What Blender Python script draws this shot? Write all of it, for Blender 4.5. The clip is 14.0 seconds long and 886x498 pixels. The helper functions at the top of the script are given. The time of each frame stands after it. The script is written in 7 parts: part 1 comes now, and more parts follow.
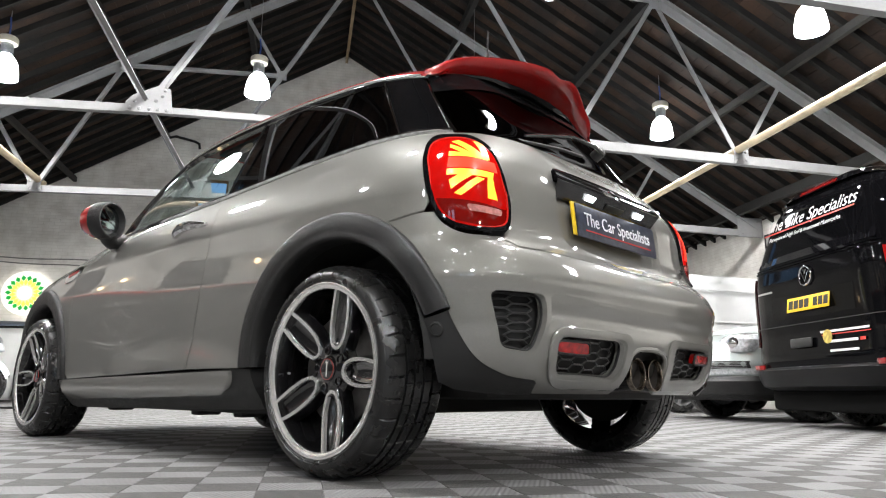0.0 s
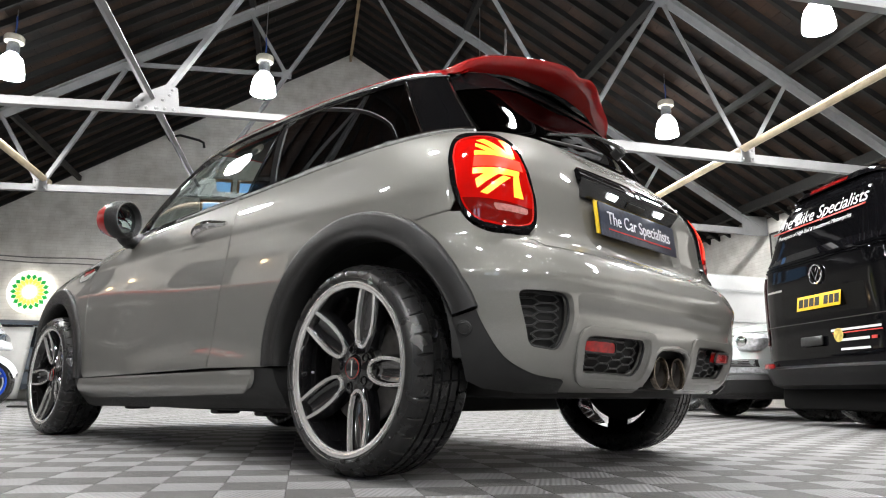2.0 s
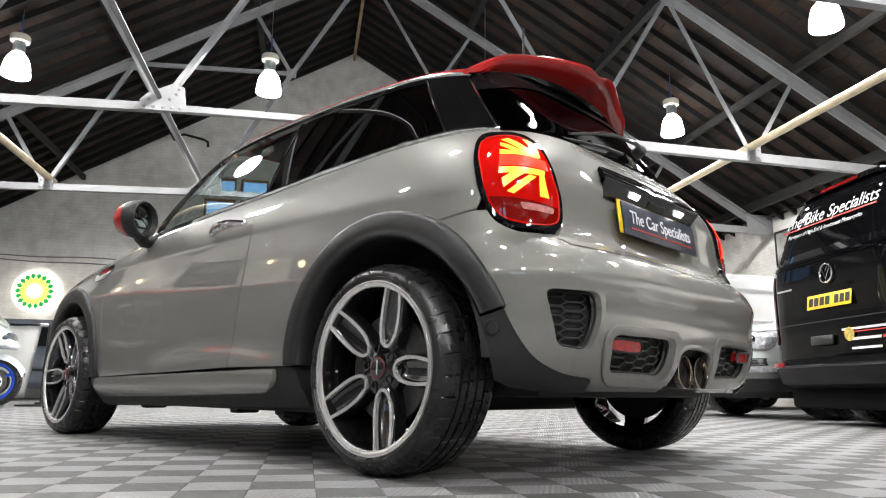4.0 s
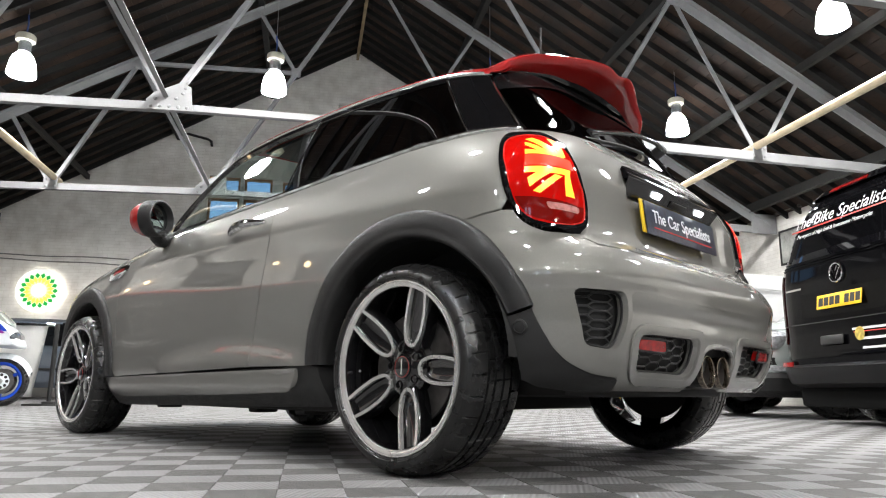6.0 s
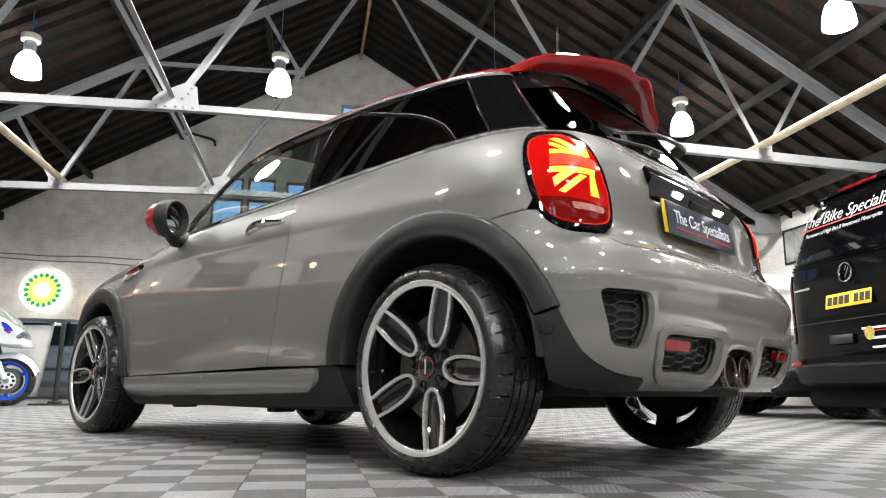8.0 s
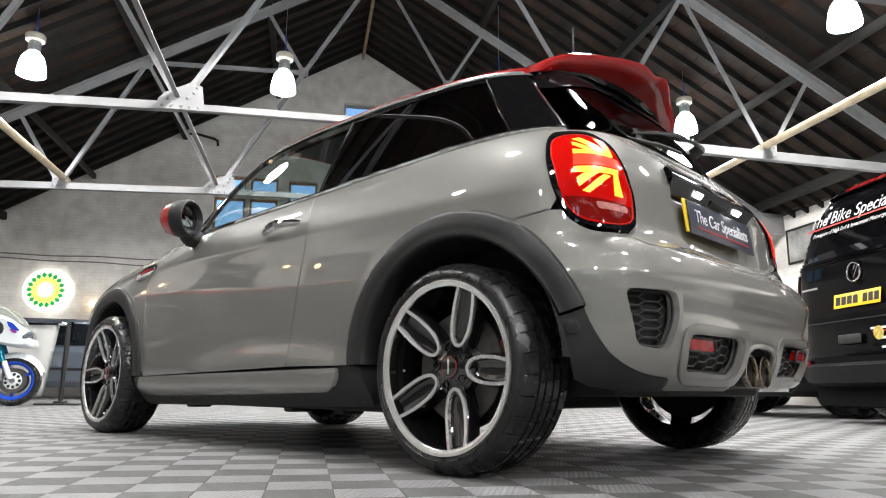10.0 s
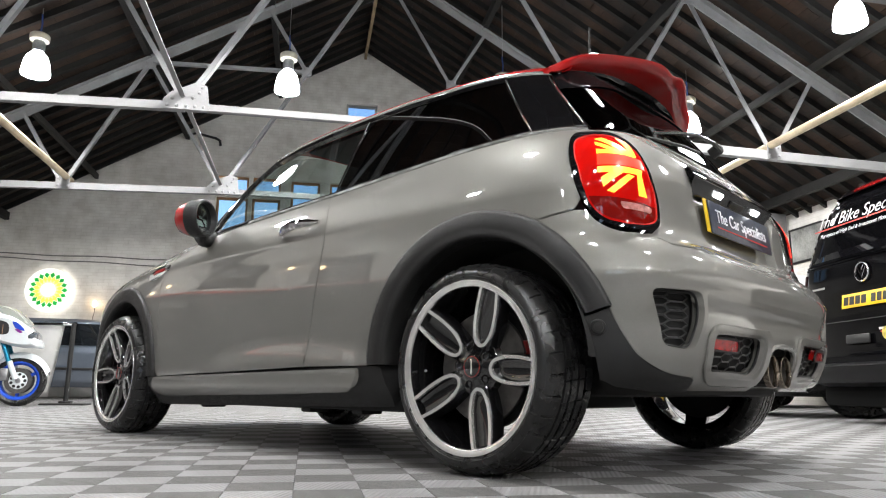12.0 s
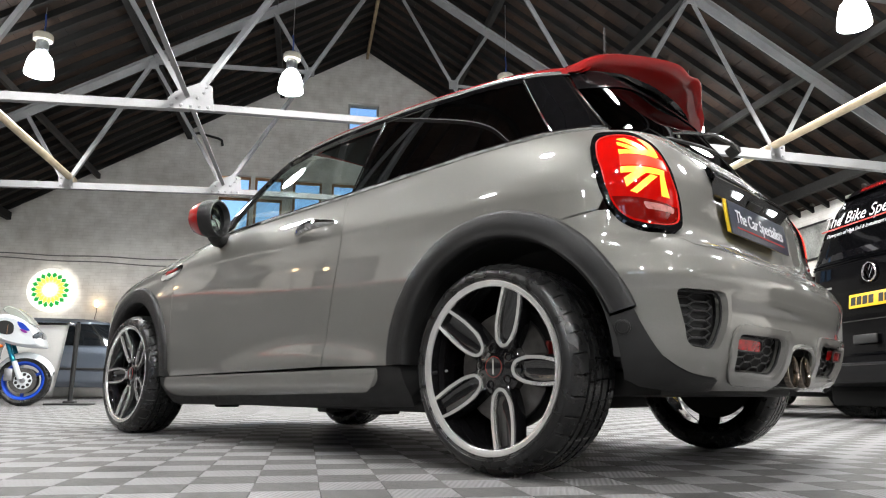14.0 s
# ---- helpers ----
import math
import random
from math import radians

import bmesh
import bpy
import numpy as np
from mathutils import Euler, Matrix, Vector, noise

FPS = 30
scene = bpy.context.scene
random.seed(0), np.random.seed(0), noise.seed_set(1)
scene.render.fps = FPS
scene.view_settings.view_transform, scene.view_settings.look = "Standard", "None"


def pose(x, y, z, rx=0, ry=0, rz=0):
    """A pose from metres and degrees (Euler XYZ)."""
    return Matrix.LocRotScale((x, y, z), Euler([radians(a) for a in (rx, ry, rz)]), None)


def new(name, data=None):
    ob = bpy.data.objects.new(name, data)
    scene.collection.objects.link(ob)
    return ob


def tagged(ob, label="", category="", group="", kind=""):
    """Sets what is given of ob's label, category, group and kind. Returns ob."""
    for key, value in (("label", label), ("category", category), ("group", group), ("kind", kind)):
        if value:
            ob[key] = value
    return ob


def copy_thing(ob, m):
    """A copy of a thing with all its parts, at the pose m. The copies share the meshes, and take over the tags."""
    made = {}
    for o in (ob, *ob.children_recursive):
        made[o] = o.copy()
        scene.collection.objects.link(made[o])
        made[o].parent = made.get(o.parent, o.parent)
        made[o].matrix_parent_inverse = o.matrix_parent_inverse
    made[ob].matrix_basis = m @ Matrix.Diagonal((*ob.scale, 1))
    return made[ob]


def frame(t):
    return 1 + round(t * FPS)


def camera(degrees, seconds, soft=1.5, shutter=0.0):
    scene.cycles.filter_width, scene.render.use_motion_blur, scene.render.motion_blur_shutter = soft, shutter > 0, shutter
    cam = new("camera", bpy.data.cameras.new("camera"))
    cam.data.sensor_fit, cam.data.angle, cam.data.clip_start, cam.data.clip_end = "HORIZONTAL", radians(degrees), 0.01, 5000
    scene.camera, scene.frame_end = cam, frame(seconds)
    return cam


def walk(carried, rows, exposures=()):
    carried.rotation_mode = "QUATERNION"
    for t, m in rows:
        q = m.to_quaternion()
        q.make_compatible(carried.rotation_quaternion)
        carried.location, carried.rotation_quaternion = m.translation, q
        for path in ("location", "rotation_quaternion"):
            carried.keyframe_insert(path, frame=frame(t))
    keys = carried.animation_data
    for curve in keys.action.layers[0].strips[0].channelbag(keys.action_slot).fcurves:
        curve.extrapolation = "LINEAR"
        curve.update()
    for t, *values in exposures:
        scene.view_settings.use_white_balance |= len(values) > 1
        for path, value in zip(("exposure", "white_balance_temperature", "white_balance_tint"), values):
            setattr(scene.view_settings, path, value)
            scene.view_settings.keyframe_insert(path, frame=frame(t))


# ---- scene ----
cam = camera(64.39, 14.0, soft=1.1)
# seconds, eye (metres), yaw, pitch, roll (degrees)
PATH = [
    (0.0, 0.0000, 0.0000, 0.2434, 0.000, 11.545, 0.618),
    (0.5, -0.0165, -0.0000, 0.2435, 0.028, 11.513, 0.615),
    (1.0, -0.0344, -0.0001, 0.2435, 0.056, 11.482, 0.613),
    (1.5, -0.0510, -0.0002, 0.2436, 0.082, 11.455, 0.610),
    (2.0, -0.0688, -0.0002, 0.2436, 0.108, 11.428, 0.607),
    (2.5, -0.0853, -0.0003, 0.2437, 0.131, 11.404, 0.605),
    (3.0, -0.1034, -0.0004, 0.2437, 0.155, 11.381, 0.602),
    (5.5, -0.1902, -0.0009, 0.2439, 0.246, 11.294, 0.588),
    (6.0, -0.2079, -0.0010, 0.2440, 0.259, 11.281, 0.585),
    (6.5, -0.2243, -0.0012, 0.2440, 0.270, 11.270, 0.583),
    (7.0, -0.2420, -0.0013, 0.2440, 0.280, 11.260, 0.580),
    (7.5, -0.2585, -0.0014, 0.2440, 0.287, 11.251, 0.577),
    (8.0, -0.2762, -0.0016, 0.2441, 0.293, 11.243, 0.575),
    (10.5, -0.3598, -0.0024, 0.2441, 0.289, 11.217, 0.561),
    (11.0, -0.3772, -0.0026, 0.2441, 0.282, 11.214, 0.559),
    (11.5, -0.3934, -0.0027, 0.2441, 0.272, 11.211, 0.556),
    (12.0, -0.4109, -0.0029, 0.2441, 0.260, 11.209, 0.553),
    (12.5, -0.4269, -0.0031, 0.2441, 0.246, 11.207, 0.551),
    (13.0, -0.4440, -0.0033, 0.2441, 0.229, 11.205, 0.548),
    (13.5, -0.4602, -0.0035, 0.2441, 0.211, 11.204, 0.546),
    (14.0, -0.4772, -0.0038, 0.2441, 0.189, 11.202, 0.543),
]
walk(cam, [(t, pose(x, y, z, 0, 0, yaw) @ pose(0, 0, 0, 90 + pitch) @ pose(0, 0, 0, 0, 0, roll)) for t, x, y, z, yaw, pitch, roll in PATH])

# ---- world and light ----
PSI = 10.94                      # the hall's turn about z, in degrees
HALL = pose(0, 0, 0, 0, 0, PSI)  # hall coordinates: x across, y along, z up
world = bpy.data.worlds.new("sky")
scene.world = world
world.use_nodes = True
sky = world.node_tree.nodes.new("ShaderNodeTexSky")
sky.sky_type, sky.sun_disc, sky.ozone_density = "NISHITA", False, 5.0
sky.sun_elevation, sky.sun_rotation = radians(35), radians(200)
background = world.node_tree.nodes["Background"]
background.inputs["Strength"].default_value = 0.15
world.node_tree.links.new(sky.outputs["Color"], background.inputs["Color"])
LAMP_WATTS = 245.0
scene.view_settings.exposure = 1.0

# ---- materials ----
def shader(name):
    m = bpy.data.materials.new(name)
    m.use_nodes = True
    return m, m.node_tree.nodes, m.node_tree.links, m.node_tree.nodes["Principled BSDF"]


def mat(name, colour, rough=0.5, metal=0.0, vary=0.0, scale=8.0, bump=0.0, bump_scale=60.0, coat=0.0, second=None, spec=0.5, rvary=0.0, island=False, stretch=(1, 1, 1)):
    """A procedural surface: base colour with broad stains and fine grain, roughness variation and relief."""
    m, n, l, b = shader(name)
    b.inputs["Base Color"].default_value = (*colour, 1)
    b.inputs["Roughness"].default_value = rough
    b.inputs["Metallic"].default_value = metal
    b.inputs["Specular IOR Level"].default_value = spec
    b.inputs["Coat Weight"].default_value = coat
    b.inputs["Coat Roughness"].default_value = 0.02
    tc = n.new("ShaderNodeTexCoord")
    mp = n.new("ShaderNodeMapping")
    mp.inputs["Scale"].default_value = stretch
    l.new(tc.outputs["Object"], mp.inputs["Vector"])
    if vary or second:
        big = n.new("ShaderNodeTexNoise")
        big.inputs["Scale"].default_value, big.inputs["Detail"].default_value = scale, 6
        fine = n.new("ShaderNodeTexNoise")
        fine.inputs["Scale"].default_value, fine.inputs["Detail"].default_value = scale * 14, 4
        l.new(mp.outputs[0], big.inputs["Vector"])
        l.new(mp.outputs[0], fine.inputs["Vector"])
        add = n.new("ShaderNodeMath")
        add.operation = "MULTIPLY_ADD"
        add.inputs[1].default_value = 0.35
        l.new(fine.outputs["Fac"], add.inputs[0])
        l.new(big.outputs["Fac"], add.inputs[2])
        ramp = n.new("ShaderNodeValToRGB")
        dark = second or tuple(max(0.0, c * (1 - vary)) for c in colour)
        light = colour if second else tuple(min(1.0, c * (1 + vary * 0.6)) for c in colour)
        ramp.color_ramp.elements[0].position, ramp.color_ramp.elements[1].position = 0.45, 0.92
        ramp.color_ramp.elements[0].color, ramp.color_ramp.elements[1].color = (*dark, 1), (*light, 1)
        l.new(add.outputs[0], ramp.inputs[0])
        out = ramp.outputs[0]
        if island:
            info = n.new("ShaderNodeObjectInfo")
            geo = n.new("ShaderNodeNewGeometry")
            both = n.new("ShaderNodeMath")
            l.new(info.outputs["Random"], both.inputs[0])
            l.new(geo.outputs["Random Per Island"], both.inputs[1])
            val = n.new("ShaderNodeMapRange")
            val.inputs[1].default_value, val.inputs[2].default_value, val.inputs[3].default_value, val.inputs[4].default_value = 0, 2, 0.6, 1.45
            l.new(both.outputs[0], val.inputs[0])
            hsv = n.new("ShaderNodeHueSaturation")
            l.new(val.outputs[0], hsv.inputs["Value"])
            l.new(out, hsv.inputs["Color"])
            out = hsv.outputs[0]
        l.new(out, b.inputs["Base Color"])
    if rvary:
        rn = n.new("ShaderNodeTexNoise")
        rn.inputs["Scale"].default_value, rn.inputs["Detail"].default_value = scale * 2, 5
        l.new(mp.outputs[0], rn.inputs["Vector"])
        rr = n.new("ShaderNodeMapRange")
        rr.inputs[1].default_value, rr.inputs[2].default_value = 0.3, 0.7
        rr.inputs[3].default_value, rr.inputs[4].default_value = max(0.0, rough - rvary), rough + rvary
        l.new(rn.outputs["Fac"], rr.inputs[0])
        l.new(rr.outputs[0], b.inputs["Roughness"])
    if bump:
        bn = n.new("ShaderNodeTexNoise")
        bn.inputs["Scale"].default_value, bn.inputs["Detail"].default_value = bump_scale, 6
        l.new(mp.outputs[0], bn.inputs["Vector"])
        bp = n.new("ShaderNodeBump")
        bp.inputs["Strength"].default_value, bp.inputs["Distance"].default_value = bump, 0.01
        l.new(bn.outputs["Fac"], bp.inputs["Height"])
        l.new(bp.outputs[0], b.inputs["Normal"])
    return m


def glow(name, colour, strength):
    m, n, l, b = shader(name)
    b.inputs["Base Color"].default_value = (*colour, 1)
    b.inputs["Emission Color"].default_value = (*colour, 1)
    b.inputs["Emission Strength"].default_value = strength
    b.inputs["Roughness"].default_value = 0.3
    return m


def tinted_glass(name, tint, gloss=1.0, least=0.055):
    """Thin pane: see-through with a tint, mirror-like by Fresnel."""
    m, n, l, b = shader(name)
    n.remove(b)
    clear, shine, mix = n.new("ShaderNodeBsdfTransparent"), n.new("ShaderNodeBsdfGlossy"), n.new("ShaderNodeMixShader")
    facing, curve_, fres = n.new("ShaderNodeLayerWeight"), n.new("ShaderNodeMath"), n.new("ShaderNodeMapRange")
    clear.inputs["Color"].default_value = (*tint, 1)
    shine.inputs["Color"].default_value = (gloss, gloss, gloss, 1)
    shine.inputs["Roughness"].default_value = 0.015
    facing.inputs["Blend"].default_value = 0.5
    curve_.operation = "POWER"
    curve_.inputs[1].default_value = 4.0
    fres.inputs[3].default_value, fres.inputs[4].default_value = least, 1.0
    l.new(facing.outputs["Facing"], curve_.inputs[0])
    l.new(curve_.outputs[0], fres.inputs[0])
    l.new(fres.outputs[0], mix.inputs[0])
    l.new(clear.outputs[0], mix.inputs[1])
    l.new(shine.outputs[0], mix.inputs[2])
    l.new(mix.outputs[0], n["Material Output"].inputs[0])
    return m


def brick_paint(name, paint, under, row=0.075, length=0.225, worn=0.5):
    """Whitewashed brickwork: courses in relief, worn patches of render and bare brick."""
    m, n, l, b = shader(name)
    tc, mp = n.new("ShaderNodeTexCoord"), n.new("ShaderNodeMapping")
    l.new(tc.outputs["UV"], mp.inputs["Vector"])
    br = n.new("ShaderNodeTexBrick")
    br.inputs["Scale"].default_value = 1.0
    br.inputs["Brick Width"].default_value, br.inputs["Row Height"].default_value = length, row
    br.inputs["Mortar Size"].default_value, br.inputs["Mortar Smooth"].default_value = 0.008, 0.6
    br.inputs["Color1"].default_value, br.inputs["Color2"].default_value = (1, 1, 1, 1), (0.82, 0.82, 0.82, 1)
    br.inputs["Mortar"].default_value = (0.62, 0.6, 0.57, 1)
    l.new(mp.outputs[0], br.inputs["Vector"])
    big, mid = n.new("ShaderNodeTexNoise"), n.new("ShaderNodeTexNoise")
    big.inputs["Scale"].default_value, big.inputs["Detail"].default_value = 0.55, 8
    mid.inputs["Scale"].default_value, mid.inputs["Detail"].default_value = 3.5, 8
    l.new(mp.outputs[0], big.inputs["Vector"])
    l.new(mp.outputs[0], mid.inputs["Vector"])
    stain = n.new("ShaderNodeValToRGB")
    stain.color_ramp.elements[0].position, stain.color_ramp.elements[1].position = 0.34, 0.6
    stain.color_ramp.elements[0].color, stain.color_ramp.elements[1].color = (*under, 1), (*paint, 1)
    add = n.new("ShaderNodeMath")
    add.operation = "MULTIPLY_ADD"
    add.inputs[1].default_value, add.inputs[2].default_value = worn, 0.0
    l.new(mid.outputs["Fac"], add.inputs[0])
    addb = n.new("ShaderNodeMath")
    addb.operation = "MULTIPLY_ADD"
    addb.inputs[1].default_value = 1.0 - worn
    l.new(big.outputs["Fac"], addb.inputs[0])
    l.new(add.outputs[0], addb.inputs[2])
    l.new(addb.outputs[0], stain.inputs[0])
    mul = n.new("ShaderNodeMix")
    mul.data_type, mul.blend_type = "RGBA", "MULTIPLY"
    mul.inputs["Factor"].default_value = 0.3
    l.new(stain.outputs[0], mul.inputs["A"])
    l.new(br.outputs["Color"], mul.inputs["B"])
    l.new(mul.outputs["Result"], b.inputs["Base Color"])
    b.inputs["Roughness"].default_value = 0.85
    bp = n.new("ShaderNodeBump")
    bp.inputs["Strength"].default_value, bp.inputs["Distance"].default_value = 0.3, 0.01
    h = n.new("ShaderNodeMath")
    h.operation = "MULTIPLY_ADD"
    h.inputs[1].default_value = 0.8
    l.new(mid.outputs["Fac"], h.inputs[0])
    l.new(br.outputs["Fac"], h.inputs[2])
    inv = n.new("ShaderNodeMath")
    inv.operation = "MULTIPLY"
    inv.inputs[1].default_value = -1
    l.new(h.outputs[0], inv.inputs[0])
    l.new(inv.outputs[0], bp.inputs["Height"])
    l.new(bp.outputs[0], b.inputs["Normal"])
    return m


def flake_paint(name, colour, rough=0.32, metal=0.35):
    """Metallic car paint under a clear coat."""
    m, n, l, b = shader(name)
    b.inputs["Metallic"].default_value = metal
    b.inputs["Roughness"].default_value = rough
    b.inputs["Specular IOR Level"].default_value = 0.1
    b.inputs["Coat Weight"].default_value, b.inputs["Coat Roughness"].default_value, b.inputs["Coat IOR"].default_value = 1.0, 0.012, 1.95
    tc, v = n.new("ShaderNodeTexCoord"), n.new("ShaderNodeTexVoronoi")
    v.inputs["Scale"].default_value = 900
    l.new(tc.outputs["Object"], v.inputs["Vector"])
    mx = n.new("ShaderNodeMix")
    mx.data_type = "RGBA"
    mx.inputs["A"].default_value, mx.inputs["B"].default_value = (*[c * 0.9 for c in colour], 1), (*[min(1, c * 1.12) for c in colour], 1)
    l.new(v.outputs["Color"], mx.inputs["Factor"])
    l.new(mx.outputs["Result"], b.inputs["Base Color"])
    return m


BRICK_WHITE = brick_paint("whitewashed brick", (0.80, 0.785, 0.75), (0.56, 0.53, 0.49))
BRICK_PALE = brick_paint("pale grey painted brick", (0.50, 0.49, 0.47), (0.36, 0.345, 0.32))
BRICK_UNSEEN = brick_paint("brick darkened for reflections", (0.20, 0.185, 0.165), (0.11, 0.10, 0.09))
STEEL_WHITE = mat("white painted steel", (0.25, 0.251, 0.258), 0.62, vary=0.16, scale=3, bump=0.06, bump_scale=40, spec=0.25, rvary=0.1)
TIMBER_DARK = mat("near-black timber", (0.004, 0.0034, 0.003), 0.8, vary=0.6, scale=2.5, bump=0.6, bump_scale=30, island=True, stretch=(1, 1, 1))
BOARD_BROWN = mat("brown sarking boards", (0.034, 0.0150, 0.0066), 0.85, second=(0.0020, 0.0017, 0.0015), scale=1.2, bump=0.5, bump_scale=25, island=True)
TIMBER_PALE = mat("pale ridge board", (0.30, 0.22, 0.13), 0.7, vary=0.4, scale=4)
PURLIN = mat("dark grey beam", (0.024, 0.022, 0.020), 0.8, vary=0.5, scale=3, bump=0.3)
PIPE_CREAM = mat("cream painted pipe", (0.50, 0.41, 0.28), 0.5, vary=0.3, scale=5, rvary=0.1)
BLACK_RUBBER = mat("black rubber", (0.018, 0.018, 0.018), 0.62, vary=0.4, scale=12, bump=0.15, bump_scale=300)
BLACK_PLASTIC = mat("textured black plastic", (0.015, 0.015, 0.0152), 0.45, spec=0.35, vary=0.2, scale=20, bump=0.25, bump_scale=900, rvary=0.06)
BLACK_GLOSS = mat("gloss black", (0.004, 0.004, 0.0045), 0.04, spec=0.6)
BLACK_MATT = mat("matt black", (0.012, 0.012, 0.012), 0.75, vary=0.3, scale=10)
CHROME = mat("chrome", (0.75, 0.75, 0.76), 0.06, 1.0)
STEEL_GREY = mat("grey steel", (0.32, 0.32, 0.33), 0.4, 0.8, vary=0.3, scale=20)
LAMP_GLASS = glow("lit lamp glass", (0.93, 0.97, 1.0), 19.0)
LAMP_BODY = mat("pale lamp housing", (0.62, 0.58, 0.48), 0.5, vary=0.2, scale=10)
ORANGE_WOOD = mat("varnished window wood", (0.30, 0.15, 0.06), 0.5, vary=0.4, scale=6)
PANE = tinted_glass("window pane", (0.92, 0.95, 0.95))
BLUE_CORD = mat("blue lamp cord", (0.02, 0.06, 0.25), 0.5)

# ---- helpers for meshes ----
def part(name, bm, material, parent=None, label="", smooth=True, place=None, sharp=35):
    """Link a bmesh as one mesh object, under a parent if one is given."""
    me = bpy.data.meshes.new(name)
    bmesh.ops.recalc_face_normals(bm, faces=bm.faces[:]) if sharp else None
    bm.to_mesh(me)
    bm.free()
    for m in (material if isinstance(material, (list, tuple)) else [material]):
        me.materials.append(m)
    if smooth:
        me.shade_smooth()
        if sharp:
            me.set_sharp_from_angle(angle=radians(sharp))
    ob = new(name, me)
    if parent is not None:
        ob.parent = parent
    if place is not None:
        ob.matrix_basis = place
    if label:
        tagged(ob, label=label)
    return ob


def thing(name, m, label, category, group="", kind=""):
    ob = new(name)
    ob.empty_display_size = 0.1
    ob.matrix_basis = m
    return tagged(ob, label, category, group, kind)


def box(bm, x0, x1, y0, y1, z0, z1, bevel=0.0):
    vs = [bm.verts.new(p) for p in ((x0, y0, z0), (x1, y0, z0), (x1, y1, z0), (x0, y1, z0), (x0, y0, z1), (x1, y0, z1), (x1, y1, z1), (x0, y1, z1))]
    fs = [bm.faces.new([vs[i] for i in f]) for f in ((3, 2, 1, 0), (4, 5, 6, 7), (0, 1, 5, 4), (1, 2, 6, 5), (2, 3, 7, 6), (3, 0, 4, 7))]
    if bevel:
        es = {e for f in fs for e in f.edges}
        bmesh.ops.bevel(bm, geom=list(es), offset=bevel, segments=2, profile=0.5, affect="EDGES")
    return bm


def boxes(*specs, bevel=0.0):
    bm = bmesh.new()
    for s in specs:
        box(bm, *s, bevel=bevel)
    return bm


def extrude(bm, p, q, profile, up=(0, 0, 1)):
    """Sweep a closed profile of (side, up) points from p to q."""
    p, q = Vector(p), Vector(q)
    d = (q - p).normalized()
    side = d.cross(Vector(up))
    if side.length < 1e-4:
        side = d.cross(Vector((0, 1, 0)))
    side.normalize()
    top = side.cross(d)
    rings = [[bm.verts.new(c + side * a + top * b) for a, b in profile] for c in (p, q)]
    k = len(profile)
    for i in range(k):
        bm.faces.new((rings[0][i], rings[0][(i + 1) % k], rings[1][(i + 1) % k], rings[1][i]))
    bm.faces.new(rings[0][::-1])
    bm.faces.new(rings[1])
    return bm


def ell(w, h, t):
    """Angle-iron profile: flange w wide, web h high, t thick."""
    return [(-w / 2, -h / 2), (w / 2, -h / 2), (w / 2, -h / 2 + t), (-w / 2 + t, -h / 2 + t), (-w / 2 + t, h / 2), (-w / 2, h / 2)]


def tee(w, h, t):
    return [(-w / 2, h / 2), (-w / 2, h / 2 - t), (-t / 2, h / 2 - t), (-t / 2, -h / 2), (t / 2, -h / 2), (t / 2, h / 2 - t), (w / 2, h / 2 - t), (w / 2, h / 2)]


def rect(w, h):
    return [(-w / 2, -h / 2), (w / 2, -h / 2), (w / 2, h / 2), (-w / 2, h / 2)]


def lathe(bm, rows, k=32, axis="z", cap=True, at=(0, 0, 0)):
    """Turn (radius, height) rows about an axis."""
    rings = []
    for r, h in rows:
        ring = []
        for i in range(k):
            a = 2 * math.pi * i / k
            c, s = r * math.cos(a), r * math.sin(a)
            ring.append(bm.verts.new(Vector({"z": (c, s, h), "y": (c, h, s), "x": (h, c, s)}[axis]) + Vector(at)))
        rings.append(ring)
    for a, b in zip(rings, rings[1:]):
        for i in range(k):
            bm.faces.new((a[i], a[(i + 1) % k], b[(i + 1) % k], b[i]))
    if cap:
        bm.faces.new(rings[0][::-1])
        bm.faces.new(rings[-1])
    return bm


def tube(bm, pts, r, k=8, cap=True):
    """A round bar along a line of points; r may be a list."""
    pts = [Vector(p) for p in pts]
    rs = r if isinstance(r, (list, tuple)) else [r] * len(pts)
    rings, side = [], None
    for i, p in enumerate(pts):
        d = (pts[min(i + 1, len(pts) - 1)] - pts[max(i - 1, 0)]).normalized()
        if side is None:
            side = d.cross(Vector((0, 0, 1)))
            if side.length < 0.05:
                side = d.cross(Vector((0, 1, 0)))
        side = (side - d * side.dot(d)).normalized()
        top = d.cross(side)
        rings.append([bm.verts.new(p + (side * math.cos(2 * math.pi * j / k) + top * math.sin(2 * math.pi * j / k)) * rs[i]) for j in range(k)])
    for a, b in zip(rings, rings[1:]):
        for j in range(k):
            bm.faces.new((a[j], a[(j + 1) % k], b[(j + 1) % k], b[j]))
    if cap:
        bm.faces.new(rings[0][::-1])
        bm.faces.new(rings[-1])
    return bm


def add_uv(ob, fx, fy):
    """UV in metres from two functions of the vertex."""
    me = ob.data
    uv = me.uv_layers.new(name="metres")
    for lp in me.loops:
        co = me.vertices[lp.vertex_index].co
        uv.data[lp.index].uv = (fx(co), fy(co))


# ---- the hall: shell ----
MID, HALF_SPAN = 0.76, 8.1
WALL_L, WALL_R, GABLE, BACK = MID - HALF_SPAN - 0.3, MID + HALF_SPAN + 0.15, 16.7, -10.0
SLOPE, APEX = 0.5875, 8.29       # truss rafters: rise per metre and apex height
ROOF = HALL @ pose(-0.07, 0, 0)
DECK = APEX + 0.34               # underside of the boards at the ridge


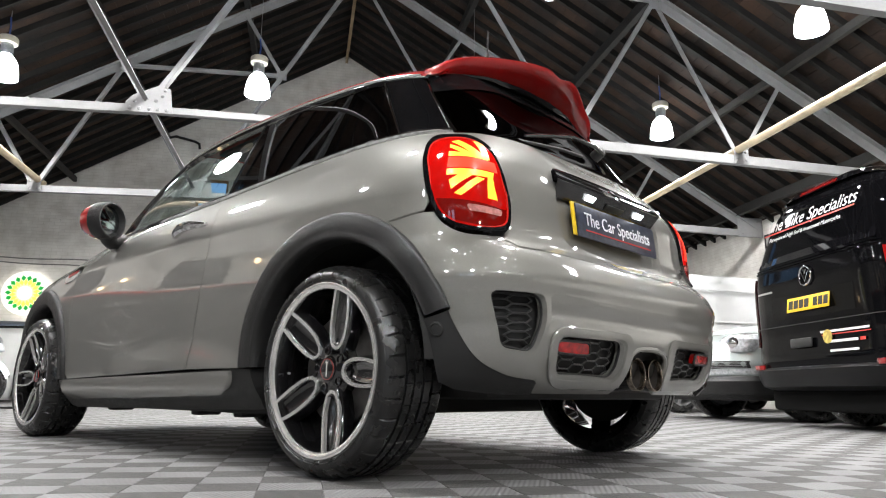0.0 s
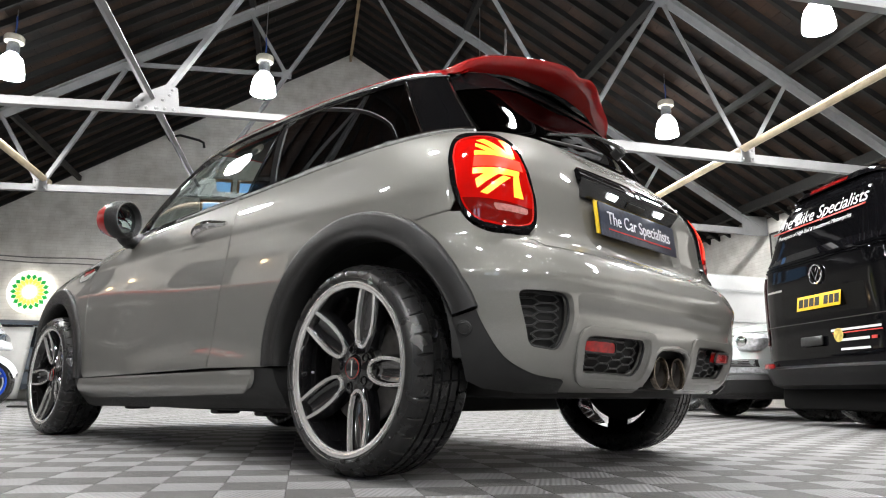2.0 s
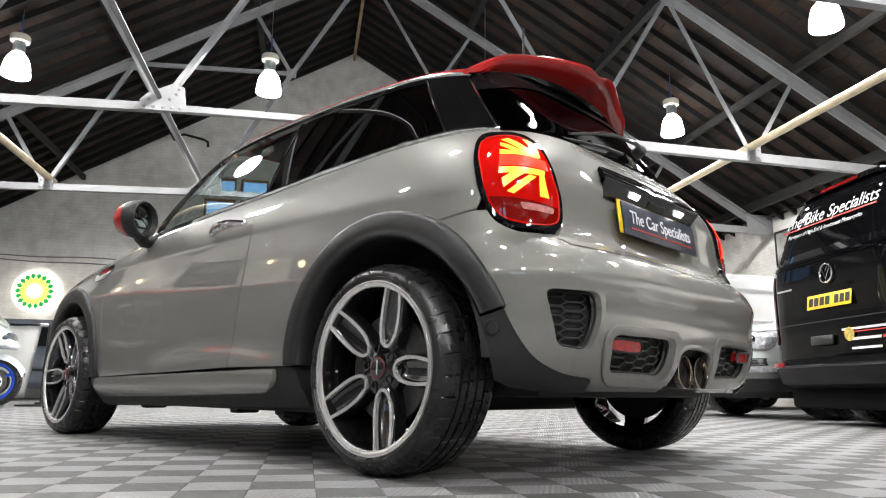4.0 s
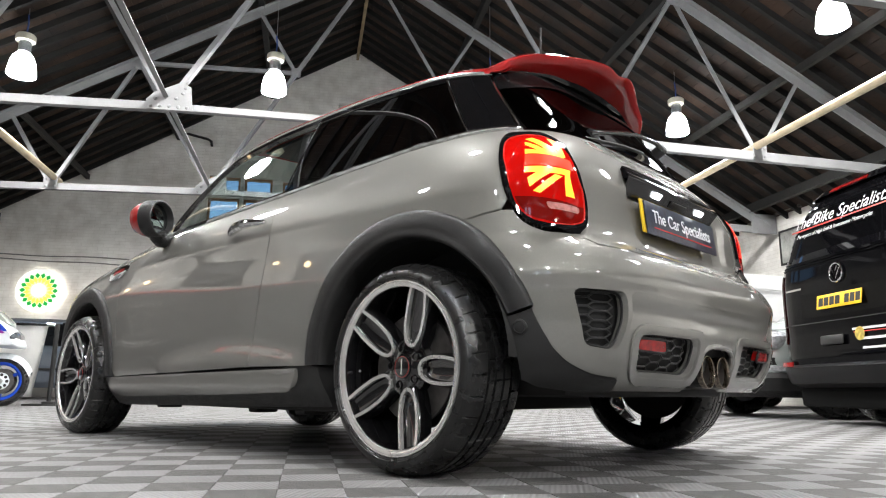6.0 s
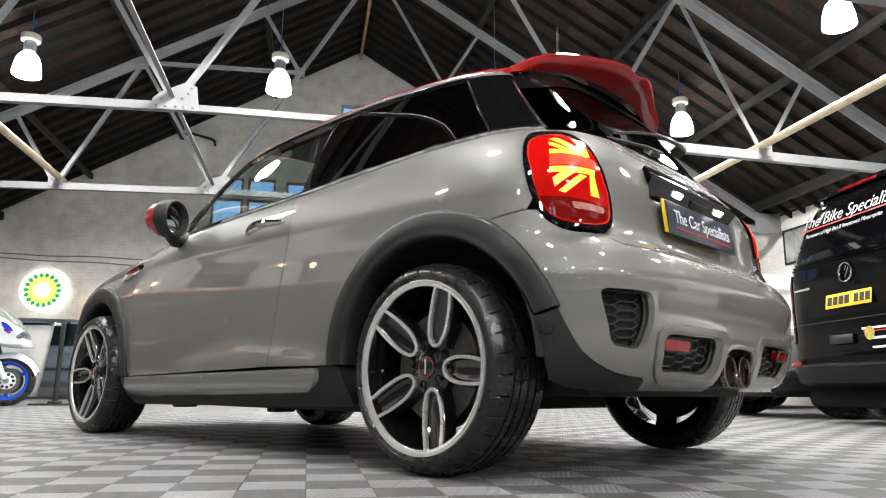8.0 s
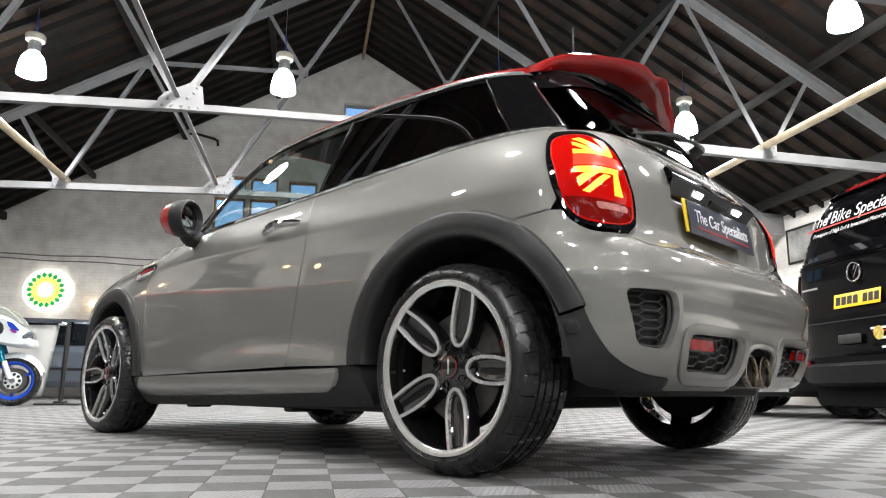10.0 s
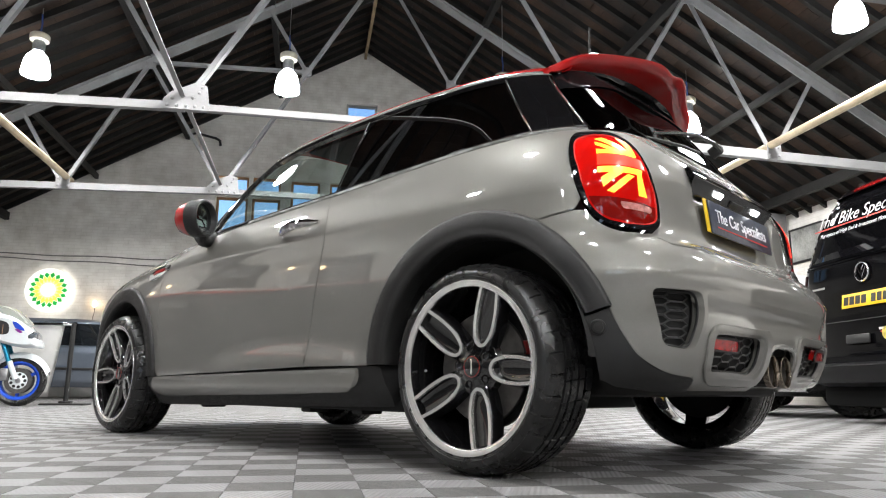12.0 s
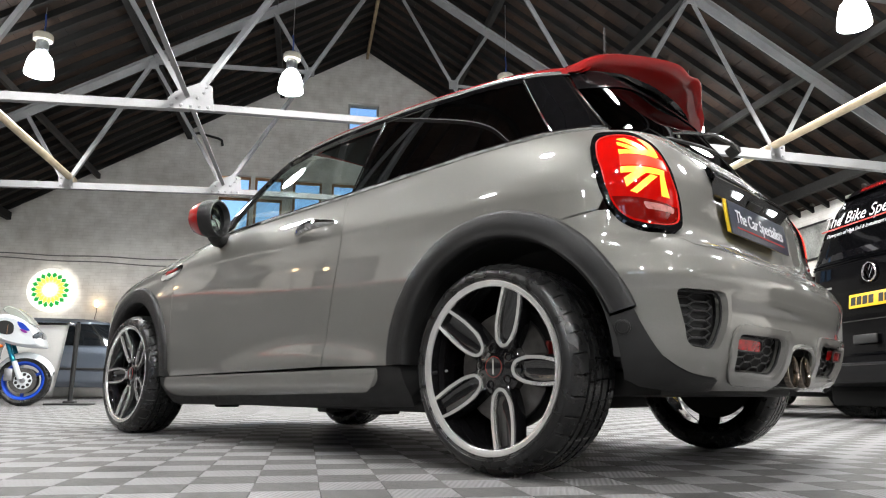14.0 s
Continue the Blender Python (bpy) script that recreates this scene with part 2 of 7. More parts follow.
def wall_with_holes(name, x0, x1, z0, top, holes, y, thick, label):
    """A wall across the hall at y, with rectangular holes that go through; top(x) is its upper edge."""
    xs = sorted({x0, x1, MID, *[h[0] for h in holes], *[h[1] for h in holes]})
    xs = [x for x in xs if x0 <= x <= x1]
    fine = []
    for a, b in zip(xs, xs[1:]):
        k = max(1, int((b - a) / 0.8))
        fine += [a + (b - a) * i / k for i in range(k)]
    xs = fine + [x1]
    bm = bmesh.new()
    for a, b in zip(xs, xs[1:]):
        m = (a + b) / 2
        cuts = [(h[2], h[3]) for h in holes if h[0] - 1e-6 <= m <= h[1] + 1e-6]
        z = z0
        for c0, c1 in sorted(cuts) + [(None, None)]:
            e0, e1 = (c0, c0) if c0 is not None else (top(a), top(b))
            vs = [bm.verts.new(p) for p in ((a, y, z), (b, y, z), (b, y, e1), (a, y, e0), (a, y + thick, z), (b, y + thick, z), (b, y + thick, e1), (a, y + thick, e0))]
            for f in ((0, 1, 2, 3), (5, 4, 7, 6), (3, 2, 6, 7), (1, 0, 4, 5), (0, 3, 7, 4), (2, 1, 5, 6)):
                bm.faces.new([vs[i] for i in f])
            z = c1
    bmesh.ops.remove_doubles(bm, verts=bm.verts[:], dist=1e-4)
    dup = [f for f in bm.faces if len({round(v.co.x, 4) for v in f.verts}) == 1 and not any(abs(f.verts[0].co.x - s) < 1e-4 for s in (x0, x1, *[h[0] for h in holes], *[h[1] for h in holes]))]
    bmesh.ops.delete(bm, geom=dup, context="FACES_ONLY")
    ob = part(name, bm, BRICK_UNSEEN if "back" in name else BRICK_WHITE, smooth=False, place=HALL)
    add_uv(ob, lambda c: c.x + (c.y - y), lambda c: c.z)
    return tagged(ob, label, "wall", kind="structure")


GABLE_HOLES = [(0.26, 1.03, 5.90, 7.20), (-2.68, -1.96, 4.70, 5.14), (-1.87, -1.22, 4.70, 5.14), (-2.68, -1.96, 3.35, 4.62), (-1.87, -1.22, 3.35, 4.62), (-0.98, -0.30, 3.35, 5.1), (-0.06, 0.58, 3.35, 5.1)]
wall_with_holes("wall_gable", WALL_L, WALL_R, -0.1, lambda x: DECK + 0.1 - SLOPE * abs(x - MID), GABLE_HOLES, GABLE, 0.35, "whitewashed brick gable wall with patchy worn paint")
# back wall out of view: brick darkened so the car's reflections stay dark
BACK_HOLES = [(-5.5 + i * 2.1, -4.1 + i * 2.1, 1.3, 4.4) for i in range(2)]
wall_with_holes("wall_back", WALL_L, WALL_R, -0.1, lambda x: DECK + 0.1 - SLOPE * abs(x - MID), BACK_HOLES, BACK - 0.35, 0.35, "unseen back wall, brick darkened for reflections, with tall windows")
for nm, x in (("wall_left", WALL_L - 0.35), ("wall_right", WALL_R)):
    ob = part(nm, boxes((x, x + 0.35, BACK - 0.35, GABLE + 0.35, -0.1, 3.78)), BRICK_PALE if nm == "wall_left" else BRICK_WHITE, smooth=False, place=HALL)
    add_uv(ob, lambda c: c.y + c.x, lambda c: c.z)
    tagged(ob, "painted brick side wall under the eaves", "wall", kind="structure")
bm = bmesh.new()
box(bm, WALL_L - 60, WALL_R + 60, BACK - 60, GABLE + 60, -0.5, -0.012)
tagged(part("ground", bm, mat("concrete screed", (0.20, 0.20, 0.20), 0.7, vary=0.25, scale=1.5, bump=0.2), smooth=False, place=HALL), "grey concrete floor slab under the plastic tiles", "ground", kind="structure")


def window(name, x0, x1, z0, z1, y, bars, wood, label):
    w = thing(name, HALL @ pose((x0 + x1) / 2, y, z0), label, "window", kind="structure")
    hw, h, f = (x1 - x0) / 2, z1 - z0, 0.055
    part("window_frame", boxes((-hw, -hw + f, 0, 0.07, 0, h), (hw - f, hw, 0, 0.07, 0, h), (-hw + f, hw - f, 0, 0.07, 0, f), (-hw + f, hw - f, 0, 0.07, h - f, h)), wood, w, smooth=False)
    zs = [f + (h - 2 * f) * i / bars for i in range(bars + 1)]
    for a, b in zip(zs, zs[1:]):
        g = part("pane", boxes((-hw + f, hw - f, 0.03, 0.036, a + 0.012, b - 0.012)), PANE, w, smooth=False)
        g.visible_shadow = False
        if b < h - f - 0.01:
            part("glazing_bar", boxes((-hw + f, hw - f, 0.012, 0.058, b - 0.012, b + 0.012)), wood, w, smooth=False)
    return w


GREY_FRAME = mat("grey painted frame", (0.30, 0.30, 0.29), 0.5, vary=0.2)
for i, (a, b, c, d) in enumerate(GABLE_HOLES):
    window("window_%d" % (i + 1), a, b, c, d, GABLE + 0.12, 2 if i == 0 else 1, GREY_FRAME if i == 0 else ORANGE_WOOD, "timber-framed window in the gable with dusk sky behind")
for i, (a, b, c, d) in enumerate(BACK_HOLES):
    window("window_%d" % (i + 8), a, b, c, d, BACK - 0.2, 4, GREY_FRAME, "tall multi-pane window in the brick back wall")

# ---- roof: boards and common rafters in one ceiling ----
bm = bmesh.new()
rng = random.Random(4)
for s in (-1, 1):
    run = HALF_SPAN + 0.55
    k = 46
    for i in range(k):                       # boards run along the hall
        o0, o1 = run * i / k, run * (i + 1) / k - 0.006
        lift = rng.uniform(0, 0.008)
        z0, z1 = DECK + lift - SLOPE * o0, DECK + lift - SLOPE * o1
        y = BACK - 0.3
        while y < GABLE + 0.3:
            y2 = min(GABLE + 0.35, y + rng.uniform(2.5, 4.5))
            vs = [bm.verts.new(p) for p in ((MID + s * o0, y, z0), (MID + s * o1, y, z1), (MID + s * o1, y2 - 0.004, z1), (MID + s * o0, y2 - 0.004, z0))]
            vt = [bm.verts.new(v.co + Vector((0, 0, 0.03))) for v in vs]
            bm.faces.new(vs), bm.faces.new(vt[::-1])
            for a in range(4):
                bm.faces.new((vs[a], vt[a], vt[(a + 1) % 4], vs[(a + 1) % 4]))
            y = y2
BOARDS = len(bm.faces)
y = BACK + 0.1
while y < GABLE:
    for s in (-1, 1):
        j = rng.uniform(-0.02, 0.02)
        extrude(bm, (MID, y + j, DECK - 0.055), (MID + s * (HALF_SPAN + 0.5), y + j + rng.uniform(-0.02, 0.02), DECK - 0.055 - SLOPE * (HALF_SPAN + 0.5)), rect(0.06, 0.1))
    y += 0.40
bm.faces.ensure_lookup_table()
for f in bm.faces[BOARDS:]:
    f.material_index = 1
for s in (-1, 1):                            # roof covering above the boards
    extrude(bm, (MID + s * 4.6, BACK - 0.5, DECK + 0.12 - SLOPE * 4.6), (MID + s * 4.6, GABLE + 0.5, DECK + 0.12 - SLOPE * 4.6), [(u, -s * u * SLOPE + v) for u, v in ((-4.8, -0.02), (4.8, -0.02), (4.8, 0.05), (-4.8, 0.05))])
tagged(part("ceiling", bm, [BOARD_BROWN, TIMBER_DARK], smooth=False, place=ROOF, sharp=0), "dark roof boards on timber rafters", "roof", kind="structure")
for i, off in enumerate((2.03, 4.1, 6.0, 7.75)):
    for s in (-1, 1):
        bm = bmesh.new()
        zc = DECK - 0.105 - 0.09 - SLOPE * off
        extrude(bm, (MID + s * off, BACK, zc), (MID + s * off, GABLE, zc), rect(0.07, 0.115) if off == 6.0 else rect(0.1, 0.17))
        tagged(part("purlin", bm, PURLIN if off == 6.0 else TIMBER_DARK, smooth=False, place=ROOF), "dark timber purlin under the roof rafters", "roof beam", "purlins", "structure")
bm = bmesh.new()
extrude(bm, (MID, BACK, DECK - 0.16), (MID, GABLE, DECK - 0.16), rect(0.06, 0.16))
tagged(part("ridge_board", bm, TIMBER_PALE, smooth=False, place=ROOF), "pale timber board along the ridge", "roof beam", kind="structure")

# ---- trusses ----
TIE = 3.55


def rivets(bm, pts, y, s):
    for x, z in pts:
        lathe(bm, [(0.022, y), (0.021, y + s * 0.008), (0.012, y + s * 0.016)], 8, "y", at=(x, 0, z))


def roof_truss():
    """Riveted steel roof truss with angle-iron members; origin at its middle on the floor plane."""
    t = new("roof_truss")
    rz = lambda o: APEX - 0.06 - SLOPE * o
    n1, g, r1, r2, r3, m = 5.25, 2.7, 5.98, 4.05, 2.03, 1.35
    gz, nz, ez = TIE + 0.05, TIE - 0.03, TIE - 0.1
    apex = rz(0)
    mz = gz + (apex - gz) * (g - m) / g
    for s in (-1, 1):
        part("rafter", extrude(bmesh.new(), (0, 0, apex + 0.03), (s * HALF_SPAN, 0, rz(HALF_SPAN) + 0.03), tee(0.16, 0.15, 0.02)), STEEL_WHITE, t, smooth=False)
        part("tie", extrude(bmesh.new(), (s * HALF_SPAN, 0, ez), (s * g, 0, gz - 0.02), ell(0.09, 0.13, 0.02)), STEEL_WHITE, t, smooth=False)
        for a, b, w in (((s * n1, nz), (s * r1, rz(r1)), 0.07), ((s * n1, nz), (s * r2, rz(r2)), 0.075), ((s * r2, rz(r2)), (s * g, gz), 0.085), ((s * g, gz), (0, apex - 0.05), 0.105), ((s * r2, rz(r2)), (s * m, mz), 0.07), ((s * r3, rz(r3)), (s * m, mz), 0.07)):
            part("strut", extrude(bmesh.new(), (a[0], s * 0.02, a[1]), (b[0], s * 0.02, b[1]), ell(0.06, w, 0.014), up=(0, 1, 0.01)), STEEL_WHITE, t, smooth=False)
        bm = bmesh.new()
        pl = [(g + 0.24, gz - 0.09), (g - 0.30, gz - 0.09), (g - 0.26, gz + 0.22), (g - 0.14, gz + 0.27), (g + 0.16, gz + 0.12), (g + 0.24, gz + 0.03)]
        a = [bm.verts.new((s * x, -0.075, z)) for x, z in pl]
        b = [bm.verts.new((s * x, -0.06, z)) for x, z in pl]
        bm.faces.new(a), bm.faces.new(b[::-1])
        for i in range(6):
            bm.faces.new((a[i], b[i], b[(i + 1) % 6], a[(i + 1) % 6]))
        rivets(bm, [(s * (g + dx), gz + dz) for dx, dz in ((0.19, -0.05), (0.08, -0.05), (-0.03, -0.05), (-0.13, -0.05), (-0.23, -0.05), (0.14, 0.04), (0.02, 0.07), (-0.1, 0.06), (-0.17, 0.13), (-0.2, 0.2))], -0.075, -1)
        part("gusset_plate", bm, STEEL_WHITE, t, "riveted white gusset plate")
        for px, pz, w, h in ((n1, nz + 0.05, 0.11, 0.1), (r2, rz(r2) - 0.06, 0.1, 0.08), (m, mz, 0.09, 0.09), (HALF_SPAN - 0.1, ez + 0.12, 0.28, 0.2)):
            bm = bmesh.new()
            box(bm, s * px - w, s * px + w, -0.055, -0.043, pz - h, pz + h, bevel=0.004)
            rivets(bm, [(s * px + dx * w * 0.6, pz + dz * h * 0.6) for dx in (-1, 1) for dz in (-1, 1)], -0.055, -1)
            part("joint_plate", bm, STEEL_WHITE, t)
    part("middle_tie", extrude(bmesh.new(), (-g, 0, gz - 0.02), (g, 0, gz - 0.02), ell(0.09, 0.11, 0.02)), STEEL_WHITE, t, smooth=False)
    return tagged(t, "white-painted riveted steel roof truss under dark boards", "roof truss", "roof trusses")


TRUSS_Y = [8.57 - 3.85 * i for i in range(-1, 5)]
truss = roof_truss()
truss.matrix_basis = ROOF @ pose(MID, TRUSS_Y[0], 0)
for y in TRUSS_Y[1:]:
    copy_thing(truss, ROOF @ pose(MID, y, 0))
bm = extrude(bmesh.new(), (MID - 2.72, BACK, TIE + 0.16), (MID - 2.72, TRUSS_Y[0], TIE + 0.16), ell(0.06, 0.08, 0.012))
tagged(part("longitudinal_tie", bm, STEEL_WHITE, smooth=False, place=ROOF), "white steel angle running along the hall over the ties", "roof beam", kind="structure")
for s in (-1, 1):
    bm = bmesh.new()
    tube(bm, [(MID + s * 5.2, BACK, TIE + 0.11), (MID + s * 5.2, TRUSS_Y[0] + 0.2, TIE + 0.11)], 0.055, 14)
    tagged(part("pipe", bm, PIPE_CREAM, place=ROOF), "cream-painted pipe resting on the truss ties", "pipe", "pipes along the roof")


# ---- lamps ----
def bay_lamp():
    """High-bay lamp with a bell-shaped lit glass; origin at the rim of the glass."""
    t = new("ceiling_lamp")
    prof = [(0.188, 0.0), (0.191, 0.03), (0.18, 0.12), (0.163, 0.21), (0.138, 0.28), (0.095, 0.33), (0.08, 0.35)]
    part("shade", lathe(bmesh.new(), prof + [(0.072, 0.35), (0.085, 0.32), (0.128, 0.27), (0.153, 0.20), (0.17, 0.11), (0.178, 0.0)], 40, cap=False), LAMP_GLASS, t, "bright lit prismatic glass bell")
    part("bulb", lathe(bmesh.new(), [(0.02, 0.06), (0.06, 0.09), (0.075, 0.15), (0.06, 0.22), (0.04, 0.30)], 20), LAMP_GLASS, t)
    bm = lathe(bmesh.new(), [(0.075, 0.35), (0.085, 0.36), (0.085, 0.50), (0.075, 0.52)], 24)
    part("neck", bm, mat("ribbed lamp neck", (0.45, 0.47, 0.5), 0.3, 0.6, vary=0.3, scale=40), t)
    part("cap", lathe(bmesh.new(), [(0.08, 0.52), (0.13, 0.53), (0.135, 0.56), (0.135, 0.61), (0.12, 0.63), (0.04, 0.64)], 28), LAMP_BODY, t, "pale round ballast housing")
    part("cord", tube(bmesh.new(), [(0, 0, 0.63), (0.01, 0, 0.8), (-0.005, 0, 0.95)], 0.012, 8), BLUE_CORD, t, "blue cord")
    part("chain", tube(bmesh.new(), [(0, 0, 0.95), (0, 0, 1.9)], 0.006, 6), STEEL_GREY, t)
    return tagged(t, "lit high-bay lamp with bell glass hanging from the roof", "lamp", "high-bay lamps")


LAMPS = [(x, y) for y in (10.4, 6.75, 3.1, -0.55, -4.2) for x in (-4.42, -0.9, 2.5, 5.77) if (x, y) not in ((-4.42, -0.55), (5.77, -0.55))]
lamp0 = bay_lamp()
bulb = bpy.data.lights.new("lamp_light", "SPOT")
bulb.energy, bulb.shadow_soft_size, bulb.color = LAMP_WATTS, 0.12, (1.0, 0.975, 0.95)
bulb.spot_size, bulb.spot_blend = radians(168), 0.25
weak = bulb.copy()                # lamps set to half strength, to keep floor and door from brightening
weak.energy = LAMP_WATTS * 0.5
boosted = bulb.copy()               # unseen row behind, strengthened to brighten the car's tail
boosted.energy = LAMP_WATTS * 1.4
for i, (x, y) in enumerate(LAMPS):
    z = {-4.42: 4.59, -0.9: 4.655, 2.5: 4.64}.get(x, 4.53)
    m = HALL @ pose(x, y, z) @ Matrix.Scale(0.99, 4)
    if i:
        copy_thing(lamp0, m)
    else:
        lamp0.matrix_basis = m
    lb = new("lamp_light", weak if y == -0.55 or (x, y) in ((-4.42, 3.1), (5.77, 3.1), (-4.42, -4.2), (5.77, -4.2)) else boosted if y == -4.2 else bulb)
    lb.matrix_basis = HALL @ pose(x, y, z - 0.06)

# ---- the hatchback: body surface ----
# car coordinates: x ahead of the rear axle, y to the left of the middle line, z up from the floor
CAR = pose(-0.3503, 2.0581, 0, 0, 0, 136.57) @ pose(0, -0.83, 0)


def curve(zs, vs, soft=0.012, step=0.002):
    """A smooth function through a short table."""
    g = np.arange(min(zs) - 0.3, max(zs) + 0.3, step)
    v = np.interp(g, zs, vs)
    if soft:
        k = np.arange(-int(3 * soft / step), int(3 * soft / step) + 1) * step
        w = np.exp(-0.5 * (k / soft) ** 2)
        v = np.convolve(np.pad(v, len(k) // 2, mode="edge"), w / w.sum(), mode="valid")
    return lambda z: np.interp(z, g, v)


XC = 0.4
REAR = curve((0.17, 0.22, 0.27, 0.33, 0.40, 0.48, 0.55, 0.60, 0.635, 0.66, 0.70, 0.75, 0.80, 0.86, 0.92, 0.98, 1.04, 1.07, 1.15, 1.25, 1.32, 1.36, 1.40),
             (-0.42, -0.50, -0.565, -0.595, -0.612, -0.618, -0.615, -0.60, -0.565, -0.525, -0.503, -0.494, -0.489, -0.483, -0.462, -0.42, -0.365, -0.345, -0.295, -0.225, -0.175, -0.14, -0.05))
FRONT = curve((0.17, 0.25, 0.4, 0.6, 0.7, 0.78, 0.85, 0.90, 0.94, 0.97, 0.99, 1.1, 1.2, 1.3, 1.36, 1.40),
              (3.05, 3.15, 3.24, 3.25, 3.22, 3.12, 2.92, 2.68, 2.42, 2.22, 2.10, 1.93, 1.77, 1.57, 1.36, 1.05))
WIDE = curve((0.17, 0.2, 0.25, 0.31, 0.45, 0.6, 0.7, 0.8), (0.75, 0.79, 0.822, 0.833, 0.838, 0.838, 0.833, 0.822), 0.02)
BELT = curve((-0.5, -0.1, 0.1, 0.33, 0.58, 0.8, 1.12, 1.43, 1.69, 2.2), (1.044, 1.040, 1.031, 1.0145, 0.996, 0.983, 0.974, 0.966, 0.961, 0.955), 0.06, 0.01)
BELT_W = curve((-0.5, -0.1, 0.2, 0.5, 0.8, 1.2, 1.7, 2.2), (0.645, 0.655, 0.685, 0.712, 0.729, 0.735, 0.733, 0.70), 0.1, 0.01)
SQUARE = curve((0.2, 0.55, 0.7, 1.0, 1.08, 1.3), (4.5, 4.6, 5.0, 5.0, 4.3, 4.0), 0.03)

NOSE = curve((0.2, 0.75, 0.9, 1.0, 1.3), (6.5, 6.5, 5.0, 9.0, 9.0), 0.03)


def half_width(x, z):
    """Half the body's width before the corners are rounded off."""
    b, wb = BELT(x), BELT_W(x)
    u = np.clip((z - 0.8) / (b - 0.8), 0, 1)
    low = np.where(z < 0.8, WIDE(z), wb + (WIDE(0.8) - wb) * (1 - u ** 1.35) ** (1 / 1.35))
    return np.where(z > b, wb - 0.30 * (z - b) - 0.18 * (z - b) ** 2, low)


def body(sig, z):
    """Point of the body's left half. sig 0: middle of the tail, 1: rear corner, 2: abreast of XC, 3: front corner, 4: middle of the nose."""
    sig, z = np.asarray(sig, float), np.asarray(z, float)
    n = SQUARE(z)
    back = sig <= 2
    s = np.where(back, sig, 4 - sig)
    nn = np.where(back, n, NOSE(z))
    num, den = np.where(s <= 1, s, 1.0), np.where(s <= 1, 1.0, 2 - s)   # r/q
    length = np.maximum(num ** nn + den ** nn, 1e-12) ** (1 / nn)
    r, q = num / length, den / length
    x = np.where(back, XC + (REAR(z) - XC) * q, XC + (FRONT(z) - XC) * q)
    return x, half_width(x, z) * r, z


def sig_at_x(x, z):
    """The coordinate along the side for a place x on it."""
    q = np.where(x < XC, (x - XC) / (REAR(z) - XC), (x - XC) / (FRONT(z) - XC))
    n = np.where(x < XC, SQUARE(z), NOSE(z))
    q = np.clip(q, 0, 0.999)
    r = (1 - q ** n) ** (1 / n)
    s = np.where(q > r, r / q, 2 - q / r)
    return np.where(x < XC, s, 4 - s)


def sig_at_y(y, z):
    """The coordinate across the tail for a place y on it."""
    w = half_width(np.full_like(np.asarray(z, float), -0.45), z)
    r = np.clip(np.abs(y) / w, 0, 0.999)
    q = (1 - r ** SQUARE(z)) ** (1 / SQUARE(z))
    return np.where(r > q, 2 - q / r, r / q)
PAINT = flake_paint("warm grey metallic paint", (0.172, 0.170, 0.156), 0.50, 0.38)
RED_PAINT = flake_paint("red paint", (0.29, 0.002, 0.002), 0.4, 0.0)
RED_PAINT.node_tree.nodes["Principled BSDF"].inputs["Coat IOR"].default_value = 1.6
GLASS_DARK = tinted_glass("privacy glass", (0.03, 0.035, 0.036), least=0.09)
GLASS_REAR = tinted_glass("tailgate privacy glass", (0.03, 0.033, 0.033), 0.35)
GLASS_GREEN = tinted_glass("door glass", (0.74, 0.80, 0.78))
MACHINED = mat("machined alloy", (0.84, 0.83, 0.81), 0.20, 0.72, vary=0.08, scale=30, coat=0.8)
RED_LENS = glow("lit red lamp lens", (0.38, 0.003, 0.002), 0.10)
RED_LENS.node_tree.nodes["Principled BSDF"].inputs["Roughness"].default_value = 0.05
FLAG_LIT = glow("lit orange light guide", (1.0, 0.30, 0.02), 1.3)
FLAG_RED = glow("lit red light guide", (1.0, 0.03, 0.008), 0.5)
CABIN = mat("dark cabin trim", (0.02, 0.02, 0.022), 0.7, vary=0.3, scale=15)
KU = 0.9   # metres for one step of the body coordinate

from mathutils.geometry import delaunay_2d_cdt


def side_pts(pts):
    return [(float(sig_at_x(x, z)), z) for x, z in pts]


def rear_pts(pts):
    return [(float(sig_at_y(y, z)), z) for y, z in pts]


def rounded(pts, r, k=4):
    """Round the corners of a closed polygon."""
    out, n = [], len(pts)
    for i in range(n):
        p, a, b = Vector(pts[i]), Vector(pts[i - 1]), Vector(pts[(i + 1) % n])
        da, db = a - p, b - p
        c = min(r, da.length * 0.45, db.length * 0.45)
        s, e = p + da.normalized() * c, p + db.normalized() * c
        for j in range(k + 1):
            t = j / k
            out.append(tuple(s * (1 - t) ** 2 + p * 2 * t * (1 - t) + e * t * t))
    return out


def spline(pts, k=6, closed=True):
    """Catmull-Rom curve through a few points."""
    n, out = len(pts), []
    for i in range(n if closed else n - 1):
        q = [Vector(pts[(i + j) % n] if closed else pts[min(max(i + j, 0), n - 1)]) for j in (-1, 0, 1, 2)]
        for s in range(k):
            t = s / k
            out.append(tuple(0.5 * (2 * q[1] + (q[2] - q[0]) * t + (2 * q[0] - 5 * q[1] + 4 * q[2] - q[3]) * t * t + (3 * q[1] - q[0] - 3 * q[2] + q[3]) * t ** 3)))
    if not closed:
        out.append(tuple(pts[-1]))
    return out


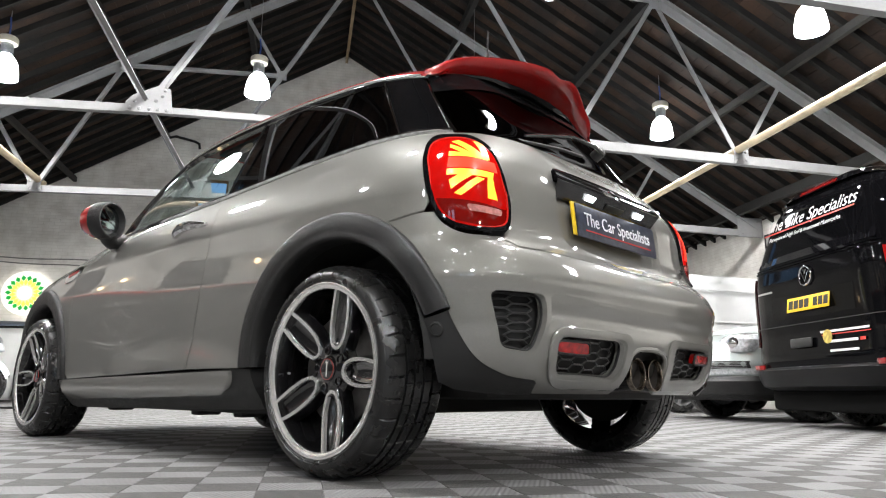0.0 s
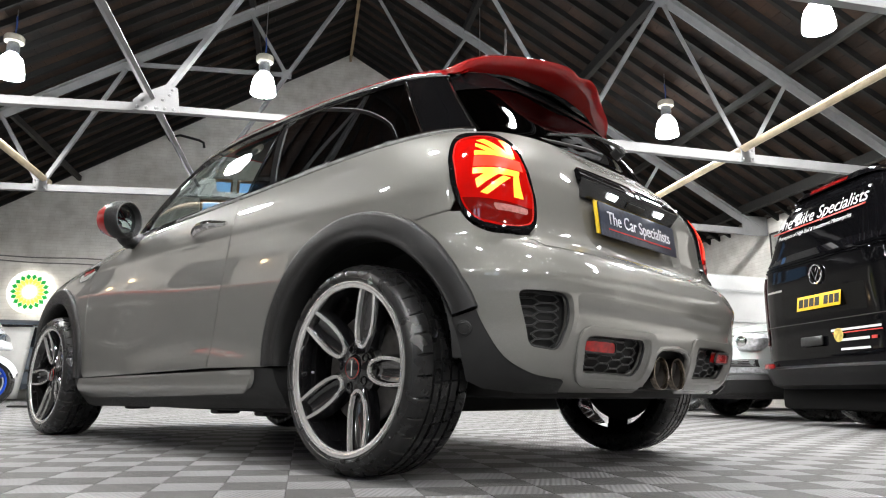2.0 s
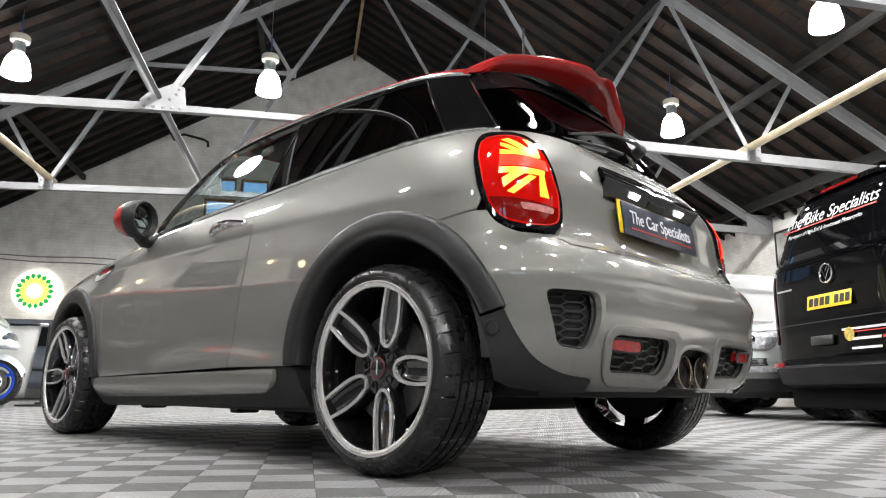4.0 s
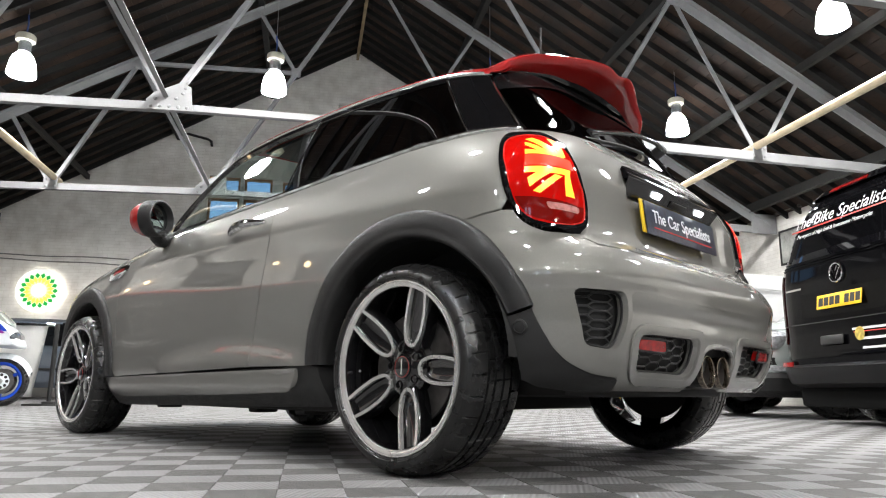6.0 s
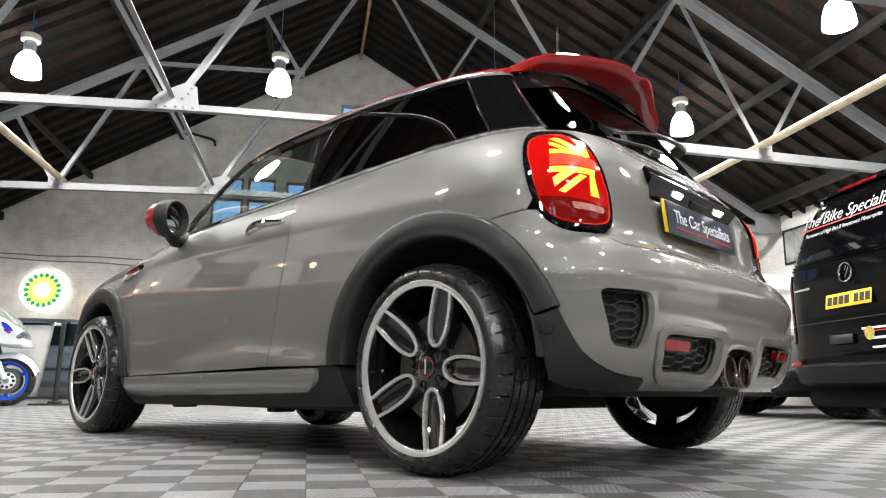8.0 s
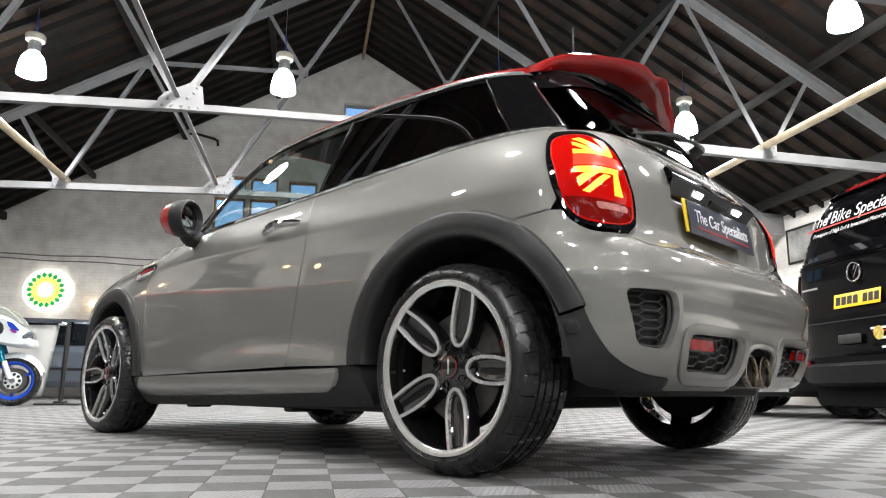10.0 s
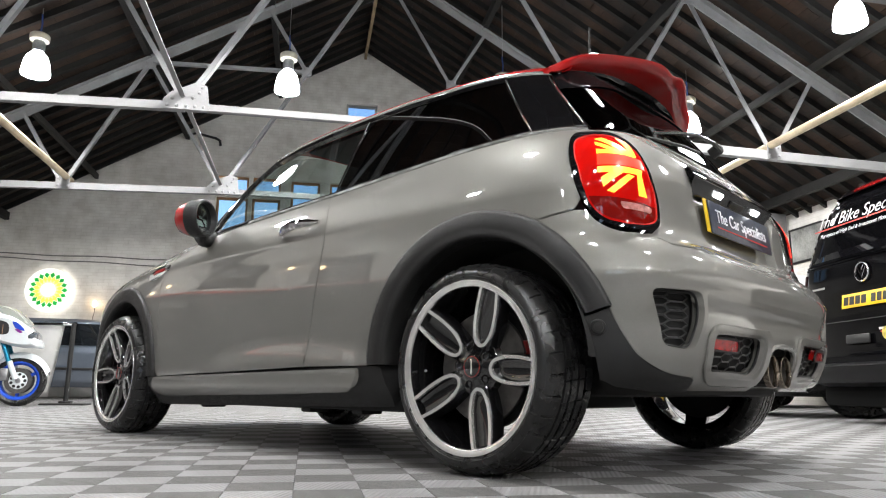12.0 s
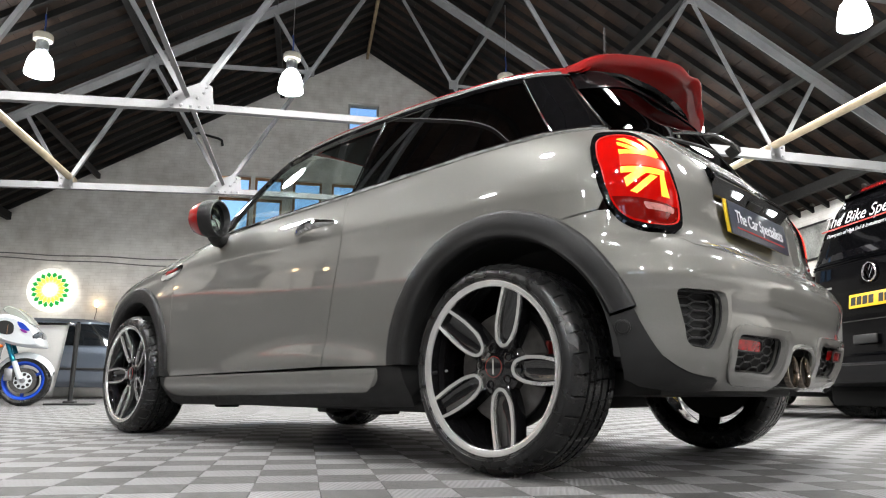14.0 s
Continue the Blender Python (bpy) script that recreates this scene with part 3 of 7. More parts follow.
def inside(pts, loop):
    """Even-odd test of many points against one polygon."""
    p, q = np.asarray(pts), np.asarray(loop)
    a, b = q, np.roll(q, -1, 0)
    x, y = p[:, 0:1], p[:, 1:2]
    cross = ((a[:, 1] > y) != (b[:, 1] > y)) & (x < (b[:, 0] - a[:, 0]) * (y - a[:, 1]) / (b[:, 1] - a[:, 1] + 1e-12) + a[:, 0])
    return cross.sum(1) % 2 == 1


def body_normal(sig, z):
    e = 1e-3
    f = lambda s, h: np.stack(body(s, h), -1)
    d1, d2 = f(np.minimum(sig + e, 4), z) - f(np.maximum(sig - e, 0), z), f(sig, z + e) - f(sig, z - e)
    n = np.cross(d1, d2)
    n /= np.linalg.norm(n, axis=-1, keepdims=True) + 1e-12
    n[:, 1] = np.where((sig < 1e-4) | (sig > 3.9999), 0, n[:, 1])
    flip = np.where((n * np.stack([np.where(sig < 1, -1.0, np.where(sig > 3, 1.0, 0.0)), np.where((sig >= 1) & (sig <= 3), 1.0, 0.0), np.zeros_like(sig)], -1)).sum(-1) < 0, -1.0, 1.0)
    return n * flip[:, None]


def panel(name, loops, material, parent, step=0.02, sides=(1,), off=0.0, skirt=0.012, label="", bulge=None, gap=0.0):
    """A body panel: the region inside loops[0] and outside the others, in body coordinates, laid on the body surface with folded-in edges."""
    dense = []
    for lp in loops:
        q = []
        for a, b in zip(lp, lp[1:] + lp[:1]):
            d = math.hypot((b[0] - a[0]) * KU, b[1] - a[1])
            if d < 1e-6:
                continue
            k = max(1, int(d / step))
            q += [((a[0] + (b[0] - a[0]) * i / k) * KU, a[1] + (b[1] - a[1]) * i / k) for i in range(k)]
        dense.append(q)
    lo, hi = np.min(dense[0], 0), np.max(dense[0], 0)
    gx, gz = np.meshgrid(np.arange(lo[0] + step / 2, hi[0], step), np.arange(lo[1] + step / 2, hi[1], step))
    grid = np.stack([gx.ravel(), gz.ravel()], -1)
    ok = inside(grid, dense[0])
    for q in dense[1:]:
        ok &= ~inside(grid, q)
    allb = np.array([p for q in dense for p in q])
    grid = grid[ok]
    if len(grid):
        near = np.array([np.min(np.hypot(*(allb - g).T)) for g in grid])
        grid = grid[near > step * 0.55]
    vs, es = [], []
    for q in dense:
        o = len(vs)
        vs += q
        es += [(o + i, o + (i + 1) % len(q)) for i in range(len(q))]
    vs += [tuple(g) for g in grid]
    rv, re, rf, *_ = delaunay_2d_cdt([Vector(v) for v in vs], es, [], 0, 1e-7)
    rv = np.array([tuple(v) for v in rv])
    tri = np.array(rf)
    cen = rv[tri].mean(1)
    ok = inside(cen, dense[0])
    for q in dense[1:]:
        ok &= ~inside(cen, q)
    tri = tri[ok]
    used = np.unique(tri)
    remap = -np.ones(len(rv), int)
    remap[used] = np.arange(len(used))
    rv, tri = rv[used], remap[tri]
    sig, z = rv[:, 0] / KU, rv[:, 1]
    co, no = np.stack(body(sig, z), -1), body_normal(sig, z)
    lift = np.full(len(rv), off) if bulge is None else off + bulge(rv)
    if bulge is not None:                    # shade by the swollen surface, not by the plain one
        e = 2e-3
        def at(ds, dz):
            s2, z2 = np.clip(sig + ds, 0, 4), z + dz
            return np.stack(body(s2, z2), -1) + body_normal(s2, z2) * (off + bulge(np.stack([s2 * KU, z2], -1)))[:, None]
        swollen = np.cross(at(e, 0) - at(-e, 0), at(0, e) - at(0, -e))
        swollen /= np.linalg.norm(swollen, axis=-1, keepdims=True) + 1e-12
        swollen *= np.where((swollen * no).sum(-1) < 0, -1.0, 1.0)[:, None]
        swollen[:, 1] = np.where(sig < 1e-4, 0, swollen[:, 1])
        co = co + no * lift[:, None]
        no = swollen / (np.linalg.norm(swollen, axis=-1, keepdims=True) + 1e-12)
    else:
        co = co + no * lift[:, None]
    a, b, c = co[tri[:, 0]], co[tri[:, 1]], co[tri[:, 2]]
    fl = (np.cross(b - a, c - a) * no[tri[:, 0]]).sum(1) < 0
    tri[fl] = tri[fl][:, ::-1]
    count = {}
    for t in tri:
        for i in range(3):
            e = (int(t[i]), int(t[(i + 1) % 3]))
            count[e] = 1
    rim = [e for e in count if (e[1], e[0]) not in count]
    made = []
    V, F, N = [], [], []
    for s in sides:
        o = len(V)
        m = np.array([1, s, 1])
        V += list(co * m)
        N += list(no * m)
        F += [tuple(int(o + i) for i in (t if s == 1 else t[::-1])) for t in tri]
        if skirt:
            k = {}
            for e in rim:
                if s * sides[0] < 0 and min(rv[e[0], 0], rv[e[1], 0]) < 1e-4 or max(rv[e[0], 0], rv[e[1], 0]) < 1e-4:
                    continue
                for i in e:
                    if i not in k:
                        k[i] = len(V)
                        V.append(co[i] * m), N.append(no[i] * m)
                        V.append((co[i] - no[i] * skirt) * m), N.append(no[i] * m)
                p, q = k[e[0]], k[e[1]]
                F.append((q, p, p + 1, q + 1) if s == 1 else (p, q, q + 1, p + 1))
    me = bpy.data.meshes.new(name)
    me.from_pydata([tuple(map(float, v)) for v in V], [], F)
    for mm in (material if isinstance(material, (list, tuple)) else [material]):
        me.materials.append(mm)
    me.shade_smooth()
    me.normals_split_custom_set_from_vertices([tuple(map(float, v)) for v in N])
    ob = new(name, me)
    ob.parent = parent
    if label:
        tagged(ob, label=label)
    return ob


def on_body(sz, off=0.0, side=1):
    s, z = np.array([p[0] for p in sz], float), np.array([p[1] for p in sz], float)
    co = np.stack(body(s, z), -1) + body_normal(s, z) * off
    return [(float(p[0]), float(p[1]) * side, float(p[2])) for p in co]


def trim_line(name, sz, r, material, parent, side=1, off=0.0, closed=False, k=6, label=""):
    pts = on_body(sz, off, side)
    if closed:
        pts = pts + pts[:2]
    return part(name, tube(bmesh.new(), pts, r, k), material, parent, label)


def circle_pts(c, r, a0, a1, k=40):
    return [(c[0] + r * math.cos(radians(a0 + (a1 - a0) * i / k)), c[1] + r * math.sin(radians(a0 + (a1 - a0) * i / k))) for i in range(k + 1)]


def flare(q):
    """The lower doors swell out towards the sill."""
    sg, z = q[:, 0] / KU, q[:, 1]
    x = body(sg, z)[0]
    span = np.clip(1 - ((x - 0.95) / 0.62) ** 2, 0, 1)
    h = np.clip((0.355 + 0.085 * span - z) / 0.12, 0, 1)
    return 0.016 * h * h * (3 - 2 * h) * np.clip(span * 2, 0, 1)


hatch_car = thing("hatchback_car", CAR, "warm grey three-door hatchback with red roof, spoiler and mirror caps", "car")

# outlines, in body coordinates
ARCH_R, ARCH_F, R_OUT, R_IN = (-0.022, 0.315), (2.470, 0.312), 0.449, 0.366
LAMP = [(0.980, 0.998), (1.078, 0.990), (1.120, 0.95), (1.124, 0.888), (1.095, 0.82), (1.060, 0.757), (1.008, 0.706), (0.93, 0.678), (0.85, 0.672), (0.79, 0.665), (0.710, 0.686), (0.682, 0.725), (0.680, 0.783), (0.705, 0.842), (0.746, 0.907), (0.783, 0.960), (0.865, 0.996)]
LENS = spline([(0.985, 0.982), (1.075, 0.960), (1.094, 0.905), (1.070, 0.845), (1.038, 0.785), (0.998, 0.735), (0.93, 0.704), (0.845, 0.694), (0.755, 0.698), (0.700, 0.722), (0.692, 0.790), (0.718, 0.838), (0.756, 0.898), (0.800, 0.948), (0.875, 0.980)], 4)
LENS = [(a + 0.013 * (a > 0.93), b - 0.008 * (b < 0.78)) for a, b in LENS]
LAMP = spline(LAMP, 5)
lamp_c = tuple(np.mean(LAMP, 0))
grow = lambda lp, k: [(lamp_c[0] + (s - lamp_c[0]) * k, lamp_c[1] + (z - lamp_c[1]) * k) for s, z in lp]
belt_line = lambda x0, x1, dz=0.0, k=24: [(x0 + (x1 - x0) * i / k, float(BELT(x0 + (x1 - x0) * i / k)) + dz) for i in range(k + 1)]
GAPX = [(0.772, 0.318), (0.765, 0.40), (0.742, 0.55), (0.718, 0.70), (0.718, 0.83), (0.765, 0.95)]
gap_line = spline(GAPX, 5, closed=False) + [(0.787, float(BELT(0.787)))]
shift = lambda lp, dx: [(x + dx, z) for x, z in lp]
G = 0.0035

# rear quarter
arch_cut = circle_pts(ARCH_R, R_OUT - 0.02, 2, 120, 30)
q_loop = shift(gap_line, -G) + belt_line(0.777, -0.262)[1:]
quarter = side_pts(q_loop) + [(lamp_c[0] - 0.02, 0.985), (lamp_c[0] + 0.04, 0.9)] + side_pts([(-0.334, 0.738), (-0.236, 0.714)]) + side_pts(arch_cut[::-1][1:]) + side_pts([(0.41, 0.318)])
for s in (1, -1):
    panel("rear_quarter", [quarter, grow(LAMP, 1.03)], PAINT, hatch_car, 0.016, (s,), bulge=flare)
# door
door_loop = shift(gap_line, G)[:-1] + [(0.793, float(BELT(0.793)))] + belt_line(0.81, 1.76) + [(1.84, 0.935), (1.95, 0.885), (2.02, 0.80), (2.027, 0.70), (2.022, 0.60), (2.005, 0.45), (1.995, 0.290)]
wing_edge = [(2.000, 0.290), (2.010, 0.45), (2.027, 0.60), (2.032, 0.70), (2.026, 0.803), (1.955, 0.890), (1.845, 0.940), (1.80, 0.957)]
door_parts = {}
for s in (1, -1):
    door_parts[s] = panel("door", [side_pts(door_loop)], PAINT, hatch_car, 0.016, (s,), bulge=flare)
    wing = side_pts(wing_edge) + [(3.35, 0.962), (4.0, 0.962), (4.0, 0.30), (3.4, 0.30)] + side_pts(circle_pts(ARCH_F, R_OUT - 0.02, 8, 176, 40))
    panel("front_wing", [wing], PAINT, hatch_car, 0.025, (s,))
# bonnet and cowl close the nose from above
bm = bmesh.new()
rows = []
for z in np.linspace(0.955, 0.992, 8):
    sg = np.concatenate([np.linspace(2.2, 3.0, 24), np.linspace(3.05, 4.0, 16)])
    x, y, zz = body(sg, np.full_like(sg, z))
    keep = [(float(a), float(b), float(z)) for a, b in zip(x, y)]
    rows.append([bm.verts.new((max(a, 1.72), b * min(1, 0.97 + 0 * a), c)) for a, b, c in keep] + [bm.verts.new((max(a, 1.72), -b, c)) for a, b, c in keep[::-1][1:]])
for a, b in zip(rows, rows[1:]):
    for i in range(len(a) - 1):
        bm.faces.new((a[i], a[i + 1], b[i + 1], b[i]))
part("bonnet", bm, PAINT, hatch_car)
bm = bmesh.new()
rows = [[bm.verts.new((x, y, float(np.interp(x, (1.84, 1.98, 2.25, 2.45), (0.985, 0.983, 0.958, 0.925))) - 0.02 * (y / 0.62) ** 2)) for y in np.linspace(-0.66, 0.66, 13)] for x in np.linspace(1.84, 2.45, 9)]
for a, b in zip(rows, rows[1:]):
    for i in range(12):
        bm.faces.new((a[i], a[i + 1], b[i + 1], b[i]))
part("cowl", bm, PAINT, hatch_car)

# rear bumper, both halves
VENT = rounded([(0.686, 0.507), (0.540, 0.505), (0.530, 0.44), (0.556, 0.346), (0.650, 0.358)], 0.025)
GRILLE = rounded([(0.490, 0.395), (0.160, 0.397), (0.172, 0.284), (0.470, 0.290)], 0.04)
bump_top = side_pts([(-0.236, 0.708), (-0.334, 0.731)]) + [p for p in grow(LAMP, 1.05) if p[1] < 0.735 and p[0] > float(sig_at_y(0.60, 0.68))] + rear_pts([(0.592, 0.650), (0.575, 0.634), (0.40, 0.630), (0.2, 0.627), (0.0, 0.626)])

CREASE = [(0.0, 0.500), (0.31, 0.503), (0.47, 0.508), (0.508, 0.507), (0.521, 0.497), (0.517, 0.44), (0.542, 0.345), (0.545, 0.325), (0.53, 0.305), (0.527, 0.284)]


def roll(q):
    """The swelling above the sunk middle of the bumper."""
    z = q[:, 1]
    return 0.009 * np.exp(-(((z - 0.545) / 0.032) ** 2))


CORNER = spline(side_pts([(-0.428, 0.454), (-0.440, 0.42), (-0.453, 0.386), (-0.470, 0.345), (-0.487, 0.317)]) + rear_pts([(0.622, 0.292), (0.575, 0.283), (0.527, 0.279)]), 6, closed=False)
bump_shell = rear_pts(CREASE[:-1]) + CORNER[::-1] + side_pts(circle_pts(ARCH_R, R_OUT - 0.015, 161, 119, 14))
rear_bumper = panel("rear_bumper", [bump_top + bump_shell, rear_pts(VENT)], PAINT, hatch_car, 0.011, (1, -1), skirt=0.04, bulge=roll)
insert = rear_pts([(y + 0.0008, z + 0.0008) if y else (y, z + 0.0008) for y, z in CREASE[:9]] + [(0.526, 0.284), (0.5, 0.243), (0.14, 0.243), (0.128, 0.262), (0.124, 0.33), (0.112, 0.36), (0.07, 0.374), (0.0, 0.376)])
panel("bumper_insert", [insert, rear_pts(GRILLE)], PAINT, rear_bumper, 0.011, (1, -1), off=-0.0008, skirt=0.03, bulge=lambda q: roll(q) - 0.010 * np.exp(-(((q[:, 1] - 0.45) / 0.03) ** 2)))

# hatch with the plate recess
RECESS = rounded([(0.300, 0.928), (0.334, 0.83), (0.312, 0.69), (0.262, 0.662)], 0.03)
rec_half = [p for p in rear_pts(RECESS)]
hatch_top = rear_pts([(0.0, 1.043), (0.3, 1.041), (0.5, 1.036), (0.575, 1.028), (0.60, 1.012)])
hatch_side = sorted([p for p in grow(LAMP, 1.05) if p[0] < lamp_c[0] - 0.01], key=lambda p: -p[1])
outer = hatch_top + hatch_side + rear_pts([(0.585, 0.655), (0.57, 0.64), (0.40, 0.636), (0.2, 0.633), (0.0, 0.632)]) + rear_pts([(0.0, 0.660)]) + [p for p in rec_half[::-1]] + rear_pts([(0.15, 0.946), (0.0, 0.948)])
tailgate = panel("tailgate", [outer], PAINT, hatch_car, 0.016, (1, -1), skirt=0.03)
rec = rear_pts([(0.0, 0.948), (0.15, 0.946)]) + rec_half + rear_pts([(0.0, 0.660)])
panel("recess", [rec], PAINT, tailgate, 0.02, (1, -1), off=-0.03, skirt=0)
GARN = rear_pts([(0.0, 0.958), (0.15, 0.955), (0.27, 0.945), (0.306, 0.934), (0.316, 0.915), (0.332, 0.886), (0.30, 0.885), (0.15, 0.886), (0.0, 0.887)])
lip_out = lambda z: 0.004 + 0.022 * np.clip((0.955 - z) / 0.066, 0, 1)
handle = panel("handle_trim", [GARN], BLACK_GLOSS, tailgate, 0.012, (1, -1), skirt=0.02, bulge=lambda q: lip_out(q[:, 1]), label="gloss black strip above the plate")
bm, rows = bmesh.new(), []
for y in np.linspace(-0.33, 0.33, 34):
    side = 1 if y >= 0 else -1
    a = on_body(rear_pts([(abs(y), 0.8865)]), 0.026, side)[0]
    b = on_body(rear_pts([(abs(y) * 0.955, 0.850)]), -0.020, side)[0]
    rows.append([bm.verts.new(Vector(a).lerp(Vector(b), k)) for k in (0.0, 0.06, 0.5, 1.0)])
for a, b in zip(rows, rows[1:]):
    for i in range(3):
        bm.faces.new((a[i], a[i + 1], b[i + 1], b[i]))
part("handle_underside", bm, mat("satin black underside", (0.009, 0.009, 0.010), 0.22, vary=0.2, scale=30), handle, "satin black grip underside")
grip = part("release_button", boxes((-0.012, 0.012, -0.055, 0.055, -0.004, 0.002), bevel=0.003), BLACK_RUBBER, handle)
grip.matrix_basis = pose(-0.480, -0.025, 0.866, 0, 43, 0)
# dark inner shell behind the panel gaps
shell = [(0.0, 0.24), (0.0, 1.03), (2.0, 1.0), (3.9, 0.94), (3.9, 0.24)]
cut_r = [p for p in side_pts(circle_pts(ARCH_R, R_IN + 0.04, 0, 360, 48)[:-1])]
cut_f = [p for p in side_pts(circle_pts(ARCH_F, R_IN + 0.04, 0, 360, 48)[:-1])]
panel("inner_shell", [shell, cut_r, cut_f, rear_pts(VENT), rear_pts(GRILLE)], BLACK_MATT, hatch_car, 0.05, (1, -1), off=-0.045, skirt=0)

# wheel arch cladding
def cladding(c, a0, a1, side, parent, taper):
    k, bm, rows = 64, bmesh.new(), []
    prof = ((R_IN, -0.055), (R_IN, -0.004), (R_IN + 0.004, 0.010), (R_IN + 0.010, 0.014), (R_IN + 0.018, 0.012), (R_IN + 0.03, 0.016), (R_OUT - 0.014, 0.019), (R_OUT - 0.004, 0.015), (R_OUT, 0.006), (R_OUT, -0.012))
    for i in range(k + 1):
        a = radians(a0 + (a1 - a0) * i / k)
        row = []
        for r, o in prof:
            r -= taper * max(0.0, (i / k - 0.72) / 0.28) * (r - R_IN) / (R_OUT - R_IN)
            x, z = c[0] + r * math.cos(a), c[1] + r * math.sin(a)
            s = np.array([float(sig_at_x(x, z))])
            p, n = np.stack(body(s, np.array([z])), -1)[0], body_normal(s, np.array([z]))[0]
            y = max(p[1] + n[1] * o, 0.0)
            row.append(bm.verts.new((p[0] + n[0] * o, side * y, z)))
        rows.append(row)
    for u, v in zip(rows, rows[1:]):
        for i in range(len(prof) - 1):
            bm.faces.new((u[i], u[i + 1], v[i + 1], v[i]))
    bm.faces.new(rows[0]), bm.faces.new(rows[-1][::-1])
    return part("wheel_arch_trim", bm, BLACK_PLASTIC, parent, "matt black plastic wheel arch trim", sharp=50)


for s in (1, -1):
    cladding(ARCH_R, 0.5, 160.5, s, hatch_car, 0.012)
    cladding(ARCH_F, -3, 183, s, hatch_car, 0)
    corner = [(a, b - 0.003) for a, b in CORNER] + rear_pts([(0.515, 0.247), (0.60, 0.246)]) + side_pts([(-0.46, 0.248), (-0.41, 0.258), (-0.385, 0.275)]) + side_pts(circle_pts(ARCH_R, R_IN, 187, 161.5, 12))
    panel("bumper_corner", [corner], BLACK_PLASTIC, hatch_car, 0.018, (s,), off=0.008, skirt=0.06, label="matt black plastic bumper corner")
    # parking sensor
    pt = on_body(side_pts([(-0.40, 0.405)]), 0.006, s)[0]
    sensor = part("parking_sensor", lathe(bmesh.new(), [(0.021, 0.0), (0.020, 0.006), (0.015, 0.008), (0.014, 0.005), (0.010, 0.006)], 20), BLACK_PLASTIC, hatch_car)
    nn = body_normal(np.array([float(sig_at_x(-0.40, 0.405))]), np.array([0.405]))[0] * np.array([1, s, 1])
    sensor.matrix_basis = Matrix.Translation(pt) @ Vector(nn).to_track_quat("Z", "Y").to_matrix().to_4x4()
    # sills
    sill_paint = rounded([(2.015, 0.288), (0.478, 0.3095), (0.486, 0.272), (0.52, 0.240), (1.13, 0.224), (1.95, 0.208), (2.01, 0.225)], 0.030)
    panel("sill_insert", [side_pts(sill_paint)], PAINT, hatch_car, 0.02, (s,), off=0.012, skirt=0.02, bulge=lambda q: 0.004 + 0.012 * np.clip(1 - np.abs(q[:, 1] - 0.250) / 0.042, 0, 1))
    panel("sill", [side_pts([(2.10, 0.285), (0.44, 0.3145), (0.37, 0.31), (0.345, 0.22), (0.36, 0.186), (1.0, 0.172), (2.02, 0.158), (2.09, 0.168)])], BLACK_PLASTIC, hatch_car, 0.025, (s,), off=0.002, skirt=0.08, label="matt black plastic sill")
    for c in (ARCH_R, ARCH_F):
        bm, rows = bmesh.new(), []
        for i in range(41):
            a = radians(2 + 176 * i / 40)
            rows.append([bm.verts.new((c[0] + r * math.cos(a), s * y, max(c[1] + r * math.sin(a), 0.19))) for y, r in ((0.80, R_IN + 0.004), (0.70, R_IN + 0.006), (0.595, R_IN - 0.002), (0.585, R_IN - 0.12), (0.58, 0.08))])
        for p, q in zip(rows, rows[1:]):
            for i in range(4):
                bm.faces.new((p[i], p[i + 1], q[i + 1], q[i]))
        part("wheel_arch_liner", bm, BLACK_MATT, hatch_car)
# underside
for nm, spec in (("rear_floor", (-0.40, 0.36, -0.50, 0.56, 0.225, 0.30)), ("underbody", (0.30, 2.10, -0.74, 0.74, 0.165, 0.26)), ("front_floor", (2.0, 3.05, -0.60, 0.60, 0.17, 0.30)), ("wheel_housing", (-0.35, 0.34, -0.56, 0.56, 0.302, 0.9)), ("engine_bay", (2.05, 2.8, -0.56, 0.56, 0.302, 0.85))):
    part(nm, boxes(spec, bevel=0.02), BLACK_MATT, hatch_car)
for x in (0.62, 0.93, 1.72):
    part("jacking_point", boxes((x - 0.03, x + 0.03, 0.62, 0.72, 0.15, 0.18), bevel=0.008), BLACK_MATT, hatch_car)
panel("rear_valance", [rear_pts([(0.0, 0.33), (0.12, 0.33), (0.13, 0.25), (0.51, 0.25), (0.62, 0.27), (0.60, 0.232), (0.3, 0.226), (0.0, 0.226)])], mat("dusty undertray", (0.022, 0.02, 0.017), 0.7, vary=0.4, scale=9), hatch_car, 0.03, (1, -1), off=-0.03, skirt=0.16)

# ---- greenhouse ----
roof_z = lambda x: float(np.interp(x, (-0.12, 0.1, 0.5, 1.0, 1.25, 1.4), (1.30, 1.309, 1.323, 1.318, 1.303, 1.283)))
roof_edge = lambda x0, x1, dz=0.0, k=20: [(x0 + (x1 - x0) * i / k, roof_z(x0 + (x1 - x0) * i / k) + dz) for i in range(k + 1)]
B_TOP, B_BOT, C_TOP, C_BOT = 0.726, 0.785, 0.060, -0.105
door_win = belt_line(0.790, 1.70, 0.010) + [(1.765, 0.985), (1.67, 1.085), (1.57, 1.178), (1.47, 1.250), (1.405, 1.272)] + roof_edge(1.36, B_TOP + 0.004, -0.022) + [(0.760, 1.15)]
pillar_line = [(1.412, 1.302), (1.50, 1.268), (1.59, 1.212), (1.69, 1.125), (1.78, 1.045), (1.85, 0.978)]
rear_win = belt_line(C_BOT + 0.004, 0.782, 0.010) + [(0.752, 1.15)] + roof_edge(B_TOP - 0.003, C_TOP + 0.004, -0.012)
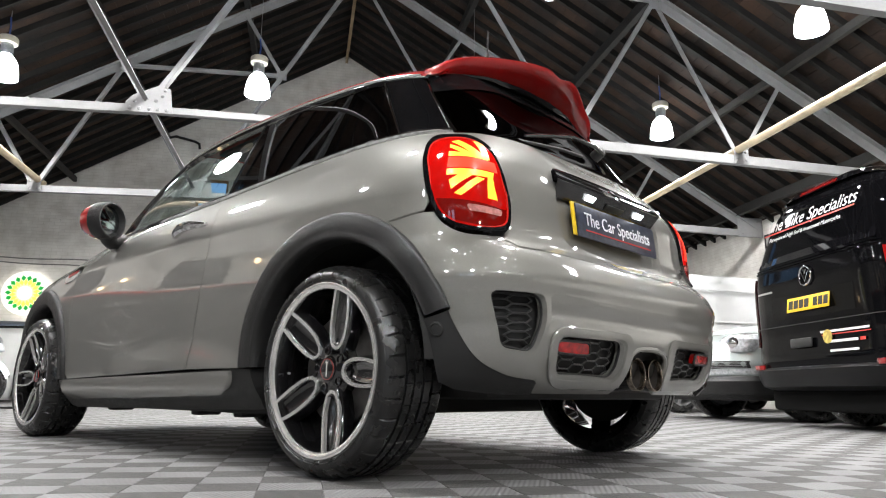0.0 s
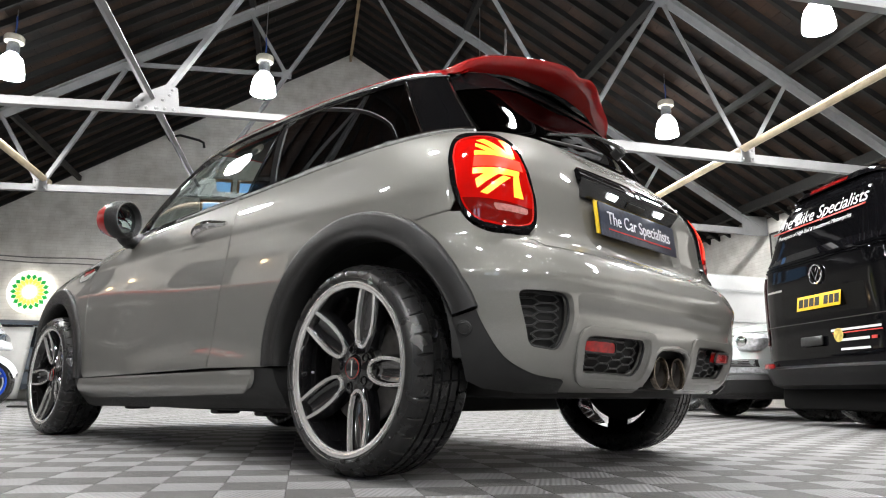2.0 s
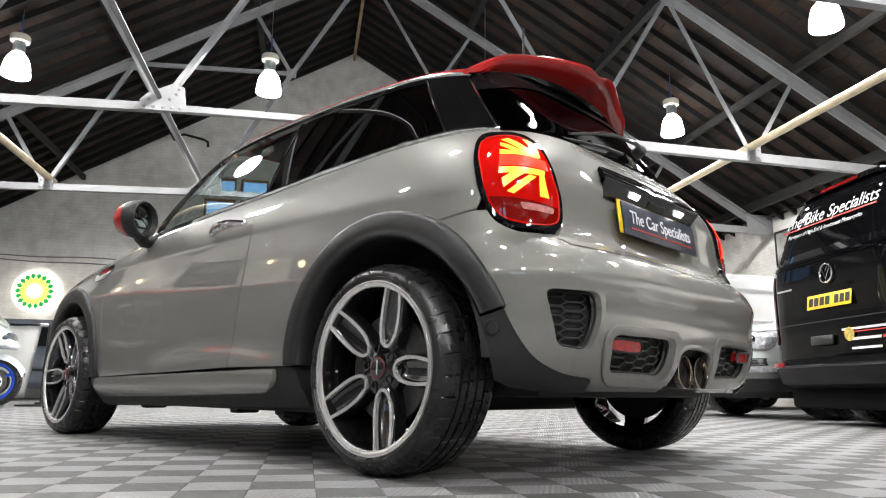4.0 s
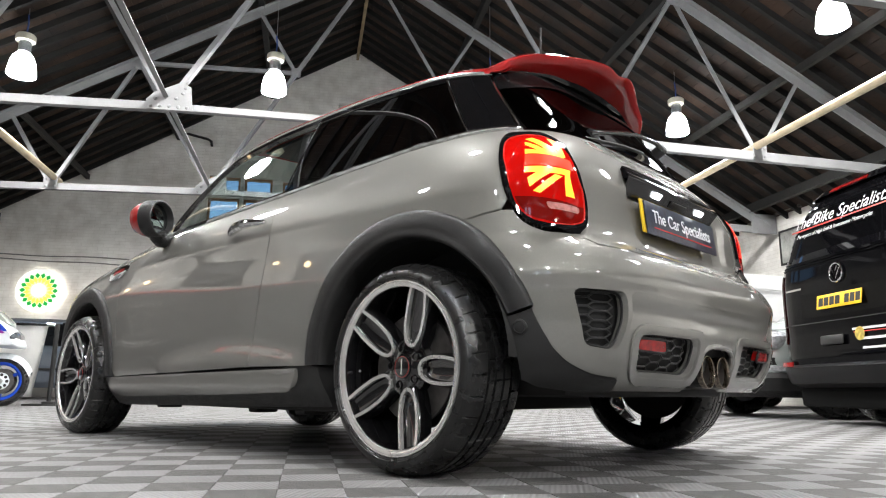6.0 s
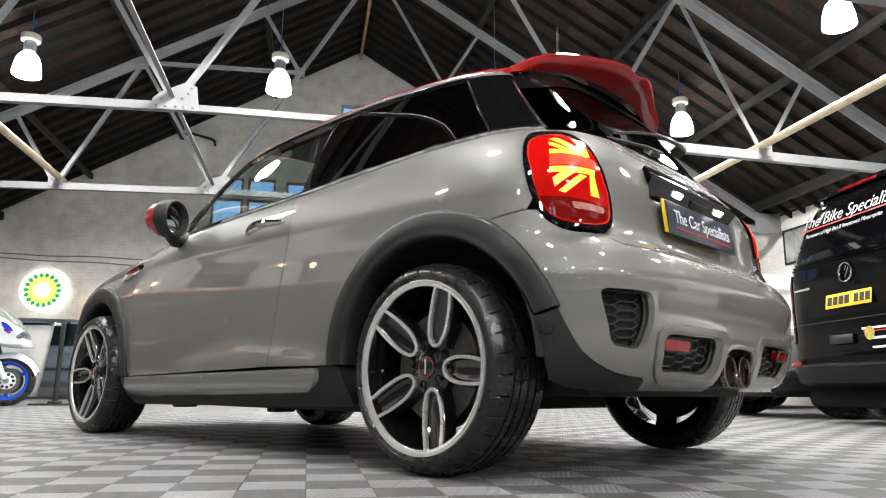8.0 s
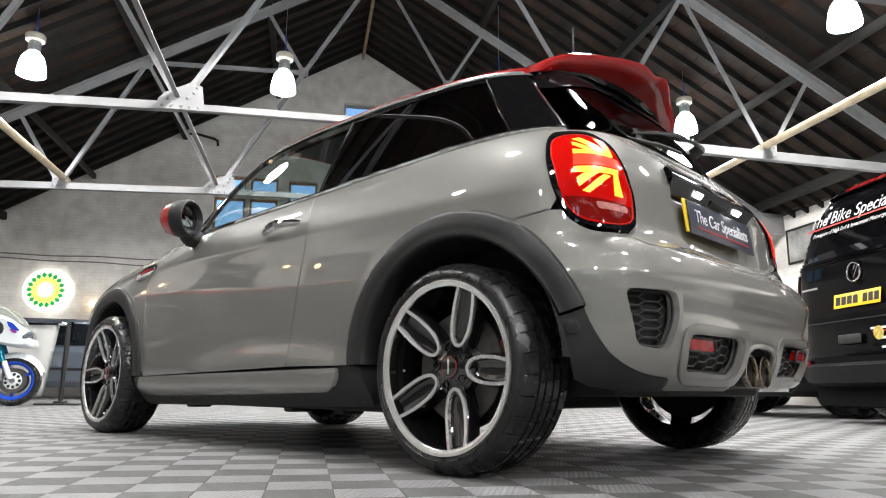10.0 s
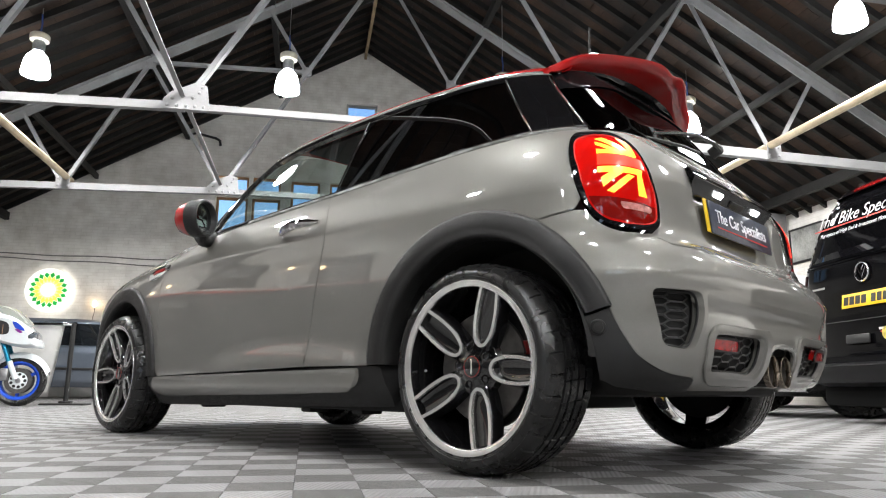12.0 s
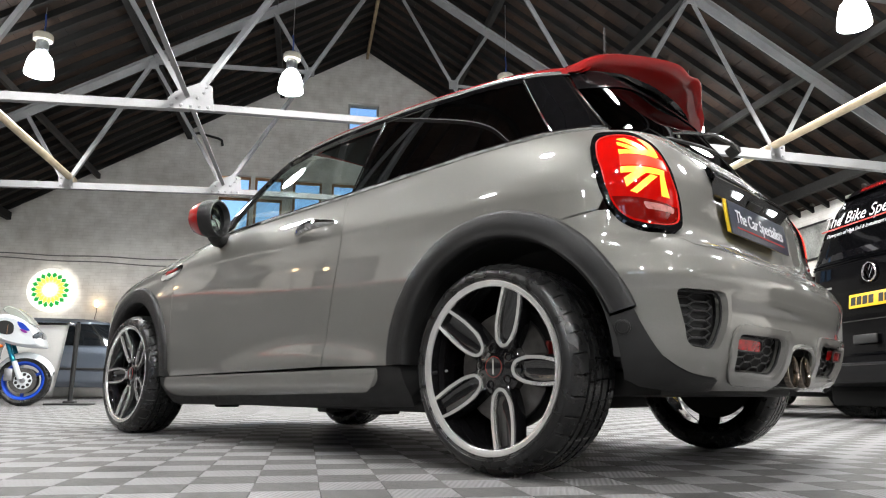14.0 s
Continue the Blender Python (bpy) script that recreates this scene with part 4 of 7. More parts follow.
c_panel = [(-0.262, 1.042)] + belt_line(-0.255, C_BOT - 0.004, 0.006) + [(C_TOP - 0.004, roof_z(C_TOP) - 0.006), (-0.02, 1.306), (-0.075, 1.30), (-0.13, 1.22)]
a_pillar = [(1.70, 0.974), (1.768, 0.985), (1.675, 1.085), (1.575, 1.178), (1.475, 1.250), (1.405, 1.276)] + roof_edge(1.36, C_TOP, -0.016) + roof_edge(C_TOP, 1.36, 0.004) + pillar_line + [(1.83, 0.962)]
for s in (1, -1):
    g = panel("door_window", [side_pts(door_win)], GLASS_GREEN, hatch_car, 0.03, (s,), off=-0.006, skirt=0, label="clear side window glass")
    g = panel("quarter_window", [side_pts(rear_win)], GLASS_DARK, hatch_car, 0.03, (s,), off=-0.002, skirt=0, label="dark privacy glass")
    panel("rear_pillar_panel", [side_pts(c_panel)], BLACK_GLOSS, hatch_car, 0.02, (s,), skirt=0.01, label="gloss black pillar panel")
    panel("windscreen_pillar", [side_pts(a_pillar)], BLACK_GLOSS, hatch_car, 0.02, (s,), off=0.002, skirt=0.02, label="gloss black pillar and window frame")
    trim_line("belt_trim", side_pts(belt_line(-0.26, 1.78, 0.004, 50)), 0.0075, CHROME, hatch_car, s, 0.004, label="chrome strip under the side windows")
    trim_line("roof_trim", side_pts(roof_edge(-0.10, 1.405, 0.010, 40)), 0.0075, mat("satin silver", (0.6, 0.6, 0.58), 0.25, 0.9), hatch_car, s, 0.0, label="satin silver gutter strip")
    trim_line("roof_edge", side_pts(roof_edge(-0.10, 1.25, 0.020, 40)), 0.0075, RED_PAINT, hatch_car, s, -0.004, k=8, label="red edge of the roof")
    trim_line("window_seal", side_pts([(B_BOT, float(BELT(B_BOT)) + 0.008), (0.772, 1.07), (0.756, 1.15), (B_TOP, roof_z(B_TOP) - 0.014)]), 0.0035, CHROME, hatch_car, s, 0.0)
    trim_line("window_seal", side_pts([(C_BOT, float(BELT(C_BOT)) + 0.004), (-0.02, 1.17), (C_TOP, roof_z(C_TOP) - 0.008)]), 0.004, CHROME, hatch_car, s, 0.001)
    trim_line("hatch_seal", side_pts([(-0.262, 1.040), (-0.19, 1.135), (-0.125, 1.225), (-0.078, 1.297)]), 0.0035, CHROME, hatch_car, s, 0.001)
# tailgate glass
back_glass = rear_pts([(0.0, 1.050), (0.3, 1.048), (0.5, 1.043), (0.565, 1.036)]) + side_pts([(-0.267, 1.050), (-0.196, 1.137), (-0.132, 1.225), (-0.085, 1.30)]) + [(float(sig_at_y(0.44, 1.335)), 1.335), (float(sig_at_y(0.25, 1.355)), 1.355), (0.0, 1.36)]
panel("rear_window", [back_glass], GLASS_REAR, hatch_car, 0.025, (1, -1), off=-0.001, skirt=0, label="dark tailgate glass")
frit = rear_pts([(0.0, 1.30), (0.25, 1.292)]) + side_pts([(-0.16, 1.235), (-0.128, 1.226), (-0.083, 1.301)]) + [(float(sig_at_y(0.44, 1.337)), 1.337), (float(sig_at_y(0.25, 1.357)), 1.357), (0.0, 1.362)]
panel("glass_border", [frit], mat("black glass border", (0.004, 0.004, 0.0045), 0.22, spec=0.25), hatch_car, 0.02, (1, -1), off=0.003, skirt=0, label="black border of the tailgate glass")
wind = [(4.0, 0.995), (4.0, 1.375), (3.3, 1.35)] + side_pts(pillar_line)
panel("windscreen", [wind], GLASS_GREEN, hatch_car, 0.04, (1, -1), skirt=0, label="clear windscreen glass")
# roof
ROOF_C = lambda x: float(np.interp(x, (-0.16, 0.1, 0.5, 0.9, 1.2, 1.34), (1.392, 1.408, 1.416, 1.408, 1.383, 1.352)))
bm, rows = bmesh.new(), []
for x in np.linspace(-0.14, 1.345, 36):
    xe = min(max(x, -0.10), 1.33)
    p = on_body(side_pts([(xe, roof_z(xe) + 0.012)]))[0]
    ye, ze, zc = p[1], p[2], ROOF_C(x)
    rows.append([bm.verts.new((float(x), ye * t, ze + (zc - ze) * (1 - abs(t) ** 3.0) ** 0.6)) for t in np.linspace(-1, 1, 33)])
for a, b in zip(rows, rows[1:]):
    for i in range(32):
        bm.faces.new((a[i], a[i + 1], b[i + 1], b[i]))
part("roof", bm, RED_PAINT, hatch_car, "red painted roof", sharp=0)
# spoiler: section by section across the car
TIP_X_at = curve((0, 0.12, 0.3, 0.52, 0.66, 0.8, 0.92, 1.0), (-0.292, -0.300, -0.275, -0.225, -0.195, -0.175, -0.135, -0.075), 0.045, 0.005)
TIP_Z_at = curve((0, 0.06, 0.13, 0.3, 0.55, 0.72, 0.86, 0.95, 1.0), (1.408, 1.410, 1.424, 1.424, 1.416, 1.400, 1.374, 1.345, 1.318), 0.045, 0.005)
ROOT_Z_at = curve((0, 0.4, 0.75, 0.9, 1.0), (1.405, 1.402, 1.380, 1.350, 1.318), 0.045, 0.005)
UND_Z_at = curve((0, 0.5, 0.85, 1.0), (1.362, 1.352, 1.322, 1.298), 0.045, 0.005)
UND_X_at = curve((0, 0.5, 0.85, 1.0), (-0.145, -0.135, -0.10, -0.078), 0.045, 0.005)
bm, rows, low, base = bmesh.new(), [], bmesh.new(), []
for t in np.linspace(-1, 1, 61):
    y = 0.505 * t
    u = abs(t)
    tip_x = float(TIP_X_at(u))
    tip_z = float(TIP_Z_at(u))
    root_z = float(ROOT_Z_at(u))
    und_z = float(UND_Z_at(u))
    und_x = float(UND_X_at(u))
    mid_x, mid_z = und_x + (tip_x - und_x) * 0.25, und_z + (tip_z - 0.022 - und_z) * 0.25
    thick = 0.022 if u < 0.9 else 0.022 * (1 - (u - 0.9) / 0.1) + 0.010
    sec = [(-0.02, root_z), (-0.08, root_z + 0.002), ((tip_x - 0.08) / 2, (root_z + tip_z) / 2 + 0.004), (tip_x + 0.015, tip_z + 0.001), (tip_x, tip_z - thick * 0.35), (tip_x + 0.006, tip_z - thick), ((tip_x + mid_x) / 2 - 0.004, (tip_z - thick + mid_z) / 2 - 0.002), (mid_x, mid_z)]
    base.append([low.verts.new((x, y, z)) for x, z in ((mid_x, mid_z), ((mid_x + und_x) / 2 - 0.006, (mid_z + und_z) / 2 - 0.002), (und_x - 0.02, und_z), (und_x + 0.03, und_z + 0.01))])
    rows.append([bm.verts.new((min(x, -0.02), y, z)) for x, z in sec])
for a, b in zip(rows, rows[1:]):
    for i in range(len(a) - 1):
        bm.faces.new((a[i], a[i + 1], b[i + 1], b[i]))
bm.faces.new(rows[0]), bm.faces.new(rows[-1][::-1])
spoiler = part("spoiler", bm, RED_PAINT, hatch_car, "red roof spoiler over the tailgate glass", sharp=60)
for a, b in zip(base, base[1:]):
    for i in range(3):
        low.faces.new((a[i], a[i + 1], b[i + 1], b[i]))
part("spoiler_base", low, BLACK_GLOSS, spoiler, "gloss black foot of the spoiler", sharp=60)
part("aerial", tube(bmesh.new(), [(0.065, 0, 1.40), (0.063, 0, 1.50), (0.058, 0, 1.728)], [0.008, 0.0055, 0.0045], 6), BLACK_PLASTIC, hatch_car)

# ---- tail lamps ----
BARS = [
    [(0.982, 0.962), (0.940, 0.966), (0.830, 0.905), (0.800, 0.890), (0.860, 0.890)],
    [(0.992, 0.930), (0.990, 0.946), (0.860, 0.893), (0.80, 0.889), (0.90, 0.891)],
    [(0.996, 0.912), (0.995, 0.893), (0.800, 0.886), (0.800, 0.890), (0.90, 0.900)],
    [(0.860, 0.965), (0.812, 0.962), (0.790, 0.890), (0.822, 0.890)],
    [(0.994, 0.848), (0.770, 0.850), (0.772, 0.833), (0.992, 0.830)],
    [(0.772, 0.832), (0.798, 0.832), (0.794, 0.772), (0.744, 0.772)],
    [(0.975, 0.814), (0.965, 0.790), (0.872, 0.831), (0.935, 0.831)],
    [(0.950, 0.778), (0.918, 0.772), (0.812, 0.826), (0.848, 0.829)],
]
LENS_EDGE = glow("lit lens edge", (0.45, 0.008, 0.004), 0.10)
for s in (1, -1):
    lamp = panel("tail_lamp", [grow(LAMP, 1.0), LENS], BLACK_GLOSS, hatch_car, 0.012, (s,), off=0.010, skirt=0.03, label="oval lit tail lamp with gloss black bezel")
    dome = lambda q: 0.020 * np.clip(1 - ((q[:, 0] / KU - lamp_c[0]) / 0.19) ** 2 - ((q[:, 1] - lamp_c[1]) / 0.16) ** 2, 0, 1)
    panel("lens", [grow(LENS, 1.01)], RED_LENS, lamp, 0.012, (s,), off=0.006, skirt=0.01, bulge=dome, label="red lens")
    for b in BARS:
        panel("light_guide", [b], FLAG_LIT if s > 0 else FLAG_RED, lamp, 0.012, (s,), off=0.0072, skirt=0.001, bulge=dome, label="lit orange light guide" if s > 0 else "lit red light guide")
    trim_line("lens_rim", grow(LENS, 0.985), 0.0022, LENS_EDGE, lamp, s, 0.0085, True, label="lit red edge of the lens")
    panel("light_band", [[(0.995, 0.889), (0.995, 0.853), (0.75, 0.853), (0.765, 0.884)]], FLAG_RED, lamp, 0.012, (s,), off=0.0070, skirt=0.001, bulge=dome, label="lit red band")
    low = [p for p in grow(LENS, 0.965) if p[1] < 0.766]
    panel("lens_base", [low], mat("unlit dark red lens", (0.15, 0.003, 0.002), 0.06, coat=1.0), lamp, 0.012, (s,), off=0.0075, skirt=0.003, bulge=dome, label="unlit dark red foot of the lens")
    panel("reversing_lens", [rounded([(0.895, 0.748), (0.72, 0.746), (0.725, 0.728), (0.88, 0.728)], 0.02)], mat("clear ribbed lens", (0.50, 0.20, 0.18), 0.12, vary=0.5, scale=60, coat=1.0), lamp, 0.012, (s,), off=0.0085, skirt=0.003, bulge=dome, label="clear reversing lens")

# ---- bumper grilles, reflectors and exhaust ----
GRILLE_PLASTIC = mat("satin grille plastic", (0.03, 0.03, 0.031), 0.32, vary=0.2, scale=30)


def honeycomb(name, poly, depth, cw, ch, parent, side):
    """Raised six-sided ribs on a recessed black backing."""
    panel("grille_back", [rear_pts(poly)], BLACK_MATT, parent, 0.03, (side,), off=-depth - 0.004, skirt=0)
    bm = bmesh.new()
    ys, zs = [p[0] for p in poly], [p[1] for p in poly]
    seen = set()
    rows = int((max(zs) - min(zs)) / ch) + 2
    for j in range(-1, rows):
        for i in range(-1, int((max(ys) - min(ys)) / cw) + 3):
            cy, cz = min(ys) + i * 0.96 * cw, min(zs) + (j + 0.5 * (i % 2)) * ch
            hx = [(cy - 0.62 * cw, cz), (cy - 0.34 * cw, cz + 0.5 * ch), (cy + 0.34 * cw, cz + 0.5 * ch), (cy + 0.62 * cw, cz), (cy + 0.34 * cw, cz - 0.5 * ch), (cy - 0.34 * cw, cz - 0.5 * ch)]
            for a, b in zip(hx, hx[1:] + hx[:1]):
                key = tuple(sorted((tuple(np.round(a, 3)), tuple(np.round(b, 3)))))
                mid = ((a[0] + b[0]) / 2, (a[1] + b[1]) / 2)
                if key in seen or not inside([mid], poly)[0] or mid[0] < 0.01:
                    continue
                seen.add(key)
                pts = on_body(rear_pts([a, b]), -depth + 0.006, side)
                tube(bm, pts, 0.0027, 5)
    return part(name, bm, GRILLE_PLASTIC, parent, "black honeycomb mesh")


REFLECTOR = mat("red reflector", (0.34, 0.003, 0.003), 0.2, vary=0.6, scale=60, coat=0.5)
for s in (1, -1):
    honeycomb("honeycomb_grille", VENT, 0.044, 0.066, 0.0255, hatch_car, s)
    honeycomb("honeycomb_grille", GRILLE, 0.038, 0.062, 0.0275, hatch_car, s)
    trim_line("grille_frame", rear_pts(rounded([(0.492, 0.397), (0.158, 0.399), (0.170, 0.282), (0.472, 0.288)], 0.04)), 0.005, BLACK_PLASTIC, hatch_car, s, -0.018, True)
    sur = rounded([(0.520, 0.420), (0.130, 0.420), (0.122, 0.33), (0.142, 0.260), (0.494, 0.264)], 0.07, 10)
    lip = panel("grille_surround", [rear_pts(sur), rear_pts(rounded([(0.497, 0.402), (0.153, 0.404), (0.165, 0.277), (0.476, 0.283)], 0.042))], PAINT, hatch_car, 0.008, (s,), off=0.007, skirt=0.034)
    trim_line("lip_edge", rear_pts(sur), 0.005, PAINT, lip, s, 0.002, True, 8)
    trim_line("vent_frame", rear_pts(rounded([(0.684, 0.505), (0.542, 0.503), (0.532, 0.44), (0.558, 0.348), (0.648, 0.360)], 0.025)), 0.004, BLACK_PLASTIC, hatch_car, s, -0.022, True)
    refl = rounded([(0.482, 0.386), (0.348, 0.384), (0.338, 0.348), (0.484, 0.351)], 0.015)
    panel("reflector", [rear_pts(refl)], REFLECTOR, hatch_car, 0.015, (s,), off=-0.004, skirt=0.02, label="red reflector")
    trim_line("reflector_frame", rear_pts(refl), 0.004, BLACK_PLASTIC, hatch_car, s, -0.004, True)
exhaust = part("exhaust", boxes((-0.50, -0.40, -0.13, 0.13, 0.26, 0.35), bevel=0.03), BLACK_MATT, hatch_car)
BORE_DARK = mat("dark bore steel", (0.03, 0.026, 0.022), 0.6, 0.2, vary=0.5, scale=20)
STEEL_BURNT = mat("polished exhaust steel", (0.42, 0.36, 0.30), 0.18, 1.0, vary=0.4, scale=18, rvary=0.1)
for y in (0.046, -0.068):
    bm = lathe(bmesh.new(), [(0.0505, 0.012), (0.0515, 0.0), (0.0505, -0.005), (0.0480, -0.006), (0.0462, -0.002), (0.0455, 0.012)], 36, "x", cap=False, at=(-0.580, y, 0.305))
    part("exhaust_tip", bm, [STEEL_BURNT], exhaust, "round polished steel exhaust tip")
    part("tip_sleeve", lathe(bmesh.new(), [(0.0495, 0.014), (0.0505, 0.011), (0.0495, 0.03), (0.048, 0.13), (0.03, 0.135)], 36, "x", cap=False, at=(-0.580, y, 0.305)), BLACK_GLOSS, exhaust, "gloss black sleeve")
    part("pipe_bore", lathe(bmesh.new(), [(0.0455, 0.012), (0.0445, 0.05), (0.040, 0.16)], 36, "x", cap=False, at=(-0.580, y, 0.305)), BORE_DARK, exhaust)
    part("pipe_inside", lathe(bmesh.new(), [(0.041, 0.155), (0.005, 0.158)], 24, "x", at=(-0.580, y, 0.305)), BLACK_MATT, exhaust)
trim_line("exhaust_arch", rear_pts([(0.128, 0.262), (0.124, 0.33), (0.112, 0.36), (0.085, 0.376), (0.04, 0.382), (0.0, 0.383)]), 0.010, PAINT, hatch_car, 1, -0.006, False, 10)
trim_line("exhaust_arch", rear_pts([(0.128, 0.262), (0.124, 0.33), (0.112, 0.36), (0.085, 0.376), (0.04, 0.382), (0.0, 0.383)]), 0.010, PAINT, hatch_car, -1, -0.006, False, 10)
panel("exhaust_shroud", [rear_pts([(0.0, 0.372), (0.07, 0.37), (0.11, 0.356), (0.122, 0.33), (0.126, 0.25), (0.0, 0.25)])], BLACK_GLOSS, hatch_car, 0.03, (1, -1), off=-0.075, skirt=0)

# ---- plate, trim lamps, badge, wiper ----
plate = part("number_plate", boxes((-0.003, 0.003, -0.26, 0.26, -0.0555, 0.0555), bevel=0.002), mat("dark printed plate", (0.010, 0.011, 0.018), 0.3, second=(0.04, 0.05, 0.08), scale=60), hatch_car, "dark show plate with white lettering")
PLATE = pose(-0.489, -0.035, 0.787, 0, 6, 0)
plate.matrix_basis = PLATE
back = part("plate_backing", boxes((-0.003, 0.003, -0.26, 0.26, -0.0555, 0.0555), bevel=0.002), mat("yellow plate", (0.75, 0.50, 0.02), 0.4, vary=0.15, scale=20), plate, "yellow backing plate")
back.matrix_basis = pose(0.0070, 0.014, 0.0045)


def lettering(name, text, size, m, material, parent, label="", shear=0.0, width=0.0, depth=0.0008):
    """Words in the built-in font, as a mesh, centred on the pose m."""
    cu = bpy.data.curves.new(name, "FONT")
    cu.body, cu.size, cu.extrude, cu.shear = text, size, depth, shear
    cu.align_x, cu.align_y = "CENTER", "CENTER"
    tmp = bpy.data.objects.new(name, cu)
    scene.collection.objects.link(tmp)
    me = bpy.data.meshes.new_from_object(tmp.evaluated_get(bpy.context.evaluated_depsgraph_get()))
    bpy.data.objects.remove(tmp)
    if width:
        xs = [v.co.x for v in me.vertices]
        k = width / (max(xs) - min(xs))
        for v in me.vertices:
            v.co.x *= k
    me.materials.clear()
    me.materials.append(material)
    ob = new(name, me)
    ob.parent = parent
    ob.matrix_basis = m
    return tagged(ob, label=label) if label else ob


WHITE_INK = mat("white lettering", (0.75, 0.75, 0.8), 0.5)
RED_INK = mat("red line", (0.55, 0.02, 0.02), 0.5)
TO_REAR = pose(-0.0045, 0, 0, 90, 0, -90)
lettering("lettering", "The Car Specialists", 0.062, TO_REAR @ pose(0, 0.006, 0), WHITE_INK, plate, "white lettering", width=0.43)
part("red_line", boxes((-0.0052, -0.0034, -0.215, 0.215, -0.032, -0.0285)), RED_INK, plate)
PLATE_LIT = glow("lit plate lamp", (0.95, 0.98, 1.0), 6)
for y in (0.135, -0.185):
    lit = part("plate_lamp", boxes((-0.010, 0.010, -0.025, 0.025, -0.0035, 0.001), bevel=0.001), PLATE_LIT, tailgate, "lit number plate lamp")
    lit.matrix_basis = pose(-0.486, y, 0.872, 0, 43, 0)
bm = bmesh.new()
face = lambda z: -0.4835 + 0.8 * (z - 0.915)
for r in (0.027, 0.020):
    tube(bm, [(face(0.917 + r * 0.75 * math.sin(a)), -0.03 + r * math.cos(a), 0.917 + r * 0.75 * math.sin(a)) for a in np.linspace(0, 2 * math.pi, 25)], 0.0026, 6)
for d in (-1, 1):
    for k in range(3):
        tube(bm, [(face(0.917 + (k - 1) * 0.010), -0.03 + d * 0.030, 0.917 + (k - 1) * 0.010), (face(0.919 + (k - 1) * 0.012), -0.03 + d * (0.068 + 0.008 * k), 0.919 + (k - 1) * 0.012)], 0.0024, 6)
part("badge", bm, CHROME, tailgate, "chrome winged badge")
part("model_badge", tube(bmesh.new(), on_body(rear_pts([(0.455, 0.703), (0.50, 0.703)]), 0.004, -1), 0.012, 8), CHROME, tailgate, "small chrome badge")
# rear wiper
wiper = part("rear_wiper", lathe(bmesh.new(), [(0.021, 0.0), (0.021, 0.03), (0.016, 0.042), (0.008, 0.046)], 20, "x"), BLACK_PLASTIC, hatch_car)
wiper.matrix_basis = pose(-0.398, -0.045, 1.078, 0, 30, 0) @ pose(0, 0, 0, 0, 0, 180)
part("wiper_arm", tube(bmesh.new(), [(-0.432, -0.050, 1.082), (-0.428, 0.0, 1.104), (-0.408, 0.1, 1.112), (-0.378, 0.2, 1.098), (-0.352, 0.305, 1.076)], [0.010, 0.0085, 0.007, 0.006, 0.005], 10), mat("satin black arm", (0.03, 0.03, 0.03), 0.25, coat=0.6), hatch_car)
part("wiper_blade", tube(bmesh.new(), [(-0.375, 0.0, 1.078), (-0.372, 0.12, 1.072), (-0.355, 0.25, 1.062), (-0.33, 0.36, 1.056)], 0.006, 6), BLACK_RUBBER, hatch_car)

# ---- mirror, handle, side badge ----
def blob(bm, c, r, k=24, h=16, power=1.0):
    """A smooth egg shape."""
    rows = []
    for i in range(1, h):
        a = math.pi * i / h
        rows.append([bm.verts.new((c[0] + r[0] * math.cos(a), c[1] + r[1] * math.sin(a) ** power * math.cos(2 * math.pi * j / k), c[2] + r[2] * math.sin(a) ** power * math.sin(2 * math.pi * j / k))) for j in range(k)])
    for a, b in zip(rows, rows[1:]):
        for j in range(k):
            bm.faces.new((a[j], a[(j + 1) % k], b[(j + 1) % k], b[j]))
    bm.faces.new(rows[0][::-1]), bm.faces.new(rows[-1])
    return bm


